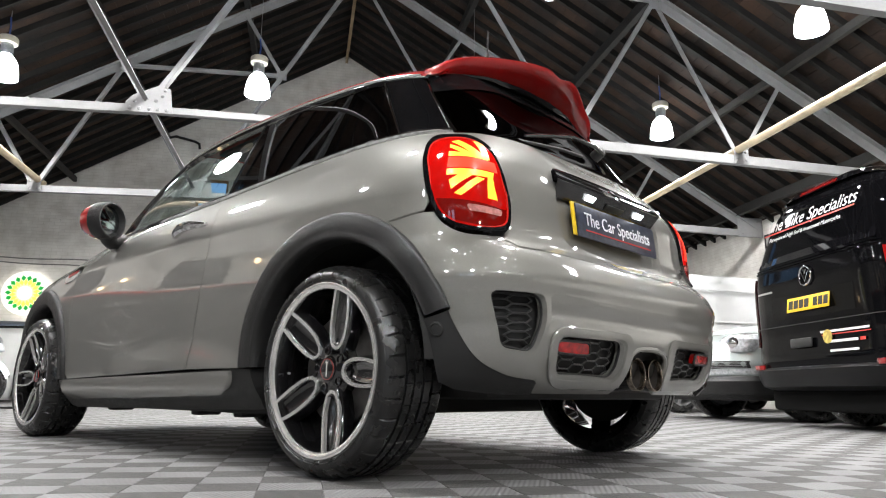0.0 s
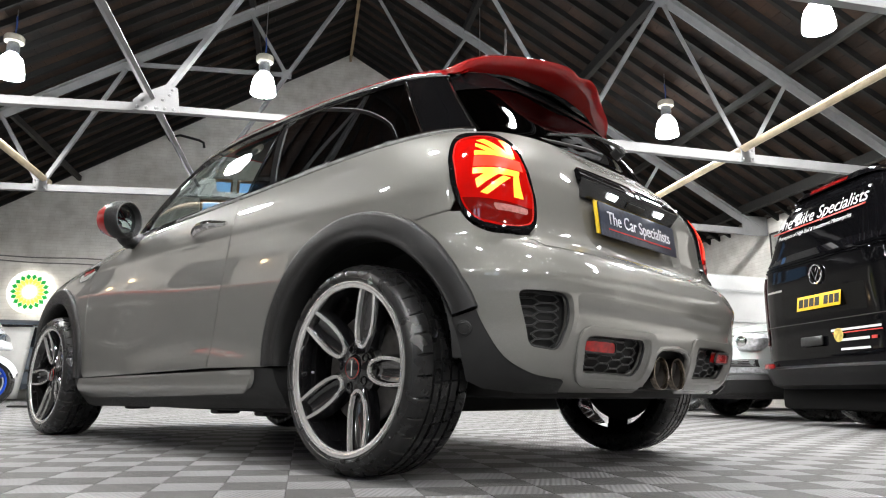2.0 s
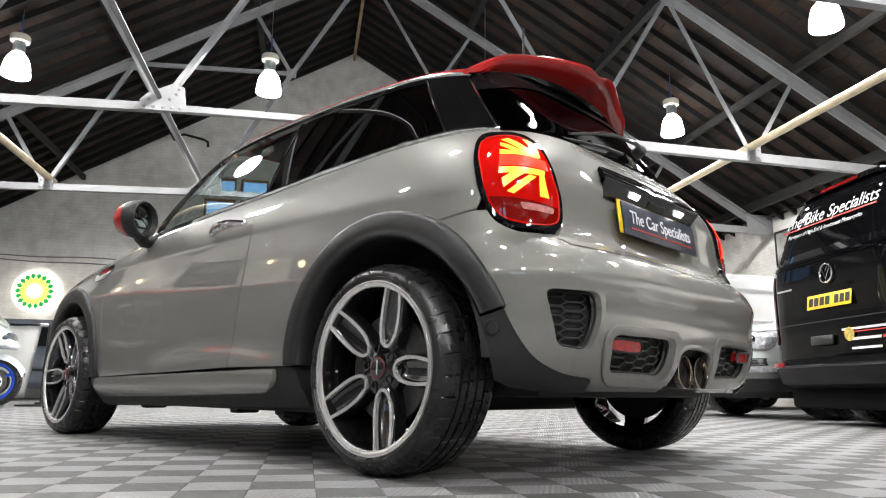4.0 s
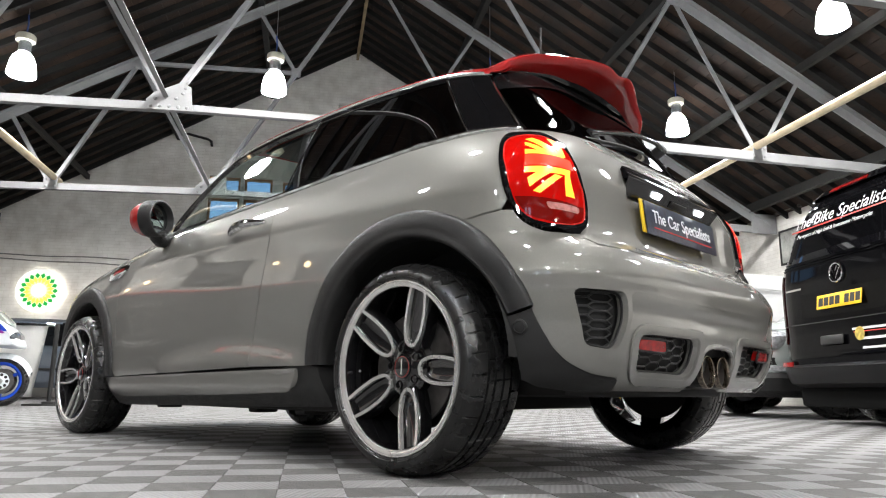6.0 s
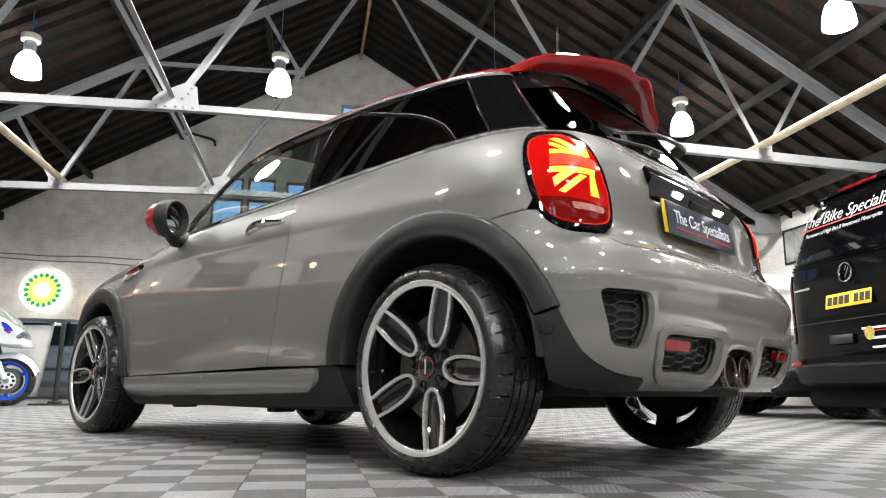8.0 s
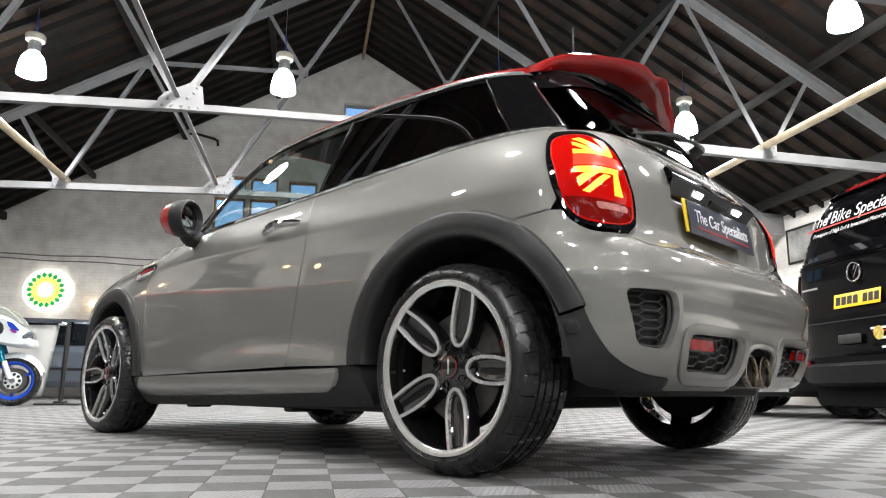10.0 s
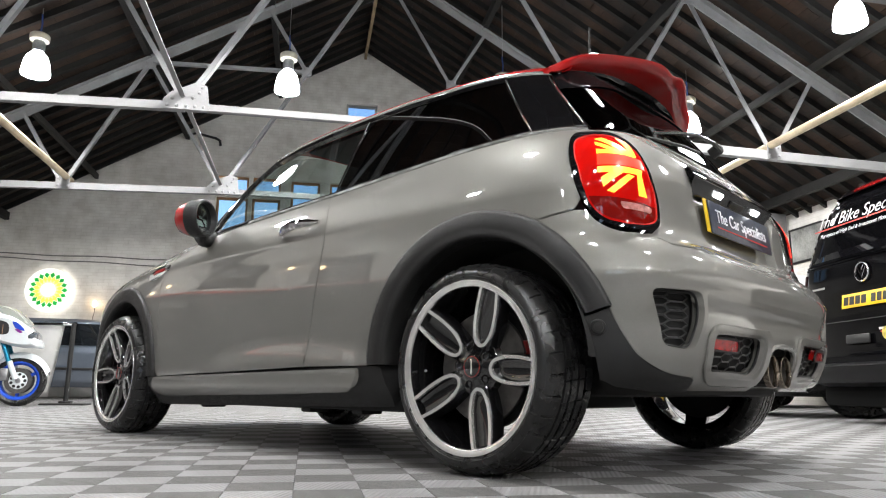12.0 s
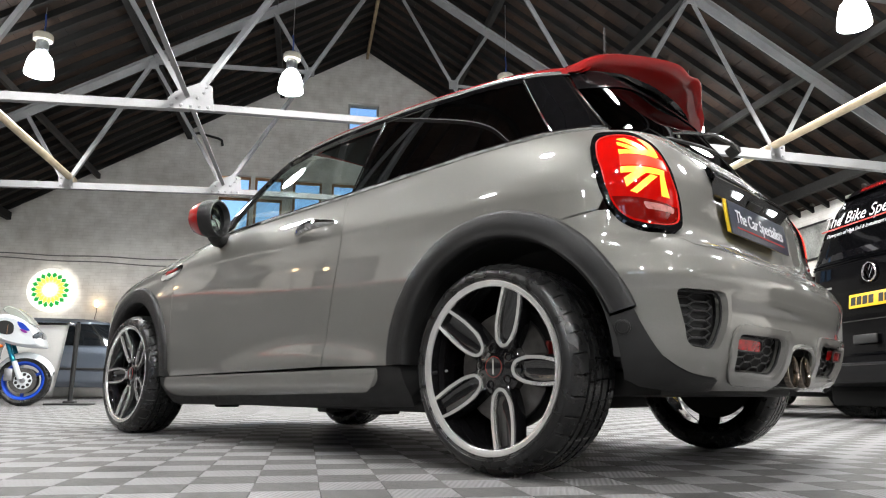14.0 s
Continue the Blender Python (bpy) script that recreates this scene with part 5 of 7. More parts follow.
for s in (1, -1):
    mirror = new("door_mirror")
    mirror.parent = hatch_car
    mirror.matrix_basis = pose(1.575, s * 0.860, 0.995, 0, 0, 30 * s) @ Matrix.Scale(1.09, 4)
    prof = [(0.0, 0.125), (0.04, 0.118), (0.066, 0.098), (0.079, 0.068), (0.0845, 0.045)]
    bm = lathe(bmesh.new(), prof, 40, "x")
    for v in bm.verts:
        v.co.y *= 0.98
        v.co.z *= 0.92
    part("mirror_cap", bm, RED_PAINT, mirror, "red painted cap")
    bm = lathe(bmesh.new(), [(0.0855, 0.048), (0.0875, 0.025), (0.0868, 0.0), (0.083, -0.010), (0.077, -0.011), (0.071, -0.002), (0.068, 0.014)], 40, "x", cap=False)
    for v in bm.verts:
        v.co.y *= 0.98
        v.co.z *= 0.92
    part("mirror_housing", bm, BLACK_PLASTIC, mirror)
    bm = lathe(bmesh.new(), [(0.069, 0.012), (0.04, 0.009), (0.001, 0.008)], 40, "x")
    for v in bm.verts:
        v.co.y *= 0.98
        v.co.z *= 0.92
    part("mirror_glass", bm, mat("dimmed mirror", (0.30, 0.32, 0.33), 0.01, 1.0), mirror, "mirror glass")
    inv = mirror.matrix_basis.inverted()
    neck = [inv @ Vector((x, s * y, z)) for x, y, z in ((1.60, 0.857, 0.935), (1.61, 0.850, 0.915), (1.635, 0.825, 0.908), (1.68, 0.775, 0.920), (1.72, 0.735, 0.938))]
    part("mirror_foot", tube(bmesh.new(), neck, [0.034, 0.030, 0.030, 0.032, 0.033], 14), BLACK_PLASTIC, mirror)
    # door handle: arched bar over a round cup
    pts = []
    for i in range(13):
        t = i / 12
        pts.append((1.005 - 0.245 * t, 0.836 + 0.02 * t, 0.030 * math.sin(math.pi * min(1, t * 1.05)) + 0.004))
    line = [on_body(side_pts([(x, z)]), o + 0.006, s)[0] for x, z, o in pts]
    part("door_handle", tube(bmesh.new(), line, [0.007 + 0.013 * math.sin(math.pi * (i / 12) ** 0.8) for i in range(13)], 10), CHROME, door_parts[s], "chrome door handle")
    cup = [(0.90 + 0.052 * math.cos(a), 0.840 + 0.036 * math.sin(a)) for a in np.linspace(0, 2 * math.pi, 28)[:-1]]
    panel("handle_cup", [side_pts(cup)], PAINT, door_parts[s], 0.01, (s,), off=0.0015, skirt=0.0, bulge=lambda q: -0.004 + 0 * q[:, 0])
    sc = rounded([(2.19, 0.768), (2.08, 0.772), (1.985, 0.806), (2.0, 0.838), (2.11, 0.832), (2.195, 0.80)], 0.03)
    scuttle = panel("side_badge", [side_pts(sc)], CHROME, hatch_car, 0.02, (s,), off=0.007, skirt=0.01, label="chrome side badge with red stripe")
    panel("stripe", [side_pts(rounded([(2.15, 0.793), (2.04, 0.805), (2.03, 0.820), (2.14, 0.810)], 0.01))], RED_PAINT, scuttle, 0.02, (s,), off=0.0095, skirt=0.003)


# ---- wheels ----
RIM_BLACK = mat("gloss black alloy", (0.005, 0.005, 0.0055), 0.05, spec=0.6, coat=0.6)
TYRE = mat("dressed tyre rubber", (0.013, 0.013, 0.0132), 0.30, spec=0.5, vary=0.35, scale=14, bump=0.12, bump_scale=220, rvary=0.1)
RED_CALIPER = mat("red brake caliper", (0.28, 0.008, 0.007), 0.3, coat=0.8)
DISC = mat("brake disc steel", (0.12, 0.115, 0.11), 0.4, 0.8, vary=0.3, scale=30)


def alloy_wheel(phase):
    """Alloy wheel with five looped spokes and a low tyre. Axle along y, outer face towards +y, origin at the middle of the outer rim edge."""
    w = new("wheel")
    bm = bmesh.new()
    prof = [(0.240, -0.010), (0.2515, 0.001), (0.258, 0.0085), (0.268, 0.011), (0.279, 0.0075), (0.290, -0.003), (0.2985, -0.016), (0.3035, -0.027)]
    for g in (0.052, 0.082, 0.117, 0.150):
        prof += [(0.3070, -g + 0.0052), (0.3005, -g + 0.0045), (0.3005, -g - 0.0045), (0.3070, -g - 0.0052)]
    prof += [(0.3045, -0.186), (0.298, -0.198), (0.282, -0.213), (0.26, -0.215), (0.238, -0.200)]
    k, rings = 528, []
    for r, h in prof:
        ring = []
        for i in range(k):
            cut = 0.0
            if r > 0.297 and (i % 16 == 0) and (-0.05 < h < 0.0 or h < -0.15):
                cut = 0.0055
            elif r > 0.306 and (i % 16 == 6) and h < -0.05:
                cut = 0.004
            a = 2 * math.pi * (i + (h * 36)) / k
            ring.append(bm.verts.new(((r - cut) * math.cos(a), h, (r - cut) * math.sin(a))))
        rings.append(ring)
    for a, b in zip(rings, rings[1:]):
        for i in range(k):
            bm.faces.new((a[i], a[(i + 1) % k], b[(i + 1) % k], b[i]))
    tyre = part("tyre", bm, TYRE, w, "low-profile black tyre")
    for r, h in ((0.2625, 0.0098), (0.283, 0.0040)):
        part("tyre_rib", lathe(bmesh.new(), [(r - 0.0015, h - 0.001), (r, h + 0.0016), (r + 0.0015, h - 0.001)], 120, "y", cap=False), TYRE, tyre)
    rim = part("rim", lathe(bmesh.new(), [(0.2530, -0.008), (0.2535, 0.004), (0.2515, 0.0075), (0.2480, 0.0080), (0.2365, 0.0050), (0.2335, 0.0030), (0.2315, -0.004)], 120, "y", cap=False), MACHINED, w, "machined silver rim edge")
    part("barrel", lathe(bmesh.new(), [(0.232, -0.002), (0.226, -0.02), (0.220, -0.05), (0.214, -0.09), (0.208, -0.19), (0.216, -0.2)], 80, "y", cap=False), RIM_BLACK, rim)
    dish = lambda r: -0.034 + 0.034 * min(1.0, (r / 0.235)) ** 1.8
    for j in range(5):
        a0 = radians(phase + 72 * j)
        e, n = Vector((math.cos(a0), 0, math.sin(a0))), Vector((-math.sin(a0), 0, math.cos(a0)))
        wid = lambda r: float(np.interp(r, (0.066, 0.070, 0.08, 0.095, 0.12, 0.16, 0.20, 0.236), (0.0, 0.013, 0.0220, 0.0285, 0.0345, 0.0370, 0.0345, 0.0300)))
        rs = [0.237, 0.215, 0.195, 0.17, 0.145, 0.12, 0.10, 0.088, 0.079, 0.072, 0.068]
        loop = [(r, wid(r)) for r in rs] + [(0.0662, 0.0)] + [(r, -wid(r)) for r in rs[::-1]]
        at = lambda r, o, h: e * r + n * o + Vector((0, h, 0))
        # gloss black spoke body, wider than the loop
        bm = bmesh.new()
        rr = [0.05, 0.075, 0.105, 0.14, 0.18, 0.215, 0.237]
        sec = []
        for r in rr:
            b = wid(max(r, 0.09)) + 0.008
            sec.append([bm.verts.new(at(r, o, h)) for o, h in ((-b - 0.006, dish(r) - 0.045), (-b, dish(r) - 0.008), (-b + 0.007, dish(r) - 0.0005), (-b + 0.016, dish(r) - 0.016), (0, dish(r) - 0.023), (b - 0.016, dish(r) - 0.016), (b - 0.007, dish(r) - 0.0005), (b, dish(r) - 0.008), (b + 0.006, dish(r) - 0.045))])
        for p, q in zip(sec, sec[1:]):
            for i in range(8):
                bm.faces.new((p[i], p[i + 1], q[i + 1], q[i]))
        spoke = part("spoke", bm, RIM_BLACK, w, "gloss black spoke")
        bm, rows = bmesh.new(), []
        for i, (r, o) in enumerate(loop):
            p0, p1 = loop[max(i - 1, 0)], loop[min(i + 1, len(loop) - 1)]
            d = Vector((p1[0] - p0[0], p1[1] - p0[1])).normalized()
            sx, sy = -d.y * 0.0050, d.x * 0.0050
            h = dish(r)
            rows.append([bm.verts.new(at(r - sx, o - sy, h - 0.010)), bm.verts.new(at(r - sx, o - sy, h + 0.0022)), bm.verts.new(at(r + sx, o + sy, h + 0.0022)), bm.verts.new(at(r + sx, o + sy, h - 0.010))])
        for p, q in zip(rows, rows[1:]):
            for i in range(3):
                bm.faces.new((p[i], p[i + 1], q[i + 1], q[i]))
        part("spoke_edge", bm, MACHINED, spoke, "machined silver loop along the spoke")
    hub = part("hub", lathe(bmesh.new(), [(0.088, -0.09), (0.084, -0.045), (0.070, -0.036), (0.040, -0.033), (0.034, -0.030), (0.0335, -0.026), (0.028, -0.0235), (0.002, -0.0225)], 48, "y"), RIM_BLACK, w)
    part("cap_ring", lathe(bmesh.new(), [(0.0305, -0.0265), (0.0305, -0.0235), (0.0292, -0.0230), (0.0285, -0.025)], 40, "y", cap=False), RED_CALIPER, hub, "thin red ring round the cap")
    part("cap_mark", boxes((-0.003, 0.003, -0.0232, -0.0212, -0.022, 0.022), bevel=0.001), MACHINED, hub, "plain silver bar")
    for j in range(5):
        a = radians(phase + 36 + 72 * j)
        part("wheel_bolt", lathe(bmesh.new(), [(0.013, -0.040), (0.013, -0.031), (0.010, -0.030), (0.009, -0.036), (0.002, -0.037)], 12, "y", at=(0.056 * math.cos(a), 0, 0.056 * math.sin(a))), RIM_BLACK, hub)
    part("dust_shield", lathe(bmesh.new(), [(0.178, -0.112), (0.176, -0.106), (0.03, -0.104)], 48, "y"), BLACK_MATT, w)
    part("brake_disc", lathe(bmesh.new(), [(0.162, -0.085), (0.162, -0.075), (0.160, -0.073), (0.085, -0.073), (0.080, -0.068), (0.03, -0.066)], 64, "y"), DISC, w, "grey steel brake disc")
    bm = boxes((-0.160, -0.105, -0.118, -0.078, 0.02, 0.075), bevel=0.012)
    part("brake_caliper", bm, RED_CALIPER, w, "red brake caliper")
    part("valve", tube(bmesh.new(), [(0.196, -0.03, -0.01), (0.178, -0.015, -0.01)], 0.004, 8), STEEL_GREY, w)
    w.parent = hatch_car
    return w


for x, ph in ((0.0, 184.0), (2.495, 212.0)):
    w = alloy_wheel(ph)
    w.matrix_basis = pose(x, 0.83, 0.307)
    copy_thing(w, pose(x, -0.83, 0.307, 0, 0, 180))

# ---- cabin, seen through the glass ----
for x, y in ((1.02, 0.34), (1.02, -0.34), (0.22, 0.30), (0.22, -0.30)):
    seat = part("seat", boxes((x - 0.24, x + 0.24, y - 0.22, y + 0.22, 0.42, 0.58), bevel=0.05), CABIN, hatch_car)
    part("seat_back", boxes((x - 0.30, x - 0.16, y - 0.21, y + 0.21, 0.55, 1.06 if x > 0.5 else 0.98), bevel=0.05), CABIN, seat)
    part("headrest", blob(bmesh.new(), (x - 0.27, y, 1.14 if x > 0.5 else 1.05), (0.05, 0.12, 0.09), 20, 12, 0.7), CABIN, seat)
part("dashboard", boxes((1.45, 1.85, -0.62, 0.62, 0.70, 0.96), bevel=0.06), CABIN, hatch_car)
part("steering_wheel", tube(bmesh.new(), [(1.36 + 0.05 * math.sin(a), -0.34 + 0.18 * math.cos(a), 0.93 + 0.16 * math.sin(a)) for a in np.linspace(0, 2 * math.pi, 33)], 0.014, 8), CABIN, hatch_car)
part("headlining", boxes((0.0, 1.3, -0.50, 0.50, 1.335, 1.35)), CABIN, hatch_car)
part("rear_interior_mirror", boxes((1.28, 1.31, -0.12, 0.12, 1.22, 1.28), bevel=0.012), CABIN, hatch_car)
for s in (1, -1):
    part("seat_belt", tube(bmesh.new(), [(0.72, s * 0.56, 1.25), (0.74, s * 0.58, 1.0), (0.78, s * 0.60, 0.7)], 0.02, 4), CABIN, hatch_car)

# ---- other vehicles ----
def shell_mesh(levels, k=72):
    """A closed vehicle body from level curves: (z, half width, tail x, nose x, squareness)."""
    bm, rings = bmesh.new(), []
    for z, w, xr, xf, n in levels:
        c, a = (xr + xf) / 2, (xf - xr) / 2
        ring = []
        for i in range(k):
            t = 2 * math.pi * (i + 0.5) / k
            co, si = math.cos(t), math.sin(t)
            d = (abs(co) ** n + abs(si) ** n) ** (-1 / n)
            ring.append(bm.verts.new((c + a * co * d, w * si * d, z)))
        rings.append(ring)
    for p, q in zip(rings, rings[1:]):
        for i in range(k):
            bm.faces.new((p[i], p[(i + 1) % k], q[(i + 1) % k], q[i]))
    bm.faces.new(rings[0][::-1]), bm.faces.new(rings[-1])
    return bm


def smooth_levels(levels, steps=6):
    out = []
    for a, b in zip(levels, levels[1:]):
        for i in range(steps):
            t = i / steps
            out.append(tuple(p + (q - p) * t for p, q in zip(a, b)))
    return out + [levels[-1]]


def plain_wheel(parent, x, y, r, width, side, rim_mat, spokes=5):
    """A road wheel with spokes; outer face on the given side."""
    w = new("wheel")
    w.parent = parent
    w.matrix_basis = pose(x, y, r, 0, 0, 0 if side > 0 else 180)
    part("tyre", lathe(bmesh.new(), [(r * 0.70, -0.005), (r * 0.80, 0.012), (r * 0.92, 0.008), (r * 0.985, -0.012), (r, -0.03), (r, -width + 0.03), (r * 0.985, -width + 0.012), (r * 0.9, -width - 0.008), (r * 0.7, -width)], 64, "y", cap=False), TYRE, w)
    rim = part("rim", lathe(bmesh.new(), [(r * 0.71, -0.004), (r * 0.70, 0.004), (r * 0.66, 0.0), (r * 0.63, -0.05), (r * 0.60, -width + 0.02), (r * 0.1, -width + 0.02)], 56, "y", cap=False), rim_mat, w)
    for j in range(spokes):
        a = 2 * math.pi * j / spokes
        bm = bmesh.new()
        extrude(bm, (r * 0.10 * math.cos(a), -0.025, r * 0.10 * math.sin(a)), (r * 0.67 * math.cos(a), -0.008, r * 0.67 * math.sin(a)), rect(r * 0.16, 0.03), up=(0, 1, 0))
        part("spoke", bm, rim_mat, rim, smooth=False)
    part("hub", lathe(bmesh.new(), [(r * 0.2, -0.05), (r * 0.19, -0.012), (r * 0.1, -0.005), (0.002, -0.004)], 24, "y"), rim_mat, w)
    return w


VAN_BLACK = mat("black van paint", (0.0025, 0.0025, 0.003), 0.04, spec=0.12)
CHALK = mat("pale transfer lettering", (0.55, 0.55, 0.55), 0.45)
RED_TAPE = mat("red transfer line", (0.45, 0.03, 0.02), 0.45)
RED_LAMP = mat("red lamp plastic", (0.20, 0.005, 0.005), 0.1, coat=1.0)
DARK_ALLOY = mat("dark alloy", (0.03, 0.03, 0.03), 0.3, 0.5)
NUM_YELLOW = mat("yellow number plate", (0.78, 0.47, 0.012), 0.35, vary=0.1, scale=15)

# black panel van, tail towards the hall's middle; local x ahead, y to its left
VAN = HALL @ pose(3.82, 4.75, 0, 0, 0, -4.5)
van = thing("van", VAN, "black panel van with white lettering on its tailgate", "van")
lv = [(0.30, 0.84, 0.06, 4.75, 10), (0.34, 0.90, 0.0, 4.85, 11), (0.55, 0.935, -0.02, 4.90, 12), (0.72, 0.935, -0.012, 4.9, 12), (0.98, 0.925, -0.022, 4.8, 12), (1.16, 0.905, -0.030, 4.6, 12), (1.27, 0.88, -0.022, 4.45, 12), (1.45, 0.825, 0.024, 4.15, 12), (1.60, 0.775, 0.064, 3.9, 12), (1.75, 0.70, 0.11, 3.65, 10), (1.85, 0.62, 0.15, 3.5, 8), (1.92, 0.52, 0.20, 3.4, 7), (1.965, 0.40, 0.28, 3.3, 6), (1.985, 0.28, 0.38, 3.2, 5)]
part("body", shell_mesh(smooth_levels(lv)), VAN_BLACK, van, sharp=0)
van_x = lambda z: float(np.interp(z, [l[0] for l in lv], [l[2] for l in lv]))


def van_rect(name, y0, y1, z0, z1, material, off=0.004, depth=0.012, parent=None, bevel=0.0, label=""):
    """A flat piece laid on the van's tail between heights z0 and z1."""
    bm = bmesh.new()
    box(bm, -depth, 0, y0, y1, 0, z1 - z0, bevel=bevel)
    ob = part(name, bm, material, parent or van, label)
    x0, x1 = van_x(z0), van_x(z1)
    ob.matrix_basis = pose(x0 - off, 0, z0, 0, math.degrees(math.atan2(x1 - x0, z1 - z0)), 0)
    return ob


VAN_Z = [l[0] for l in lv]


def van_tail(y, z):
    """Depth of the van's curved tail at a place on it."""
    w, xr, xf, n = (float(np.interp(z, VAN_Z, [l[k] for l in lv])) for k in (1, 2, 3, 4))
    a = (xf - xr) / 2
    return xr + a - a * (1 - min(abs(y) / w, 0.999) ** n) ** (1 / n)


def van_strip(name, y0, y1, z0, z1, material, off=0.003, depth=0.012, label="", taper=0.0, k=24):
    """A piece that follows the curve of the van's tail."""
    bm, rows = bmesh.new(), []
    for i in range(k + 1):
        row = []
        for d, zz in ((0, z0), (0, z1), (depth, z1), (depth, z0)):
            t = 2 * i / k - 1
            y = (y0 + y1) / 2 + t * ((y1 - y0) / 2 - (taper if zz == z1 else 0.0))
            row.append(bm.verts.new((van_tail(y, zz) - off + d, y, zz)))
        rows.append(row)
    for p, q in zip(rows, rows[1:]):
        for c in range(4):
            bm.faces.new((p[c], p[(c + 1) % 4], q[(c + 1) % 4], q[c]))
    bm.faces.new(rows[0]), bm.faces.new(rows[-1][::-1])
    return part(name, bm, material, van, label)


van_strip("tailgate_glass", -0.72, 0.72, 1.325, 1.79, mat("black rear glass", (0.004, 0.004, 0.005), 0.03, coat=1.0), 0.002, 0.008, "blacked-out rear glass", 0.10)
for z in (1.278, 1.300):
    van_strip("tailgate_crease", -0.80, 0.80, z, z + 0.006, VAN_BLACK, 0.006, 0.012)
van_strip("plate_recess", -0.50, 0.50, 0.85, 1.045, mat("black plate recess", (0.003, 0.003, 0.003), 0.25, spec=0.12), 0.001, 0.006)
vp = van_rect("number_plate", -0.26, 0.26, 0.897, 1.009, NUM_YELLOW, 0.012, 0.008, bevel=0.002, label="yellow number plate with dark bars")
vp.matrix_basis = pose(-0.044, 0, 0.897, 0, 8, 0)
x = -0.235
for i, w in enumerate((0.055, 0.055, 0.055, 0.055, 0.0, 0.05, 0.05, 0.05)):
    if w:
        part("plate_bar", boxes((-0.0095, -0.0075, -(x + w), -x, 0.022, 0.09)), BLACK_MATT, vp, smooth=False)
    x += (w or 0.03) + 0.012
bm = bmesh.new()
tube(bm, [(0, 0.073 * math.cos(a), 0.073 * math.sin(a)) for a in np.linspace(0, 2 * math.pi, 33)], 0.008, 8)
for pts in (((0.045, 0.035), (0.0, -0.045), (-0.045, 0.035)), ((0.02, 0.05), (0.0, 0.015), (-0.02, 0.05))):
    tube(bm, [(0, a, b) for a, b in pts], 0.006, 6)
ob = part("badge", bm, CHROME, van, "round chrome badge")
ob.matrix_basis = pose(van_x(1.164) - 0.012, 0, 1.164, 0, 3, 0)
van_strip("model_name", 0.47, 0.69, 1.088, 1.104, CHROME, 0.004, 0.006, k=4, label="small chrome lettering as a bar")
van_rect("tailgate_handle", -0.01, 0.26, 0.615, 0.69, mat("dull black handle", (0.008, 0.008, 0.008), 0.4), 0.012, 0.02, bevel=0.012)
van_strip("tailgate_gap", -0.84, 0.84, 0.80, 0.807, BLACK_MATT, 0.002, 0.006)
van_strip("third_brake_lamp", -0.22, 0.22, 1.868, 1.897, RED_LAMP, 0.034, 0.02, label="red brake lamp in the roof edge", k=6)
van_strip("roof_lip", -0.60, 0.60, 1.855, 1.905, VAN_BLACK, 0.030, 0.05, "black spoiler lip over the rear glass", 0.06)
for s in (1, -1):
    bm = bmesh.new()
    rows = []
    for z in np.linspace(0.66, 1.25, 12):
        w = float(np.interp(z, [l[0] for l in lv], [l[1] for l in lv]))
        row = []
        for t in np.linspace(0, 1, 8):
            th = math.pi / 4 * (0.925 + 0.115 * t)
            n = 12
            co, si = math.cos(th), math.sin(th)
            d = (co ** n + si ** n) ** (-1 / n)
            row.append(bm.verts.new((van_x(z) + 2.44 - (2.44 + 0.008) * co * d, s * (w + 0.006) * si * d, z)))
        rows.append(row)
    for p, q in zip(rows, rows[1:]):
        for i in range(7):
            bm.faces.new((p[i], p[i + 1], q[i + 1], q[i]))
    part("tail_lamp", bm, RED_LAMP, van, "tall red tail lamp")
    part("bumper_reflector", boxes((-0.035, -0.02, s * 0.74 - 0.07, s * 0.74 + 0.07, 0.46, 0.50), bevel=0.004), RED_LAMP, van)
bm = shell_mesh(smooth_levels([(0.29, 0.82, 0.05, 0.7, 5), (0.32, 0.89, -0.03, 0.7, 5), (0.40, 0.92, -0.055, 0.7, 5), (0.45, 0.925, -0.06, 0.7, 5), (0.47, 0.915, -0.04, 0.7, 5), (0.485, 0.88, 0.02, 0.7, 5)], 3))
part("rear_bumper", bm, mat("dull black bumper", (0.005, 0.005, 0.0055), 0.3, spec=0.18, vary=0.3, scale=6), van)
# box lowered and near black, standing in for the shade under the van
part("underbody", boxes((0.10, 4.6, -0.80, 0.80, 0.13, 0.34), bevel=0.03), mat("shade-black underbody", (0.004, 0.004, 0.004), 0.9, spec=0.1), van)
part("rear_axle", tube(bmesh.new(), [(0.95, -0.8, 0.30), (0.95, 0.8, 0.30)], 0.07, 12), BLACK_MATT, van)
for x in (0.95, 3.95):
    for s in (1, -1):
        plain_wheel(van, x, s * 0.93, 0.335, 0.22, s, DARK_ALLOY)
slope = math.degrees(math.atan2(van_x(1.80) - van_x(1.30), 0.5))
TAILM = lambda y, z, off=0.012: pose(van_x(z) - off, y, z, 0, slope, 0) @ pose(0, 0, 0, 90, 0, -90)
lettering("lettering", "The Bike Specialists", 0.15, TAILM(0.06, 1.672), CHALK, van, "pale slanted lettering", shear=0.25, width=1.13, depth=0.001)
lettering("small_print", "Purveyors of High End & Investment Motorcycles", 0.05, TAILM(0.10, 1.553), CHALK, van, "small pale lettering", shear=0.2, width=0.92, depth=0.001)
van_rect("red_line", -0.50, 0.65, 1.602, 1.614, RED_TAPE, 0.010, 0.003)
for y0, y1, z0, z1 in ((-0.62, -0.095, 0.709, 0.726), (-0.50, -0.18, 0.633, 0.652), (-0.505, -0.20, 0.566, 0.583)):
    van_rect("print_bar", y0, y1, z0, z1, CHALK, 0.008, 0.003)
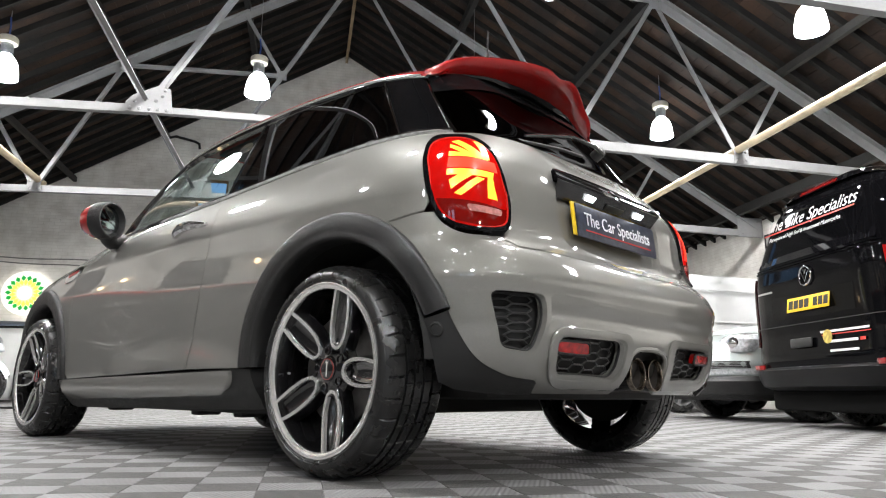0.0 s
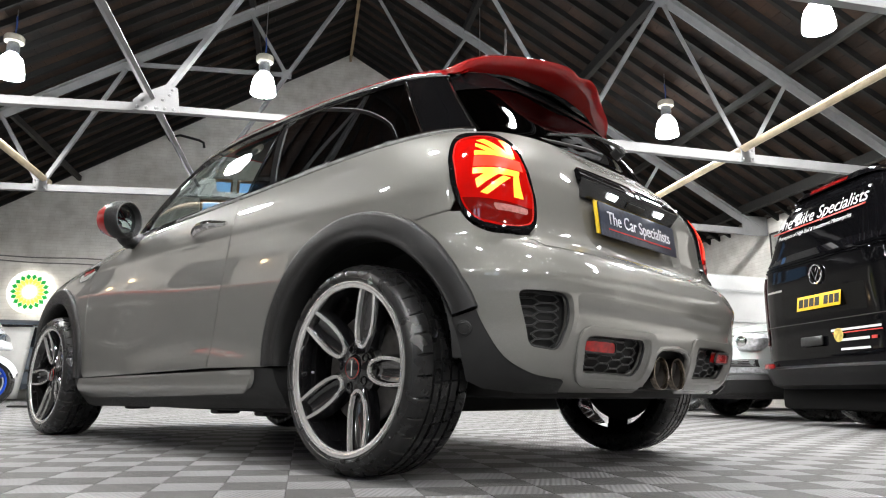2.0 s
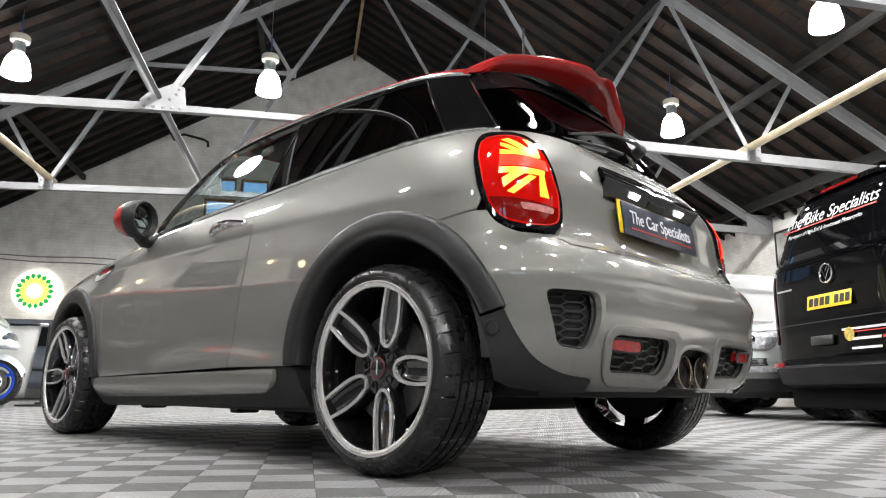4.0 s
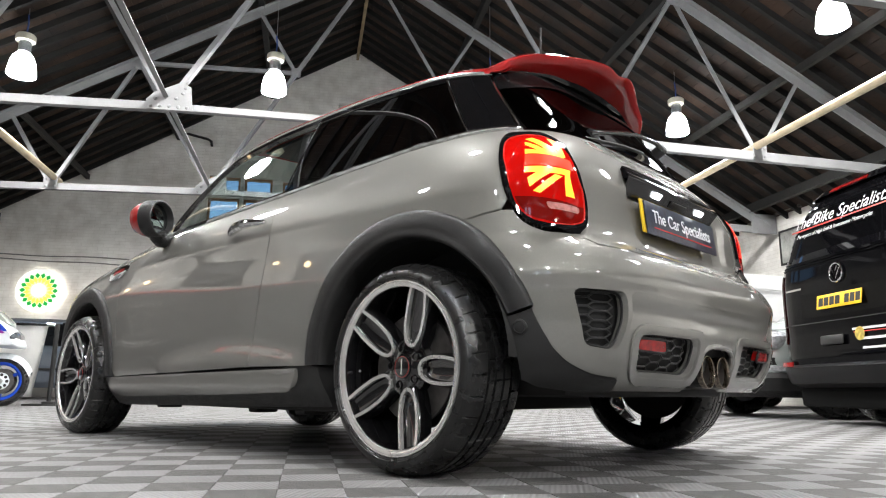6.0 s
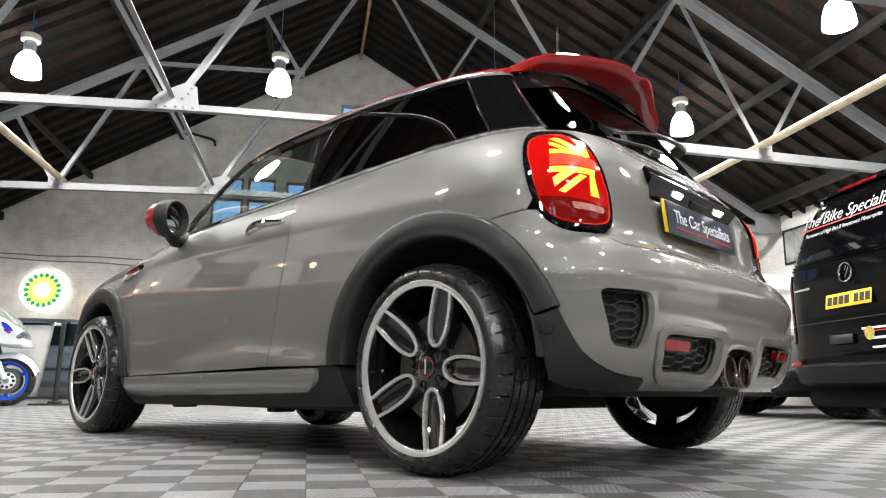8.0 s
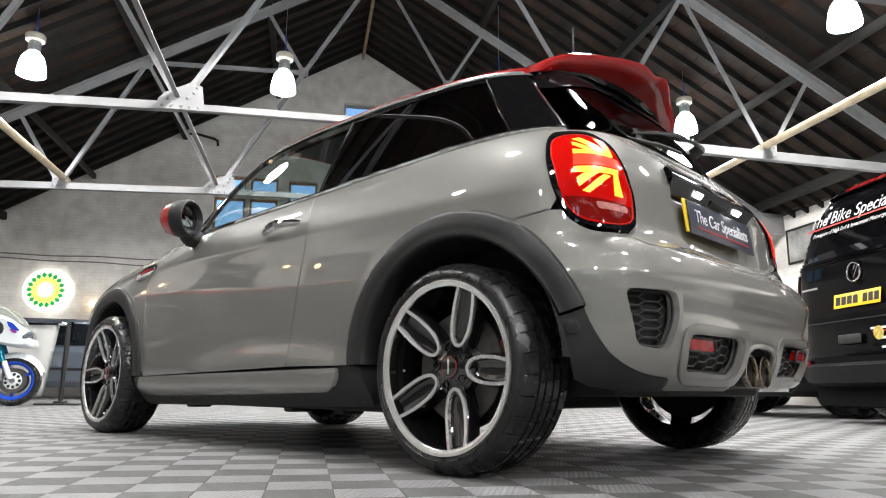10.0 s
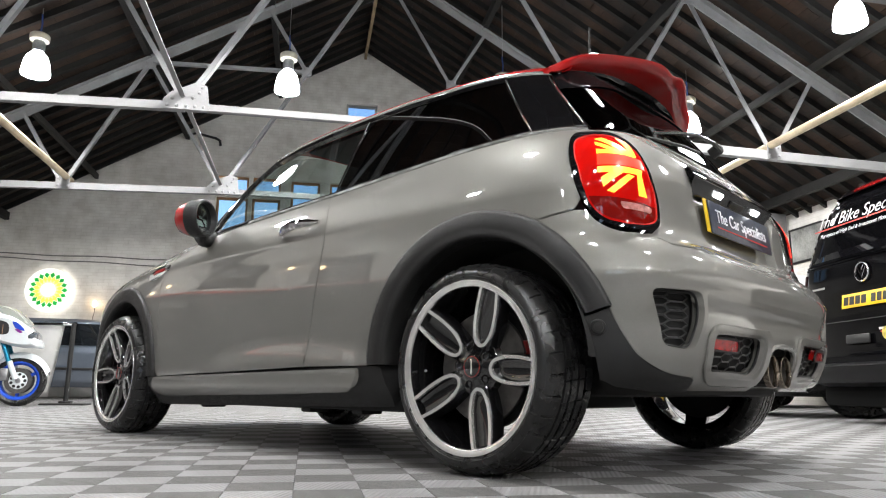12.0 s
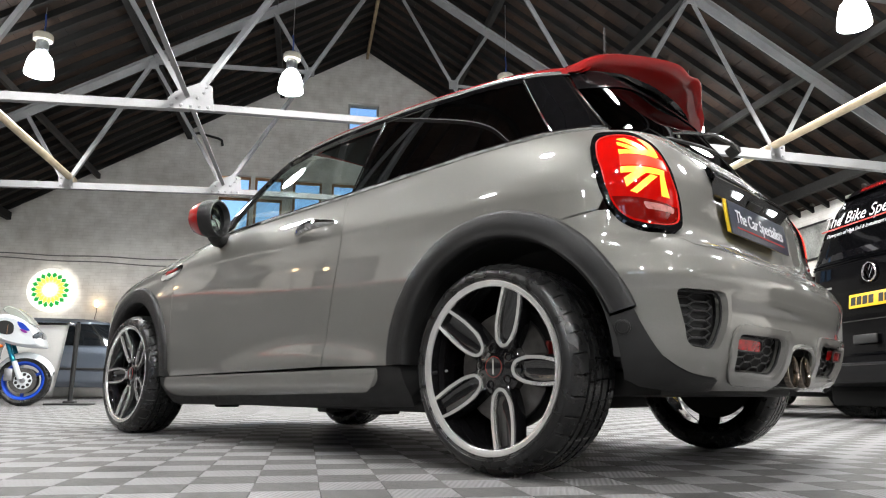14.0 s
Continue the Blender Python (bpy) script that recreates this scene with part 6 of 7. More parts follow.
van_rect("red_line", -0.63, -0.11, 0.690, 0.698, RED_TAPE, 0.008, 0.003)
van_rect("flag_mark", -0.575, -0.52, 0.632, 0.654, RED_TAPE, 0.008, 0.003)
bm = lathe(bmesh.new(), [(0.052, 0.0), (0.05, -0.004), (0.002, -0.005)], 24, "x")
ob = part("crest", bm, mat("gold crest", (0.5, 0.38, 0.08), 0.4, vary=0.6, scale=40), van, "round gold and green crest")
ob.matrix_basis = pose(van_x(0.68) - 0.012, -0.18, 0.68)

# silver-green estate with its nose towards the hall's middle
SILVER = flake_paint("silver green paint", (0.33, 0.37, 0.36), 0.4, 0.5)
CLEAR_LENS = mat("clear headlamp lens", (0.5, 0.52, 0.54), 0.08, 0.3, vary=0.5, scale=30, coat=1.0)
suv = thing("estate_car", HALL @ pose(8.35, 6.95, 0, 0, 0, 180), "silver-green large estate car with clear headlamps", "car")
lv2 = [(0.24, 0.84, 0.1, 4.20, 5), (0.32, 0.92, 0.0, 4.36, 5), (0.55, 0.935, -0.02, 4.42, 5), (0.72, 0.93, 0.0, 4.38, 5), (0.84, 0.92, 0.02, 4.25, 5), (0.93, 0.90, 0.05, 4.0, 5), (1.0, 0.88, 0.07, 3.5, 5), (1.05, 0.86, 0.08, 3.15, 6), (1.4, 0.72, 0.25, 2.6, 6), (1.58, 0.66, 0.4, 2.2, 6), (1.66, 0.5, 0.6, 1.9, 5)]
part("body", shell_mesh(smooth_levels(lv2)), SILVER, suv, sharp=0)
part("lower_bumper", shell_mesh(smooth_levels([(0.20, 0.80, 3.3, 4.30, 5), (0.26, 0.90, 3.3, 4.40, 5), (0.38, 0.945, 3.3, 4.445, 5), (0.43, 0.93, 3.3, 4.40, 5)], 3)), BLACK_PLASTIC, suv)
for s in (1, -1):
    bm = shell_mesh([(0.66, 0.17, -0.26, 0.085, 3.2), (0.70, 0.20, -0.30, 0.095, 3.2), (0.78, 0.21, -0.32, 0.07, 3.2), (0.82, 0.18, -0.32, 0.02, 3.0), (0.84, 0.12, -0.3, -0.05, 3)])
    hl = part("headlamp", bm, CLEAR_LENS, suv, "clear glass headlamp")
    hl.matrix_basis = pose(4.20, s * 0.66, 0, 0, 0, s * 18)
    bm = lathe(bmesh.new(), [(0.06, 0.0), (0.055, 0.02), (0.03, 0.035), (0.004, 0.038)], 20, "x", at=(0.07, 0.04, 0.745))
    part("projector", bm, CHROME, hl)
bm = bmesh.new()
for i in range(5):
    box(bm, 4.40, 4.455, -0.42, 0.42, 0.61 + 0.045 * i, 0.628 + 0.045 * i)
part("grille", bm, BLACK_PLASTIC, suv)


def nose_strip(name, y1, z0, z1, material, off=0.006, label="", k=40):
    """A piece that follows the curve of the estate's nose."""
    bm, rows = bmesh.new(), []
    for i in range(k + 1):
        row = []
        for d, z in ((0, z0), (0, z1), (-0.03, z1), (-0.03, z0)):
            w, xr, xf, n = (float(np.interp(z, [l[0] for l in lv2], [l[c] for l in lv2])) for c in (1, 2, 3, 4))
            y = y1 * (2 * i / k - 1)
            a = (xf - xr) / 2
            row.append(bm.verts.new((xr + a + a * (1 - min(abs(y) / w, 0.999) ** n) ** (1 / n) + off + d, y, z)))
        rows.append(row)
    for p, q in zip(rows, rows[1:]):
        for c in range(4):
            bm.faces.new((p[c], p[(c + 1) % 4], q[(c + 1) % 4], q[c]))
    bm.faces.new(rows[0]), bm.faces.new(rows[-1][::-1])
    return part(name, bm, material, suv, label)


nose_strip("bumper_insert", 0.86, 0.445, 0.495, CLEAR_LENS, 0.012, "bright silver insert")
nose_strip("lower_grille", 0.80, 0.505, 0.575, BLACK_PLASTIC, 0.004)
for i in range(4):
    nose_strip("grille_slat", 0.79, 0.512 + 0.016 * i, 0.517 + 0.016 * i, STEEL_GREY, 0.010)
nose_strip("bonnet_gap", 0.84, 0.842, 0.850, BLACK_MATT, 0.002)
for x in (0.85, 3.50):
    for s in (1, -1):
        plain_wheel(suv, x, s * 0.92, 0.36, 0.24, s, STEEL_GREY)

# white van beyond it
WHITE_PAINT = mat("white vehicle paint", (0.62, 0.63, 0.64), 0.3, vary=0.06, scale=2, coat=0.6)
wv = thing("van", HALL @ pose(4.3, 10.2, 0, 0, 0, 8), "white panel van parked by the side wall", "van")
part("body", shell_mesh(smooth_levels([(0.28, 0.88, 0.05, 4.5, 7), (0.5, 0.95, 0.0, 4.6, 8), (1.1, 0.96, 0.02, 4.5, 8), (1.16, 0.945, 0.03, 4.4, 8), (1.9, 0.90, 0.06, 3.9, 8), (2.02, 0.84, 0.12, 3.7, 7), (2.06, 0.7, 0.25, 3.5, 6)], 4)), WHITE_PAINT, wv, sharp=0)
for z in (1.30, 1.78):
    part("side_rib", boxes((0.4, 3.4, -0.965, -0.94, z, z + 0.03), bevel=0.008), WHITE_PAINT, wv)
for x in (0.9, 3.7):
    for s in (1, -1):
        plain_wheel(wv, x, s * 0.92, 0.33, 0.2, s, STEEL_GREY)

# blue-grey car by the gable
GREY_BLUE = flake_paint("blue grey paint", (0.10, 0.12, 0.15), 0.4, 0.4)
gc = thing("parked_car", HALL @ pose(-6.42, 14.3, 0, 0, 0, 4), "blue-grey hatchback parked by the gable wall", "car")
lv3 = [(0.20, 0.78, 0.1, 3.95, 5), (0.30, 0.86, 0.0, 4.1, 5), (0.55, 0.88, -0.02, 4.15, 5), (0.80, 0.87, 0.0, 3.9, 5), (0.90, 0.84, 0.05, 3.4, 6), (0.93, 0.80, 0.1, 3.2, 7)]
part("body", shell_mesh(smooth_levels(lv3)), GREY_BLUE, gc, sharp=0)
part("cabin_glass", shell_mesh(smooth_levels([(0.92, 0.79, 0.15, 3.15, 7), (1.33, 0.63, 0.45, 2.4, 6)], 4)), mat("dark car glass", (0.008, 0.01, 0.012), 0.04, coat=1.0), gc)
part("roof", shell_mesh([(1.325, 0.645, 0.42, 2.43, 6), (1.36, 0.64, 0.42, 2.4, 6), (1.42, 0.52, 0.6, 2.2, 5)]), GREY_BLUE, gc)
for x0, x1 in ((3.22, 2.45), (1.85, 1.85), (0.28, 0.5)):
    for s in (1, -1):
        part("pillar", extrude(bmesh.new(), (x0, s * 0.795, 0.92), (x1, s * 0.645, 1.34), rect(0.05, 0.06)), BLACK_GLOSS, gc)
for s in (1, -1):
    part("door_mirror", blob(bmesh.new(), (2.75, s * 0.93, 0.98), (0.07, 0.09, 0.06), 16, 10), SILVER, gc)
    part("side_strip", boxes((0.8, 3.0, s * 0.885 - 0.01, s * 0.885 + 0.01, 0.5, 0.54), bevel=0.004), BLACK_PLASTIC, gc)
    for x in (0.75, 3.3):
        plain_wheel(gc, x, s * 0.86, 0.30, 0.19, s, STEEL_GREY)

# ---- motorcycle: nose towards the hall's right ----
BIKE_WHITE = mat("white fairing", (0.62, 0.66, 0.68), 0.22, vary=0.08, scale=4, coat=0.8)
BIKE_BLUE = mat("blue fairing paint", (0.015, 0.05, 0.42), 0.2, coat=1.0)
WHEEL_BLUE = mat("blue anodised wheel", (0.01, 0.07, 0.55), 0.3, 0.3, coat=0.5)
BIKE_PURPLE = mat("purple stripe", (0.22, 0.03, 0.25), 0.25, coat=0.8)
FORK_BLUE = mat("teal fork tube", (0.02, 0.25, 0.38), 0.25, 0.7)
ORANGE = mat("orange indicator", (0.7, 0.13, 0.01), 0.25, coat=0.8)
bike = thing("motorcycle", HALL @ pose(-3.64, 9.05, 0, 0, 0, 6), "white, blue and purple faired sports motorcycle with blue wheels", "motorcycle")


def bike_wheel(x, r, w):
    wh = new("wheel")
    wh.parent = bike
    wh.matrix_basis = pose(x, 0, r)
    part("tyre", lathe(bmesh.new(), [(r * 0.74, -w * 0.42), (r * 0.86, -w * 0.5), (r * 0.95, -w * 0.38), (r * 0.99, -w * 0.15), (r, 0), (r * 0.99, w * 0.15), (r * 0.95, w * 0.38), (r * 0.86, w * 0.5), (r * 0.74, w * 0.42)], 64, "y", cap=False), TYRE, wh)
    rim = part("rim", lathe(bmesh.new(), [(r * 0.64, -w * 0.3), (r * 0.70, -w * 0.44), (r * 0.76, -w * 0.45), (r * 0.78, -w * 0.36), (r * 0.70, 0), (r * 0.78, w * 0.36), (r * 0.76, w * 0.45), (r * 0.70, w * 0.44), (r * 0.64, w * 0.3), (r * 0.62, 0), (r * 0.64, -w * 0.3)], 64, "y", cap=False), WHEEL_BLUE, wh, "blue rim")
    for j in range(3):
        a = 2 * math.pi * j / 3 + 0.5
        part("spoke", extrude(bmesh.new(), (r * 0.12 * math.cos(a), 0, r * 0.12 * math.sin(a)), (r * 0.66 * math.cos(a), 0, r * 0.66 * math.sin(a)), rect(0.035, 0.045), up=(0, 1, 0)), WHEEL_BLUE, rim)
    part("hub", lathe(bmesh.new(), [(0.03, -0.07), (0.045, -0.05), (0.045, 0.05), (0.03, 0.07)], 20, "y"), STEEL_GREY, wh)
    for s in (1, -1):
        disc = part("brake_disc", lathe(bmesh.new(), [(r * 0.50, 0.058), (r * 0.50, 0.064), (r * 0.34, 0.064), (r * 0.34, 0.058)], 48, "y", cap=False), DISC, wh)
        if s < 0:
            disc.matrix_basis = pose(0, 0, 0, 0, 0, 180)
        part("disc_carrier", lathe(bmesh.new(), [(r * 0.35, s * 0.05), (r * 0.33, s * 0.068), (r * 0.15, s * 0.07), (0.03, s * 0.075)], 32, "y", cap=False), BIKE_WHITE, wh)
        for j in range(9):
            a = 2 * math.pi * j / 9
            part("disc_hole", lathe(bmesh.new(), [(0.018, s * 0.067), (0.017, s * 0.072), (0.002, s * 0.073)], 12, "y", at=(r * 0.25 * math.cos(a), 0, r * 0.25 * math.sin(a))), BLACK_MATT, wh)
    return wh


bike_wheel(0.0, 0.285, 0.12)
bike_wheel(-1.37, 0.295, 0.17)
for s in (1, -1):
    part("fork_tube", tube(bmesh.new(), [(-0.02, s * 0.10, 0.30), (-0.10, s * 0.10, 0.50)], 0.030, 14), BIKE_WHITE, bike)
    part("fork_leg", tube(bmesh.new(), [(-0.10, s * 0.10, 0.48), (-0.27, s * 0.10, 0.92)], 0.026, 14), FORK_BLUE, bike)
    part("brake_caliper", boxes((-0.19, -0.10, s * 0.085 - 0.03, s * 0.085 + 0.03, 0.28, 0.42), bevel=0.015), STEEL_GREY, bike)
    part("indicator", blob(bmesh.new(), (-0.24, s * 0.26, 0.66), (0.05, 0.03, 0.025), 12, 8), ORANGE, bike)
    part("handlebar", tube(bmesh.new(), [(-0.30, s * 0.10, 0.95), (-0.34, s * 0.22, 0.97), (-0.42, s * 0.34, 0.94)], 0.016, 10), BLACK_RUBBER, bike)
# front mudguard
bm, rows = bmesh.new(), []
for i in range(19):
    a = radians(20 + 130 * i / 18)
    rows.append([bm.verts.new(((0.305 + 0.02 * (1 - abs(t))) * math.cos(a), 0.075 * t, 0.285 + (0.305 + 0.02 * (1 - abs(t))) * math.sin(a) - 0.05 * t * t)) for t in np.linspace(-1, 1, 9)])
for p, q in zip(rows, rows[1:]):
    for i in range(8):
        bm.faces.new((p[i], p[i + 1], q[i + 1], q[i]))
part("mudguard", bm, BIKE_WHITE, bike, "white front mudguard")


def fairing(name, outline, width, material, label="", bulge=0.03):
    """A closed shell from a side outline, rounded towards its edges, on both flanks."""
    bm = bmesh.new()
    cx, cz = np.mean(outline, 0)
    rings = []
    for t in np.linspace(-1, 1, 13):
        k = (1 - abs(t) ** 4.0) ** 0.5 * 0.2 + 0.8 if abs(t) < 1 else 0.77
        rings.append([bm.verts.new((cx + (x - cx) * k, width * t, cz + (z - cz) * k)) for x, z in outline])
    n = len(outline)
    for p, q in zip(rings, rings[1:]):
        for i in range(n):
            bm.faces.new((p[i], p[(i + 1) % n], q[(i + 1) % n], q[i]))
    bm.faces.new(rings[0][::-1]), bm.faces.new(rings[-1])
    return part(name, bm, material, bike, label)


fairing("nose_fairing", spline([(0.185, 0.665), (0.165, 0.74), (0.12, 0.83), (0.02, 0.93), (-0.12, 1.01), (-0.26, 1.03), (-0.38, 0.96), (-0.38, 0.82), (-0.25, 0.72), (-0.06, 0.665), (0.10, 0.648)], 5), 0.24, BIKE_WHITE, "white nose fairing")
fairing("windscreen", spline([(0.06, 0.93), (-0.08, 1.07), (-0.22, 1.13), (-0.28, 1.08), (-0.16, 1.0), (0.0, 0.92)], 5), 0.17, mat("smoked screen", (0.35, 0.37, 0.33), 0.08, coat=1.0), "smoked windscreen")
fairing("side_fairing", spline([(-0.26, 0.86), (-0.30, 0.62), (-0.36, 0.40), (-0.70, 0.25), (-1.02, 0.30), (-0.98, 0.50), (-0.72, 0.74), (-0.48, 0.92)], 5), 0.25, BIKE_WHITE, "white side fairing")
fairing("belly_panel", spline([(-0.36, 0.50), (-0.40, 0.36), (-0.72, 0.22), (-1.04, 0.27), (-1.0, 0.44), (-0.66, 0.50)], 5), 0.257, BIKE_BLUE, "blue lower fairing")
fairing("purple_stripe", spline([(-0.33, 0.56), (-0.36, 0.50), (-0.66, 0.50), (-0.94, 0.56), (-0.66, 0.57)], 4), 0.258, BIKE_PURPLE, "purple stripe")
fairing("blue_flash", spline([(0.07, 0.83), (-0.02, 0.93), (-0.10, 0.95), (-0.04, 0.85)], 4), 0.245, BIKE_BLUE, "blue flash")
fairing("cockpit_opening", spline([(-0.09, 0.80), (-0.10, 0.92), (-0.20, 0.97), (-0.33, 0.93), (-0.30, 0.82), (-0.18, 0.77)], 4), 0.244, BLACK_MATT, "dark opening behind the fairing")
fairing("purple_flash", spline([(0.04, 0.82), (-0.02, 0.86), (-0.06, 0.855), (0.0, 0.81)], 4), 0.247, BIKE_PURPLE, "purple flash")
part("headlamp", blob(bmesh.new(), (0.105, 0, 0.775), (0.055, 0.252, 0.075), 24, 12, 0.7), mat("dark headlamp glass", (0.06, 0.07, 0.08), 0.05, coat=1.0), bike, "wide dark headlamp")
fairing("fuel_tank", spline([(-0.42, 0.86), (-0.46, 1.0), (-0.64, 1.06), (-0.92, 0.98), (-1.0, 0.84), (-0.7, 0.78)], 5), 0.19, BIKE_WHITE, "white fuel tank")
fairing("seat", spline([(-0.94, 0.84), (-1.0, 0.93), (-1.3, 0.98), (-1.66, 1.08), (-1.72, 1.0), (-1.36, 0.86)], 5), 0.15, BLACK_RUBBER, "black seat")
fairing("tail_fairing", spline([(-1.06, 0.80), (-1.1, 0.90), (-1.4, 0.96), (-1.78, 1.06), (-1.84, 0.98), (-1.4, 0.80)], 5), 0.16, BIKE_BLUE, "blue tail fairing")
part("engine", boxes((-0.95, -0.42, -0.19, 0.19, 0.30, 0.68), bevel=0.04), STEEL_GREY, bike)
part("swingarm", boxes((-1.40, -0.85, -0.14, 0.14, 0.27, 0.34), bevel=0.02), STEEL_GREY, bike)
part("swing_tag", boxes((-0.17, -0.165, -0.262, -0.258, 0.80, 0.90)), mat("brown card tag", (0.3, 0.17, 0.09), 0.8), bike, "brown card tag")
part("side_stand", tube(bmesh.new(), [(-0.8, 0.12, 0.3), (-0.86, 0.28, 0.0)], 0.013, 8), BLACK_MATT, bike)

# ---- barrier stand with a hanging sheet ----
stand = thing("barrier_stand", HALL @ pose(-3.30, 9.62, 0), "black barrier post and rail holding a white sheet", "barrier")
part("post", tube(bmesh.new(), [(0, 0, 0.03), (0, 0, 1.0)], 0.028, 18), BLACK_PLASTIC, stand)
part("base", boxes((-0.25, 0.25, -0.17, 0.17, 0.0, 0.022), (-0.07, 0.07, -0.05, 0.05, 0.022, 0.05), bevel=0.006), BLACK_RUBBER, stand)
part("rail", tube(bmesh.new(), [(0.02, 0, 0.985), (-1.3, 0, 0.985)], 0.016, 12), BLACK_GLOSS, stand)
part("rail_end", tube(bmesh.new(), [(-0.02, 0, 0.985), (-0.12, 0, 0.99)], 0.02, 12), CHROME, stand)
part("far_post", tube(bmesh.new(), [(-1.3, 0, 0.0), (-1.3, 0, 1.0)], 0.028, 18), BLACK_PLASTIC, stand)
bm, rows = bmesh.new(), []
for i in range(25):
    xx = -0.10 - 1.15 * i / 24
    rows.append([bm.verts.new((xx - 0.10 * (1 - t) * (1 - i / 24), -0.02 + 0.012 * math.sin(i * 0.9 + 2 * t), 0.10 + 0.87 * t)) for t in np.linspace(0, 1, 12)])
for p, q in zip(rows, rows[1:]):
    for i in range(11):
        bm.faces.new((p[i], p[i + 1], q[i + 1], q[i]))
bmesh.ops.solidify(bm, geom=bm.faces[:], thickness=0.003)
tagged(part("hanging_sheet", bm, mat("white vinyl sheet", (0.8, 0.8, 0.78), 0.5, vary=0.08, scale=5), place=HALL @ pose(-3.30, 9.62, 0), sharp=0), "white vinyl sheet hanging from the barrier rail", "banner")

# ---- on the gable wall ----
SIGN_WHITE, SIGN_YELLOW, SIGN_GREEN = glow("lit white sign face", (1.0, 0.98, 0.93), 0.28), glow("lit yellow petals", (1.0, 0.85, 0.10), 0.42), glow("lit green petals", (0.005, 0.34, 0.05), 0.36)
sign = thing("round_sign", HALL @ pose(-6.00, GABLE - 0.10, 2.26) @ Matrix.Scale(1.10, 4), "round backlit white sign with green and yellow petals", "sign")
part("sign_face", lathe(bmesh.new(), [(0.425, 0.02), (0.435, 0.01), (0.435, -0.02), (0.42, -0.035), (0.002, -0.04)], 64, "y"), SIGN_WHITE, sign)


def petals(name, n, r0, r1, w, y, phase, material):
    bm = bmesh.new()
    for i in range(n):
        a = 2 * math.pi * (i + phase) / n
        e, t = (math.cos(a), math.sin(a)), (-math.sin(a), math.cos(a))
        rm = r0 + (r1 - r0) * 0.55
        vs = [bm.verts.new((e[0] * r + t[0] * o, y, e[1] * r + t[1] * o)) for r, o in ((r0, 0), (rm, w), (r1, 0), (rm, -w))]
        vb = [bm.verts.new((v.co.x, y + 0.004, v.co.z)) for v in vs]
        bm.faces.new(vs[::-1]), bm.faces.new(vb)
        for k in range(4):
            bm.faces.new((vs[k], vs[(k + 1) % 4], vb[(k + 1) % 4], vb[k]))
    return part(name, bm, material, sign, smooth=False)


petals("green_petals", 18, 0.235, 0.355, 0.046, -0.046, 0, SIGN_GREEN)
petals("yellow_petals", 18, 0.13, 0.290, 0.040, -0.050, 0.5, SIGN_YELLOW)
petals("light_petals", 18, 0.06, 0.205, 0.03, -0.054, 0, glow("lit pale yellow petals", (1.0, 0.92, 0.35), 0.5))
part("sign_heart", lathe(bmesh.new(), [(0.14, -0.054), (0.13, -0.058), (0.002, -0.059)], 36, "y"), SIGN_WHITE, sign)
# unseen glowing ring, added to give the sign its halo on the wall
part("halo_tube", tube(bmesh.new(), [(0.41 * math.cos(a), 0.05, 0.41 * math.sin(a)) for a in np.linspace(0, 2 * math.pi, 49)], 0.02, 8), glow("halo glow behind the sign", (1.0, 0.97, 0.88), 2.0), sign, "unseen glowing ring added for the halo")
part("sign_mount", lathe(bmesh.new(), [(0.2, 0.10), (0.2, 0.02)], 24, "y"), STEEL_GREY, sign)
wl = thing("wall_lamp", HALL @ pose(-5.05, GABLE - 0.09, 1.99), "small lit bulb on a wire at the wall", "lamp")
part("bulb", blob(bmesh.new(), (0, 0, 0), (0.05, 0.05, 0.075), 18, 12), glow("warm bulb", (1.0, 0.72, 0.4), 5), wl)
part("wire", tube(bmesh.new(), [(0, 0.03, -0.07), (0.0, 0.05, -0.16), (-0.03, 0.06, -0.3), (-0.02, 0.07, -0.6)], 0.006, 6), BLACK_RUBBER, wl)
warm = bpy.data.lights.new("bulb_light", "POINT")
warm.energy, warm.color, warm.shadow_soft_size = 0.5, (1.0, 0.7, 0.4), 0.05
new("bulb_light", warm).matrix_basis = HALL @ pose(-5.05, GABLE - 0.22, 1.99)
CABLE = mat("grey cable", (0.16, 0.155, 0.15), 0.6)
for z in (2.96, 3.05):
    pts = [(-7.5 + 0.25 * i, GABLE - 0.014, z + 0.012 * math.sin(i * 0.8) - 0.004 * i * (z < 3)) for i in range(46)]
    tagged(part("wall_cable", tube(bmesh.new(), pts, 0.014, 6), CABLE, place=HALL), "grey cable run along the gable wall", "cable", "wall cables")
bracket = tube(bmesh.new(), [(-3.35, GABLE - 0.02, 6.07), (-3.2, GABLE - 0.16, 6.06), (-2.75, GABLE - 0.2, 5.95), (-2.66, GABLE - 0.2, 5.90), (-2.64, GABLE - 0.2, 5.78)], 0.03, 8)
tagged(part("wall_bracket", bracket, BLACK_MATT, place=HALL), "bent dark pipe bracket on the gable wall", "pipe")
tagged(part("wall_box", boxes((-4.05, -3.93, GABLE - 0.08, GABLE, 2.16, 2.28), bevel=0.008), BLACK_PLASTIC, place=HALL), "small black box on the wall", "switch box")
tagged(part("baseboard", boxes((WALL_L, -4.6, GABLE - 0.04, GABLE, 0, 1.42), bevel=0.006), mat("white wall panel", (0.6, 0.6, 0.59), 0.45, vary=0.08, scale=2), place=HALL), "white panel along the foot of the gable wall", "wall panel", kind="structure")

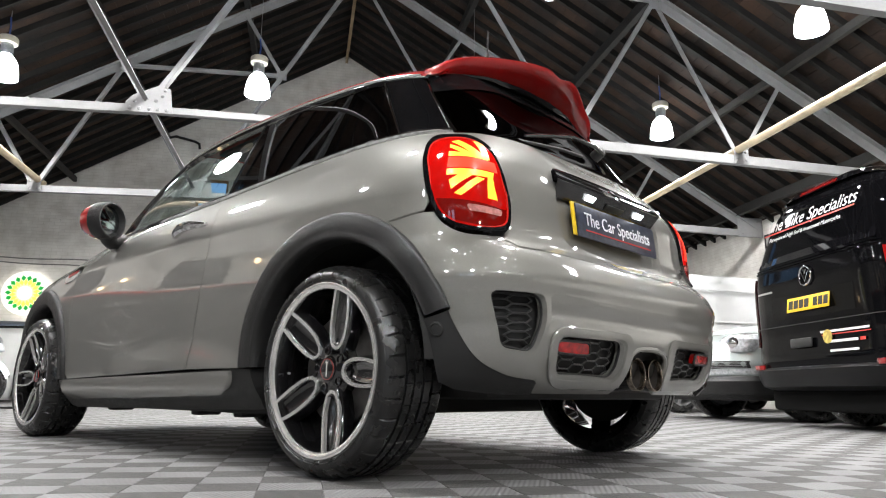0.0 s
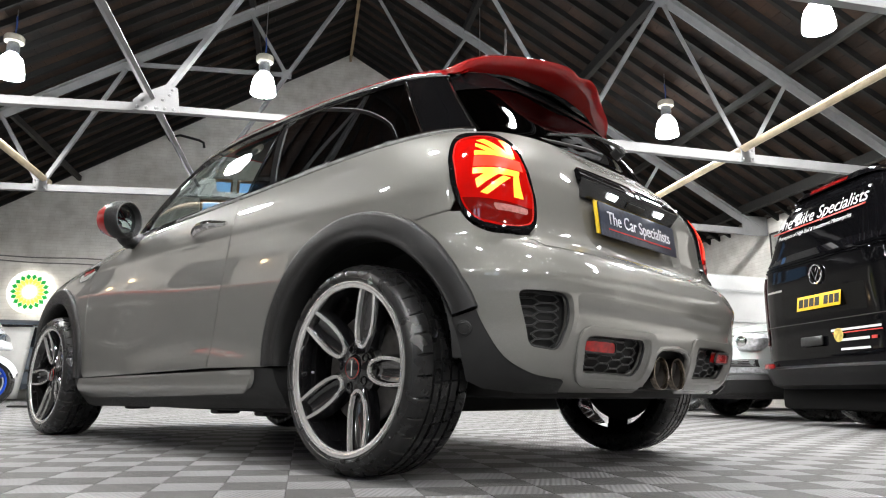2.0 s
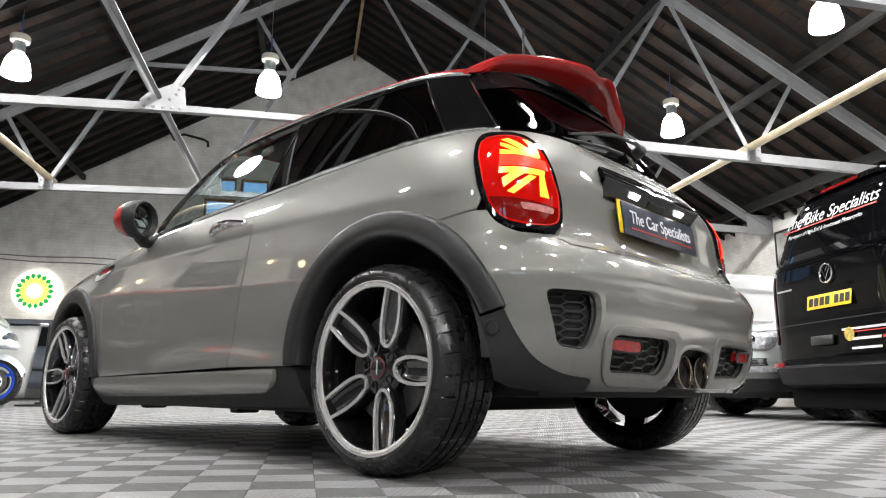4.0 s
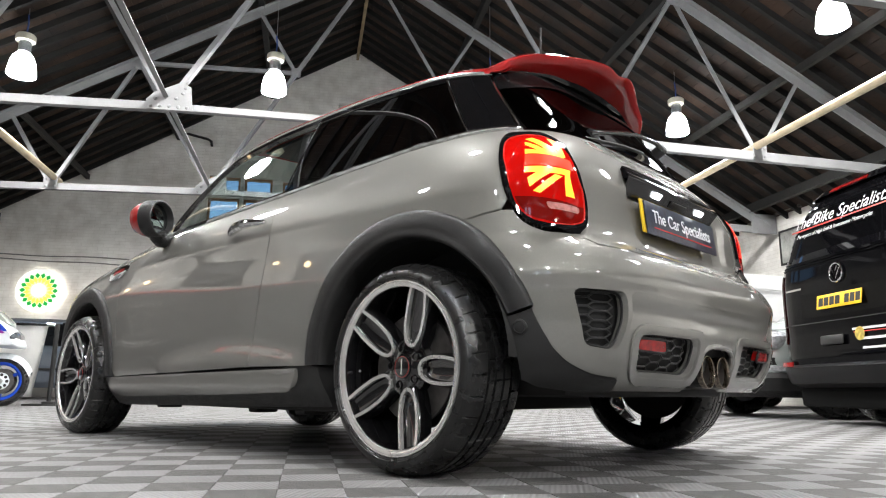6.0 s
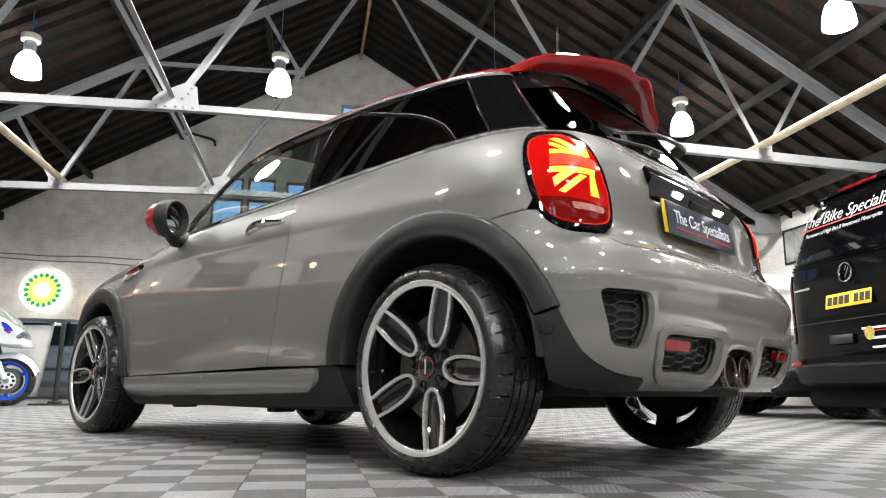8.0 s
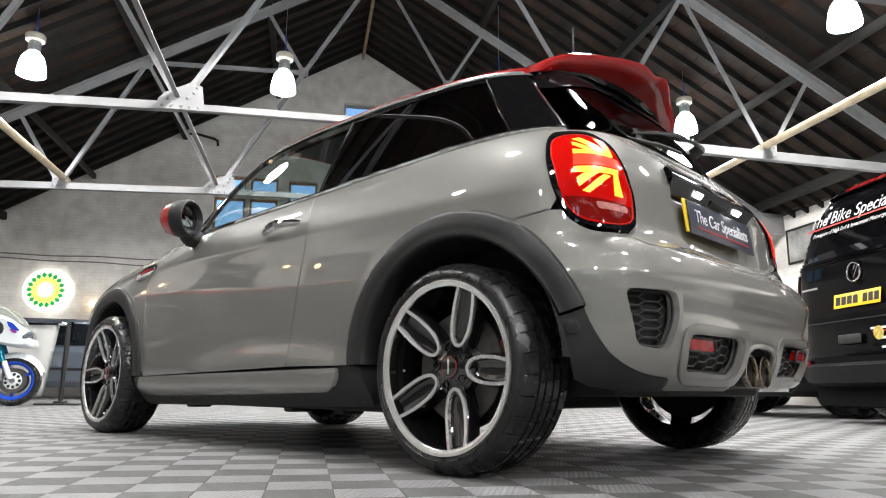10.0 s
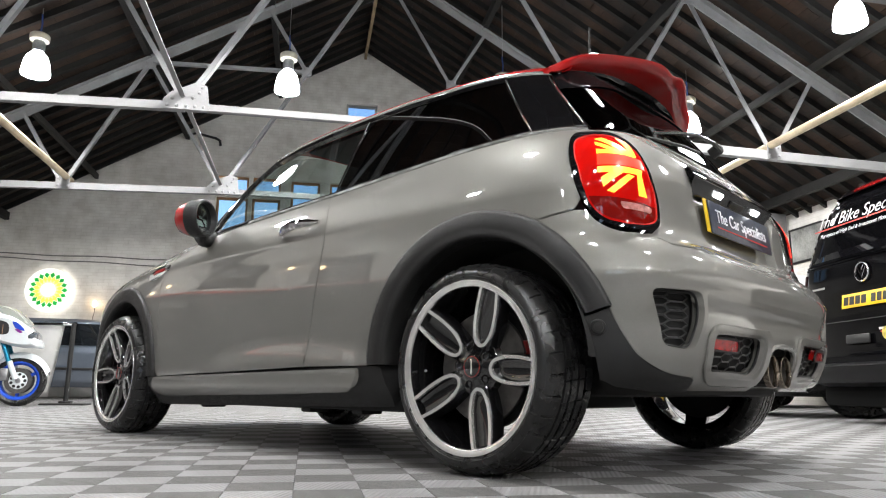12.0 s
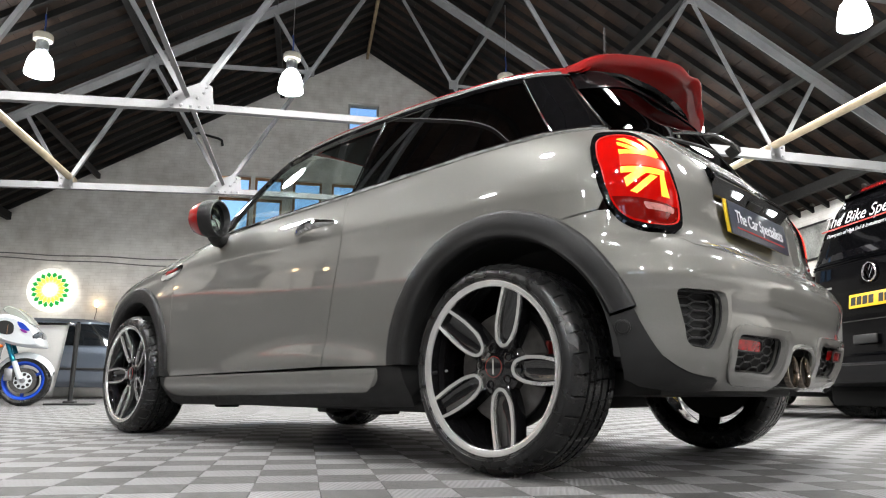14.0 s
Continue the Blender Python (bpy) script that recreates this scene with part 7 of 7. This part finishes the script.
# ---- right wall: eave rubble, pictures ----
STONE = mat("rubble stone", (0.16, 0.145, 0.125), 0.9, vary=0.5, scale=9, bump=0.5, bump_scale=20, island=True)
bm = bmesh.new()
rs = random.Random(9)
for sx, x in ((1, WALL_R + 0.02), (-1, WALL_L - 0.02)):
    y = BACK
    while y < GABLE - 0.1:
        w, h = rs.uniform(0.16, 0.34), rs.uniform(0.10, 0.2)
        d = rs.uniform(0.05, 0.14)
        vs = []
        for dz in (0, 1):
            for ax, ay in ((0, 0), (1, 0), (1, 1), (0, 1)):
                vs.append(bm.verts.new((x - sx * d + sx * (0.3 + d) * ax + rs.uniform(-0.02, 0.02), y + w * ay + rs.uniform(-0.02, 0.02), 3.76 + h * dz + rs.uniform(-0.025, 0.025))))
        for f in ((3, 2, 1, 0), (4, 5, 6, 7), (0, 1, 5, 4), (1, 2, 6, 5), (2, 3, 7, 6), (3, 0, 4, 7)):
            bm.faces.new([vs[i] for i in f])
        y += w + 0.015
tagged(part("wall_top_stones", bm, STONE, smooth=False, place=HALL), "rough stones along the top of the side walls", "stones", kind="stuff")
for y0, y1, z0, z1 in ((11.2, 12.35, 2.72, 3.42),):
    pic = thing("framed_picture", HALL @ pose(WALL_R - 0.035, (y0 + y1) / 2, z0), "black-framed picture on the white side wall", "picture")
    hw, h = (y1 - y0) / 2, z1 - z0
    part("frame", boxes((0, 0.03, -hw, -hw + 0.04, 0, h), (0, 0.03, hw - 0.04, hw, 0, h), (0, 0.03, -hw + 0.04, hw - 0.04, 0, 0.04), (0, 0.03, -hw + 0.04, hw - 0.04, h - 0.04, h)), BLACK_PLASTIC, pic, smooth=False)
    part("print", boxes((0.012, 0.03, -hw + 0.04, hw - 0.04, 0.04, h - 0.04)), mat("pale print", (0.5, 0.5, 0.48), 0.4, second=(0.12, 0.13, 0.12), scale=2.2), pic, "pale print with dark shapes", smooth=False)

# ---- left wall: dark lower part with a red line ----
tagged(part("trim_dado", boxes((WALL_L, WALL_L + 0.03, BACK, 13.0, 0, 1.95)), mat("dark grey wall paint", (0.035, 0.035, 0.036), 0.5, vary=0.15, scale=2), smooth=False, place=HALL), "dark grey painted lower part of the wall", "wall panel", kind="structure")
tagged(part("trim_line", boxes((WALL_L, WALL_L + 0.036, BACK, 13.0, 1.95, 1.99)), RED_TAPE, smooth=False, place=HALL), "red line along the wall above the dark paint", "wall trim", kind="structure")
POSTER = mat("dark poster print", (0.022, 0.022, 0.024), 0.35, second=(0.10, 0.10, 0.105), scale=3.0)
for y, w in ((8.9, 0.9), (6.62, 0.98), (4.85, 0.9), (3.2, 0.9)):
    board = thing("framed_poster", HALL @ pose(WALL_L, y, 2.08), "dark framed poster on the painted side wall", "poster", "posters along the side wall")
    part("frame", boxes((0, 0.03, -w / 2, -w / 2 + 0.04, 0, 0.82), (0, 0.03, w / 2 - 0.04, w / 2, 0, 0.82), (0, 0.03, -w / 2 + 0.04, w / 2 - 0.04, 0, 0.04), (0, 0.03, -w / 2 + 0.04, w / 2 - 0.04, 0.78, 0.82)), BLACK_PLASTIC, board, smooth=False)
    part("print", boxes((0.002, 0.018, -w / 2 + 0.04, w / 2 - 0.04, 0.04, 0.78)), POSTER, board, "dark printed sheet", smooth=False)
# pale emblem on the dark paint: two plain banners round a star outline
emblem = thing("wall_emblem", HALL @ pose(WALL_L + 0.032, 7.6, 0.60), "pale star emblem between two banners on the dark wall", "emblem")
EMBLEM = mat("pale emblem paint", (0.42, 0.41, 0.40), 0.5, vary=0.2, scale=12)
for z, bow in ((0.12, -0.10), (0.92, 0.10)):
    for dz in (0.0, 0.14):
        part("banner_edge", tube(bmesh.new(), [(0.004, -0.44 + 0.88 * i / 16, z + dz + bow * (1 - (i / 8 - 1) ** 2)) for i in range(17)], 0.009, 6), EMBLEM, emblem)
    part("banner_bar", tube(bmesh.new(), [(0.004, -0.33 + 0.66 * i / 16, z + 0.07 + bow * (1 - (i / 8 - 1) ** 2)) for i in range(17)], 0.022, 6), EMBLEM, emblem)
star = [((0.30 if i % 2 == 0 else 0.17) * math.sin(math.pi * i / 5), 0.56 + (0.30 if i % 2 == 0 else 0.17) * math.cos(math.pi * i / 5)) for i in range(11)]
part("star_outline", tube(bmesh.new(), [(0.004, a, b) for a, b in star], 0.010, 6), EMBLEM, emblem)
for y, z in ((7.85, 2.40), (8.20, 2.16), (5.65, 2.58), (5.13, 2.48)):
    copy_thing(wl, HALL @ pose(WALL_L + 0.09, y, z, 0, 0, 90))
tagged(part("trim_dado_back", boxes((WALL_L + 0.03, WALL_R, BACK, BACK + 0.03, 0, 1.1)), mat("dark grey back wall paint", (0.07, 0.07, 0.072), 0.5, vary=0.15, scale=2), smooth=False, place=HALL), "dark grey foot of the unseen back wall", "wall panel", kind="structure")

# ---- floor of interlocking plastic tiles ----
def ribbed(name, colour, turn):
    """Grey plastic with fine ribs in one direction."""
    m, n, l, b = shader(name)
    tc, mp = n.new("ShaderNodeTexCoord"), n.new("ShaderNodeMapping")
    mp.inputs["Rotation"].default_value = (0, 0, radians(turn))
    l.new(tc.outputs["Object"], mp.inputs["Vector"])
    wv_ = n.new("ShaderNodeTexWave")
    wv_.wave_type, wv_.bands_direction, wv_.wave_profile = "BANDS", "X", "SIN"
    wv_.inputs["Scale"].default_value, wv_.inputs["Distortion"].default_value = 22.0, 0.0
    l.new(mp.outputs[0], wv_.inputs["Vector"])
    ns = n.new("ShaderNodeTexNoise")
    ns.inputs["Scale"].default_value, ns.inputs["Detail"].default_value = 7, 6
    info = n.new("ShaderNodeObjectInfo")
    geo = n.new("ShaderNodeNewGeometry")
    l.new(tc.outputs["Object"], ns.inputs["Vector"])
    s1 = n.new("ShaderNodeMath")
    l.new(info.outputs["Random"], s1.inputs[0])
    l.new(geo.outputs["Random Per Island"], s1.inputs[1])
    s2 = n.new("ShaderNodeMath")
    s2.operation = "MULTIPLY_ADD"
    s2.inputs[1].default_value = 0.22
    l.new(s1.outputs[0], s2.inputs[0])
    l.new(ns.outputs["Fac"], s2.inputs[2])
    b.inputs["Specular IOR Level"].default_value = 0.03
    rp = n.new("ShaderNodeMapRange")
    rp.inputs[1].default_value, rp.inputs[2].default_value, rp.inputs[3].default_value, rp.inputs[4].default_value = 0.35, 1.05, 0.78, 1.2
    l.new(s2.outputs[0], rp.inputs[0])
    hs = n.new("ShaderNodeHueSaturation")
    hs.inputs["Color"].default_value = (*colour, 1)
    l.new(rp.outputs[0], hs.inputs["Value"])
    l.new(hs.outputs[0], b.inputs["Base Color"])
    rg = n.new("ShaderNodeMapRange")
    rg.inputs[1].default_value, rg.inputs[2].default_value, rg.inputs[3].default_value, rg.inputs[4].default_value = 0.3, 0.7, 0.40, 0.46
    l.new(ns.outputs["Fac"], rg.inputs[0])
    l.new(rg.outputs[0], b.inputs["Roughness"])
    bp = n.new("ShaderNodeBump")
    bp.inputs["Strength"].default_value, bp.inputs["Distance"].default_value = 0.8, 0.0025
    l.new(wv_.outputs["Fac"], bp.inputs["Height"])
    l.new(bp.outputs[0], b.inputs["Normal"])
    return m


TILE_A, TILE_B = ribbed("light grey ribbed plastic", (0.255, 0.253, 0.255), 20), ribbed("dark grey ribbed plastic", (0.125, 0.123, 0.120), 110)
CX, CY, NX, NY, OX, OY = 0.162, 0.150, 3, 3, -0.586, 2.04


def tile_mesh(parity):
    """Three by three ribbed fields with sunk joints."""
    bm = bmesh.new()
    for i in range(NX):
        for j in range(NY):
            g, c = 0.0004, 0.0018
            x0, x1, y0, y1 = i * CX + g, (i + 1) * CX - g, j * CY + g, (j + 1) * CY - g
            top = [bm.verts.new(p) for p in ((x0 + c, y0 + c, 0), (x1 - c, y0 + c, 0), (x1 - c, y1 - c, 0), (x0 + c, y1 - c, 0))]
            low = [bm.verts.new(p) for p in ((x0, y0, -0.0018), (x1, y0, -0.0018), (x1, y1, -0.0018), (x0, y1, -0.0018))]
            fs = [bm.faces.new(top)] + [bm.faces.new((low[k], low[(k + 1) % 4], top[(k + 1) % 4], top[k])) for k in range(4)]
            for f in fs:
                f.material_index = (i + j + parity) % 2
    me = bpy.data.meshes.new("tile")
    bm.to_mesh(me)
    bm.free()
    me.materials.append(TILE_A), me.materials.append(TILE_B)
    return me


floor = tagged(part("floor", boxes((WALL_L, WALL_R, BACK, GABLE, -0.011, -0.0045)), mat("dark joint plastic", (0.05, 0.05, 0.05), 0.7), smooth=False, place=HALL), "floor of grey chequered ribbed plastic tiles", "floor", kind="structure")
meshes = [tile_mesh(0), tile_mesh(1)]
TW, TH = NX * CX, NY * CY
places = []
for i in range(int((WALL_L - OX) / TW) - 1, int((WALL_R - OX) / TW) + 1):
    for j in range(int((-3.0 - OY) / TH) - 1, int((GABLE - OY) / TH) + 1):
        x, y = OX + i * TW, OY + j * TH
        if x > WALL_L and x + TW < WALL_R and y + TH < GABLE:
            places.append((math.hypot(x + 0.2, (y - 2.6) * 0.8), x, y, (NX * i + NY * j) % 2))
places.sort()
for d, x, y, p in places[:300]:
    ob = new("tile", meshes[p])
    ob.parent = floor
    ob.matrix_basis = pose(x, y, 0)
V, F, M = [], [], []
flat = {}
for p in (0, 1):
    flat[p] = ([tuple(v.co) for v in meshes[p].vertices], [(tuple(f.vertices), f.material_index) for f in meshes[p].polygons])
for d, x, y, p in places[300:]:
    o = len(V)
    V += [(a + x, b + y, c) for a, b, c in flat[p][0]]
    for f, m in flat[p][1]:
        F.append(tuple(o + i for i in f))
        M.append(m)
me = bpy.data.meshes.new("tile_field")
me.from_pydata(V, [], F)
me.materials.append(TILE_A), me.materials.append(TILE_B)
me.polygons.foreach_set("material_index", M)
field = new("tile_field", me)
field.parent = floor
tagged(field, kind="stuff")
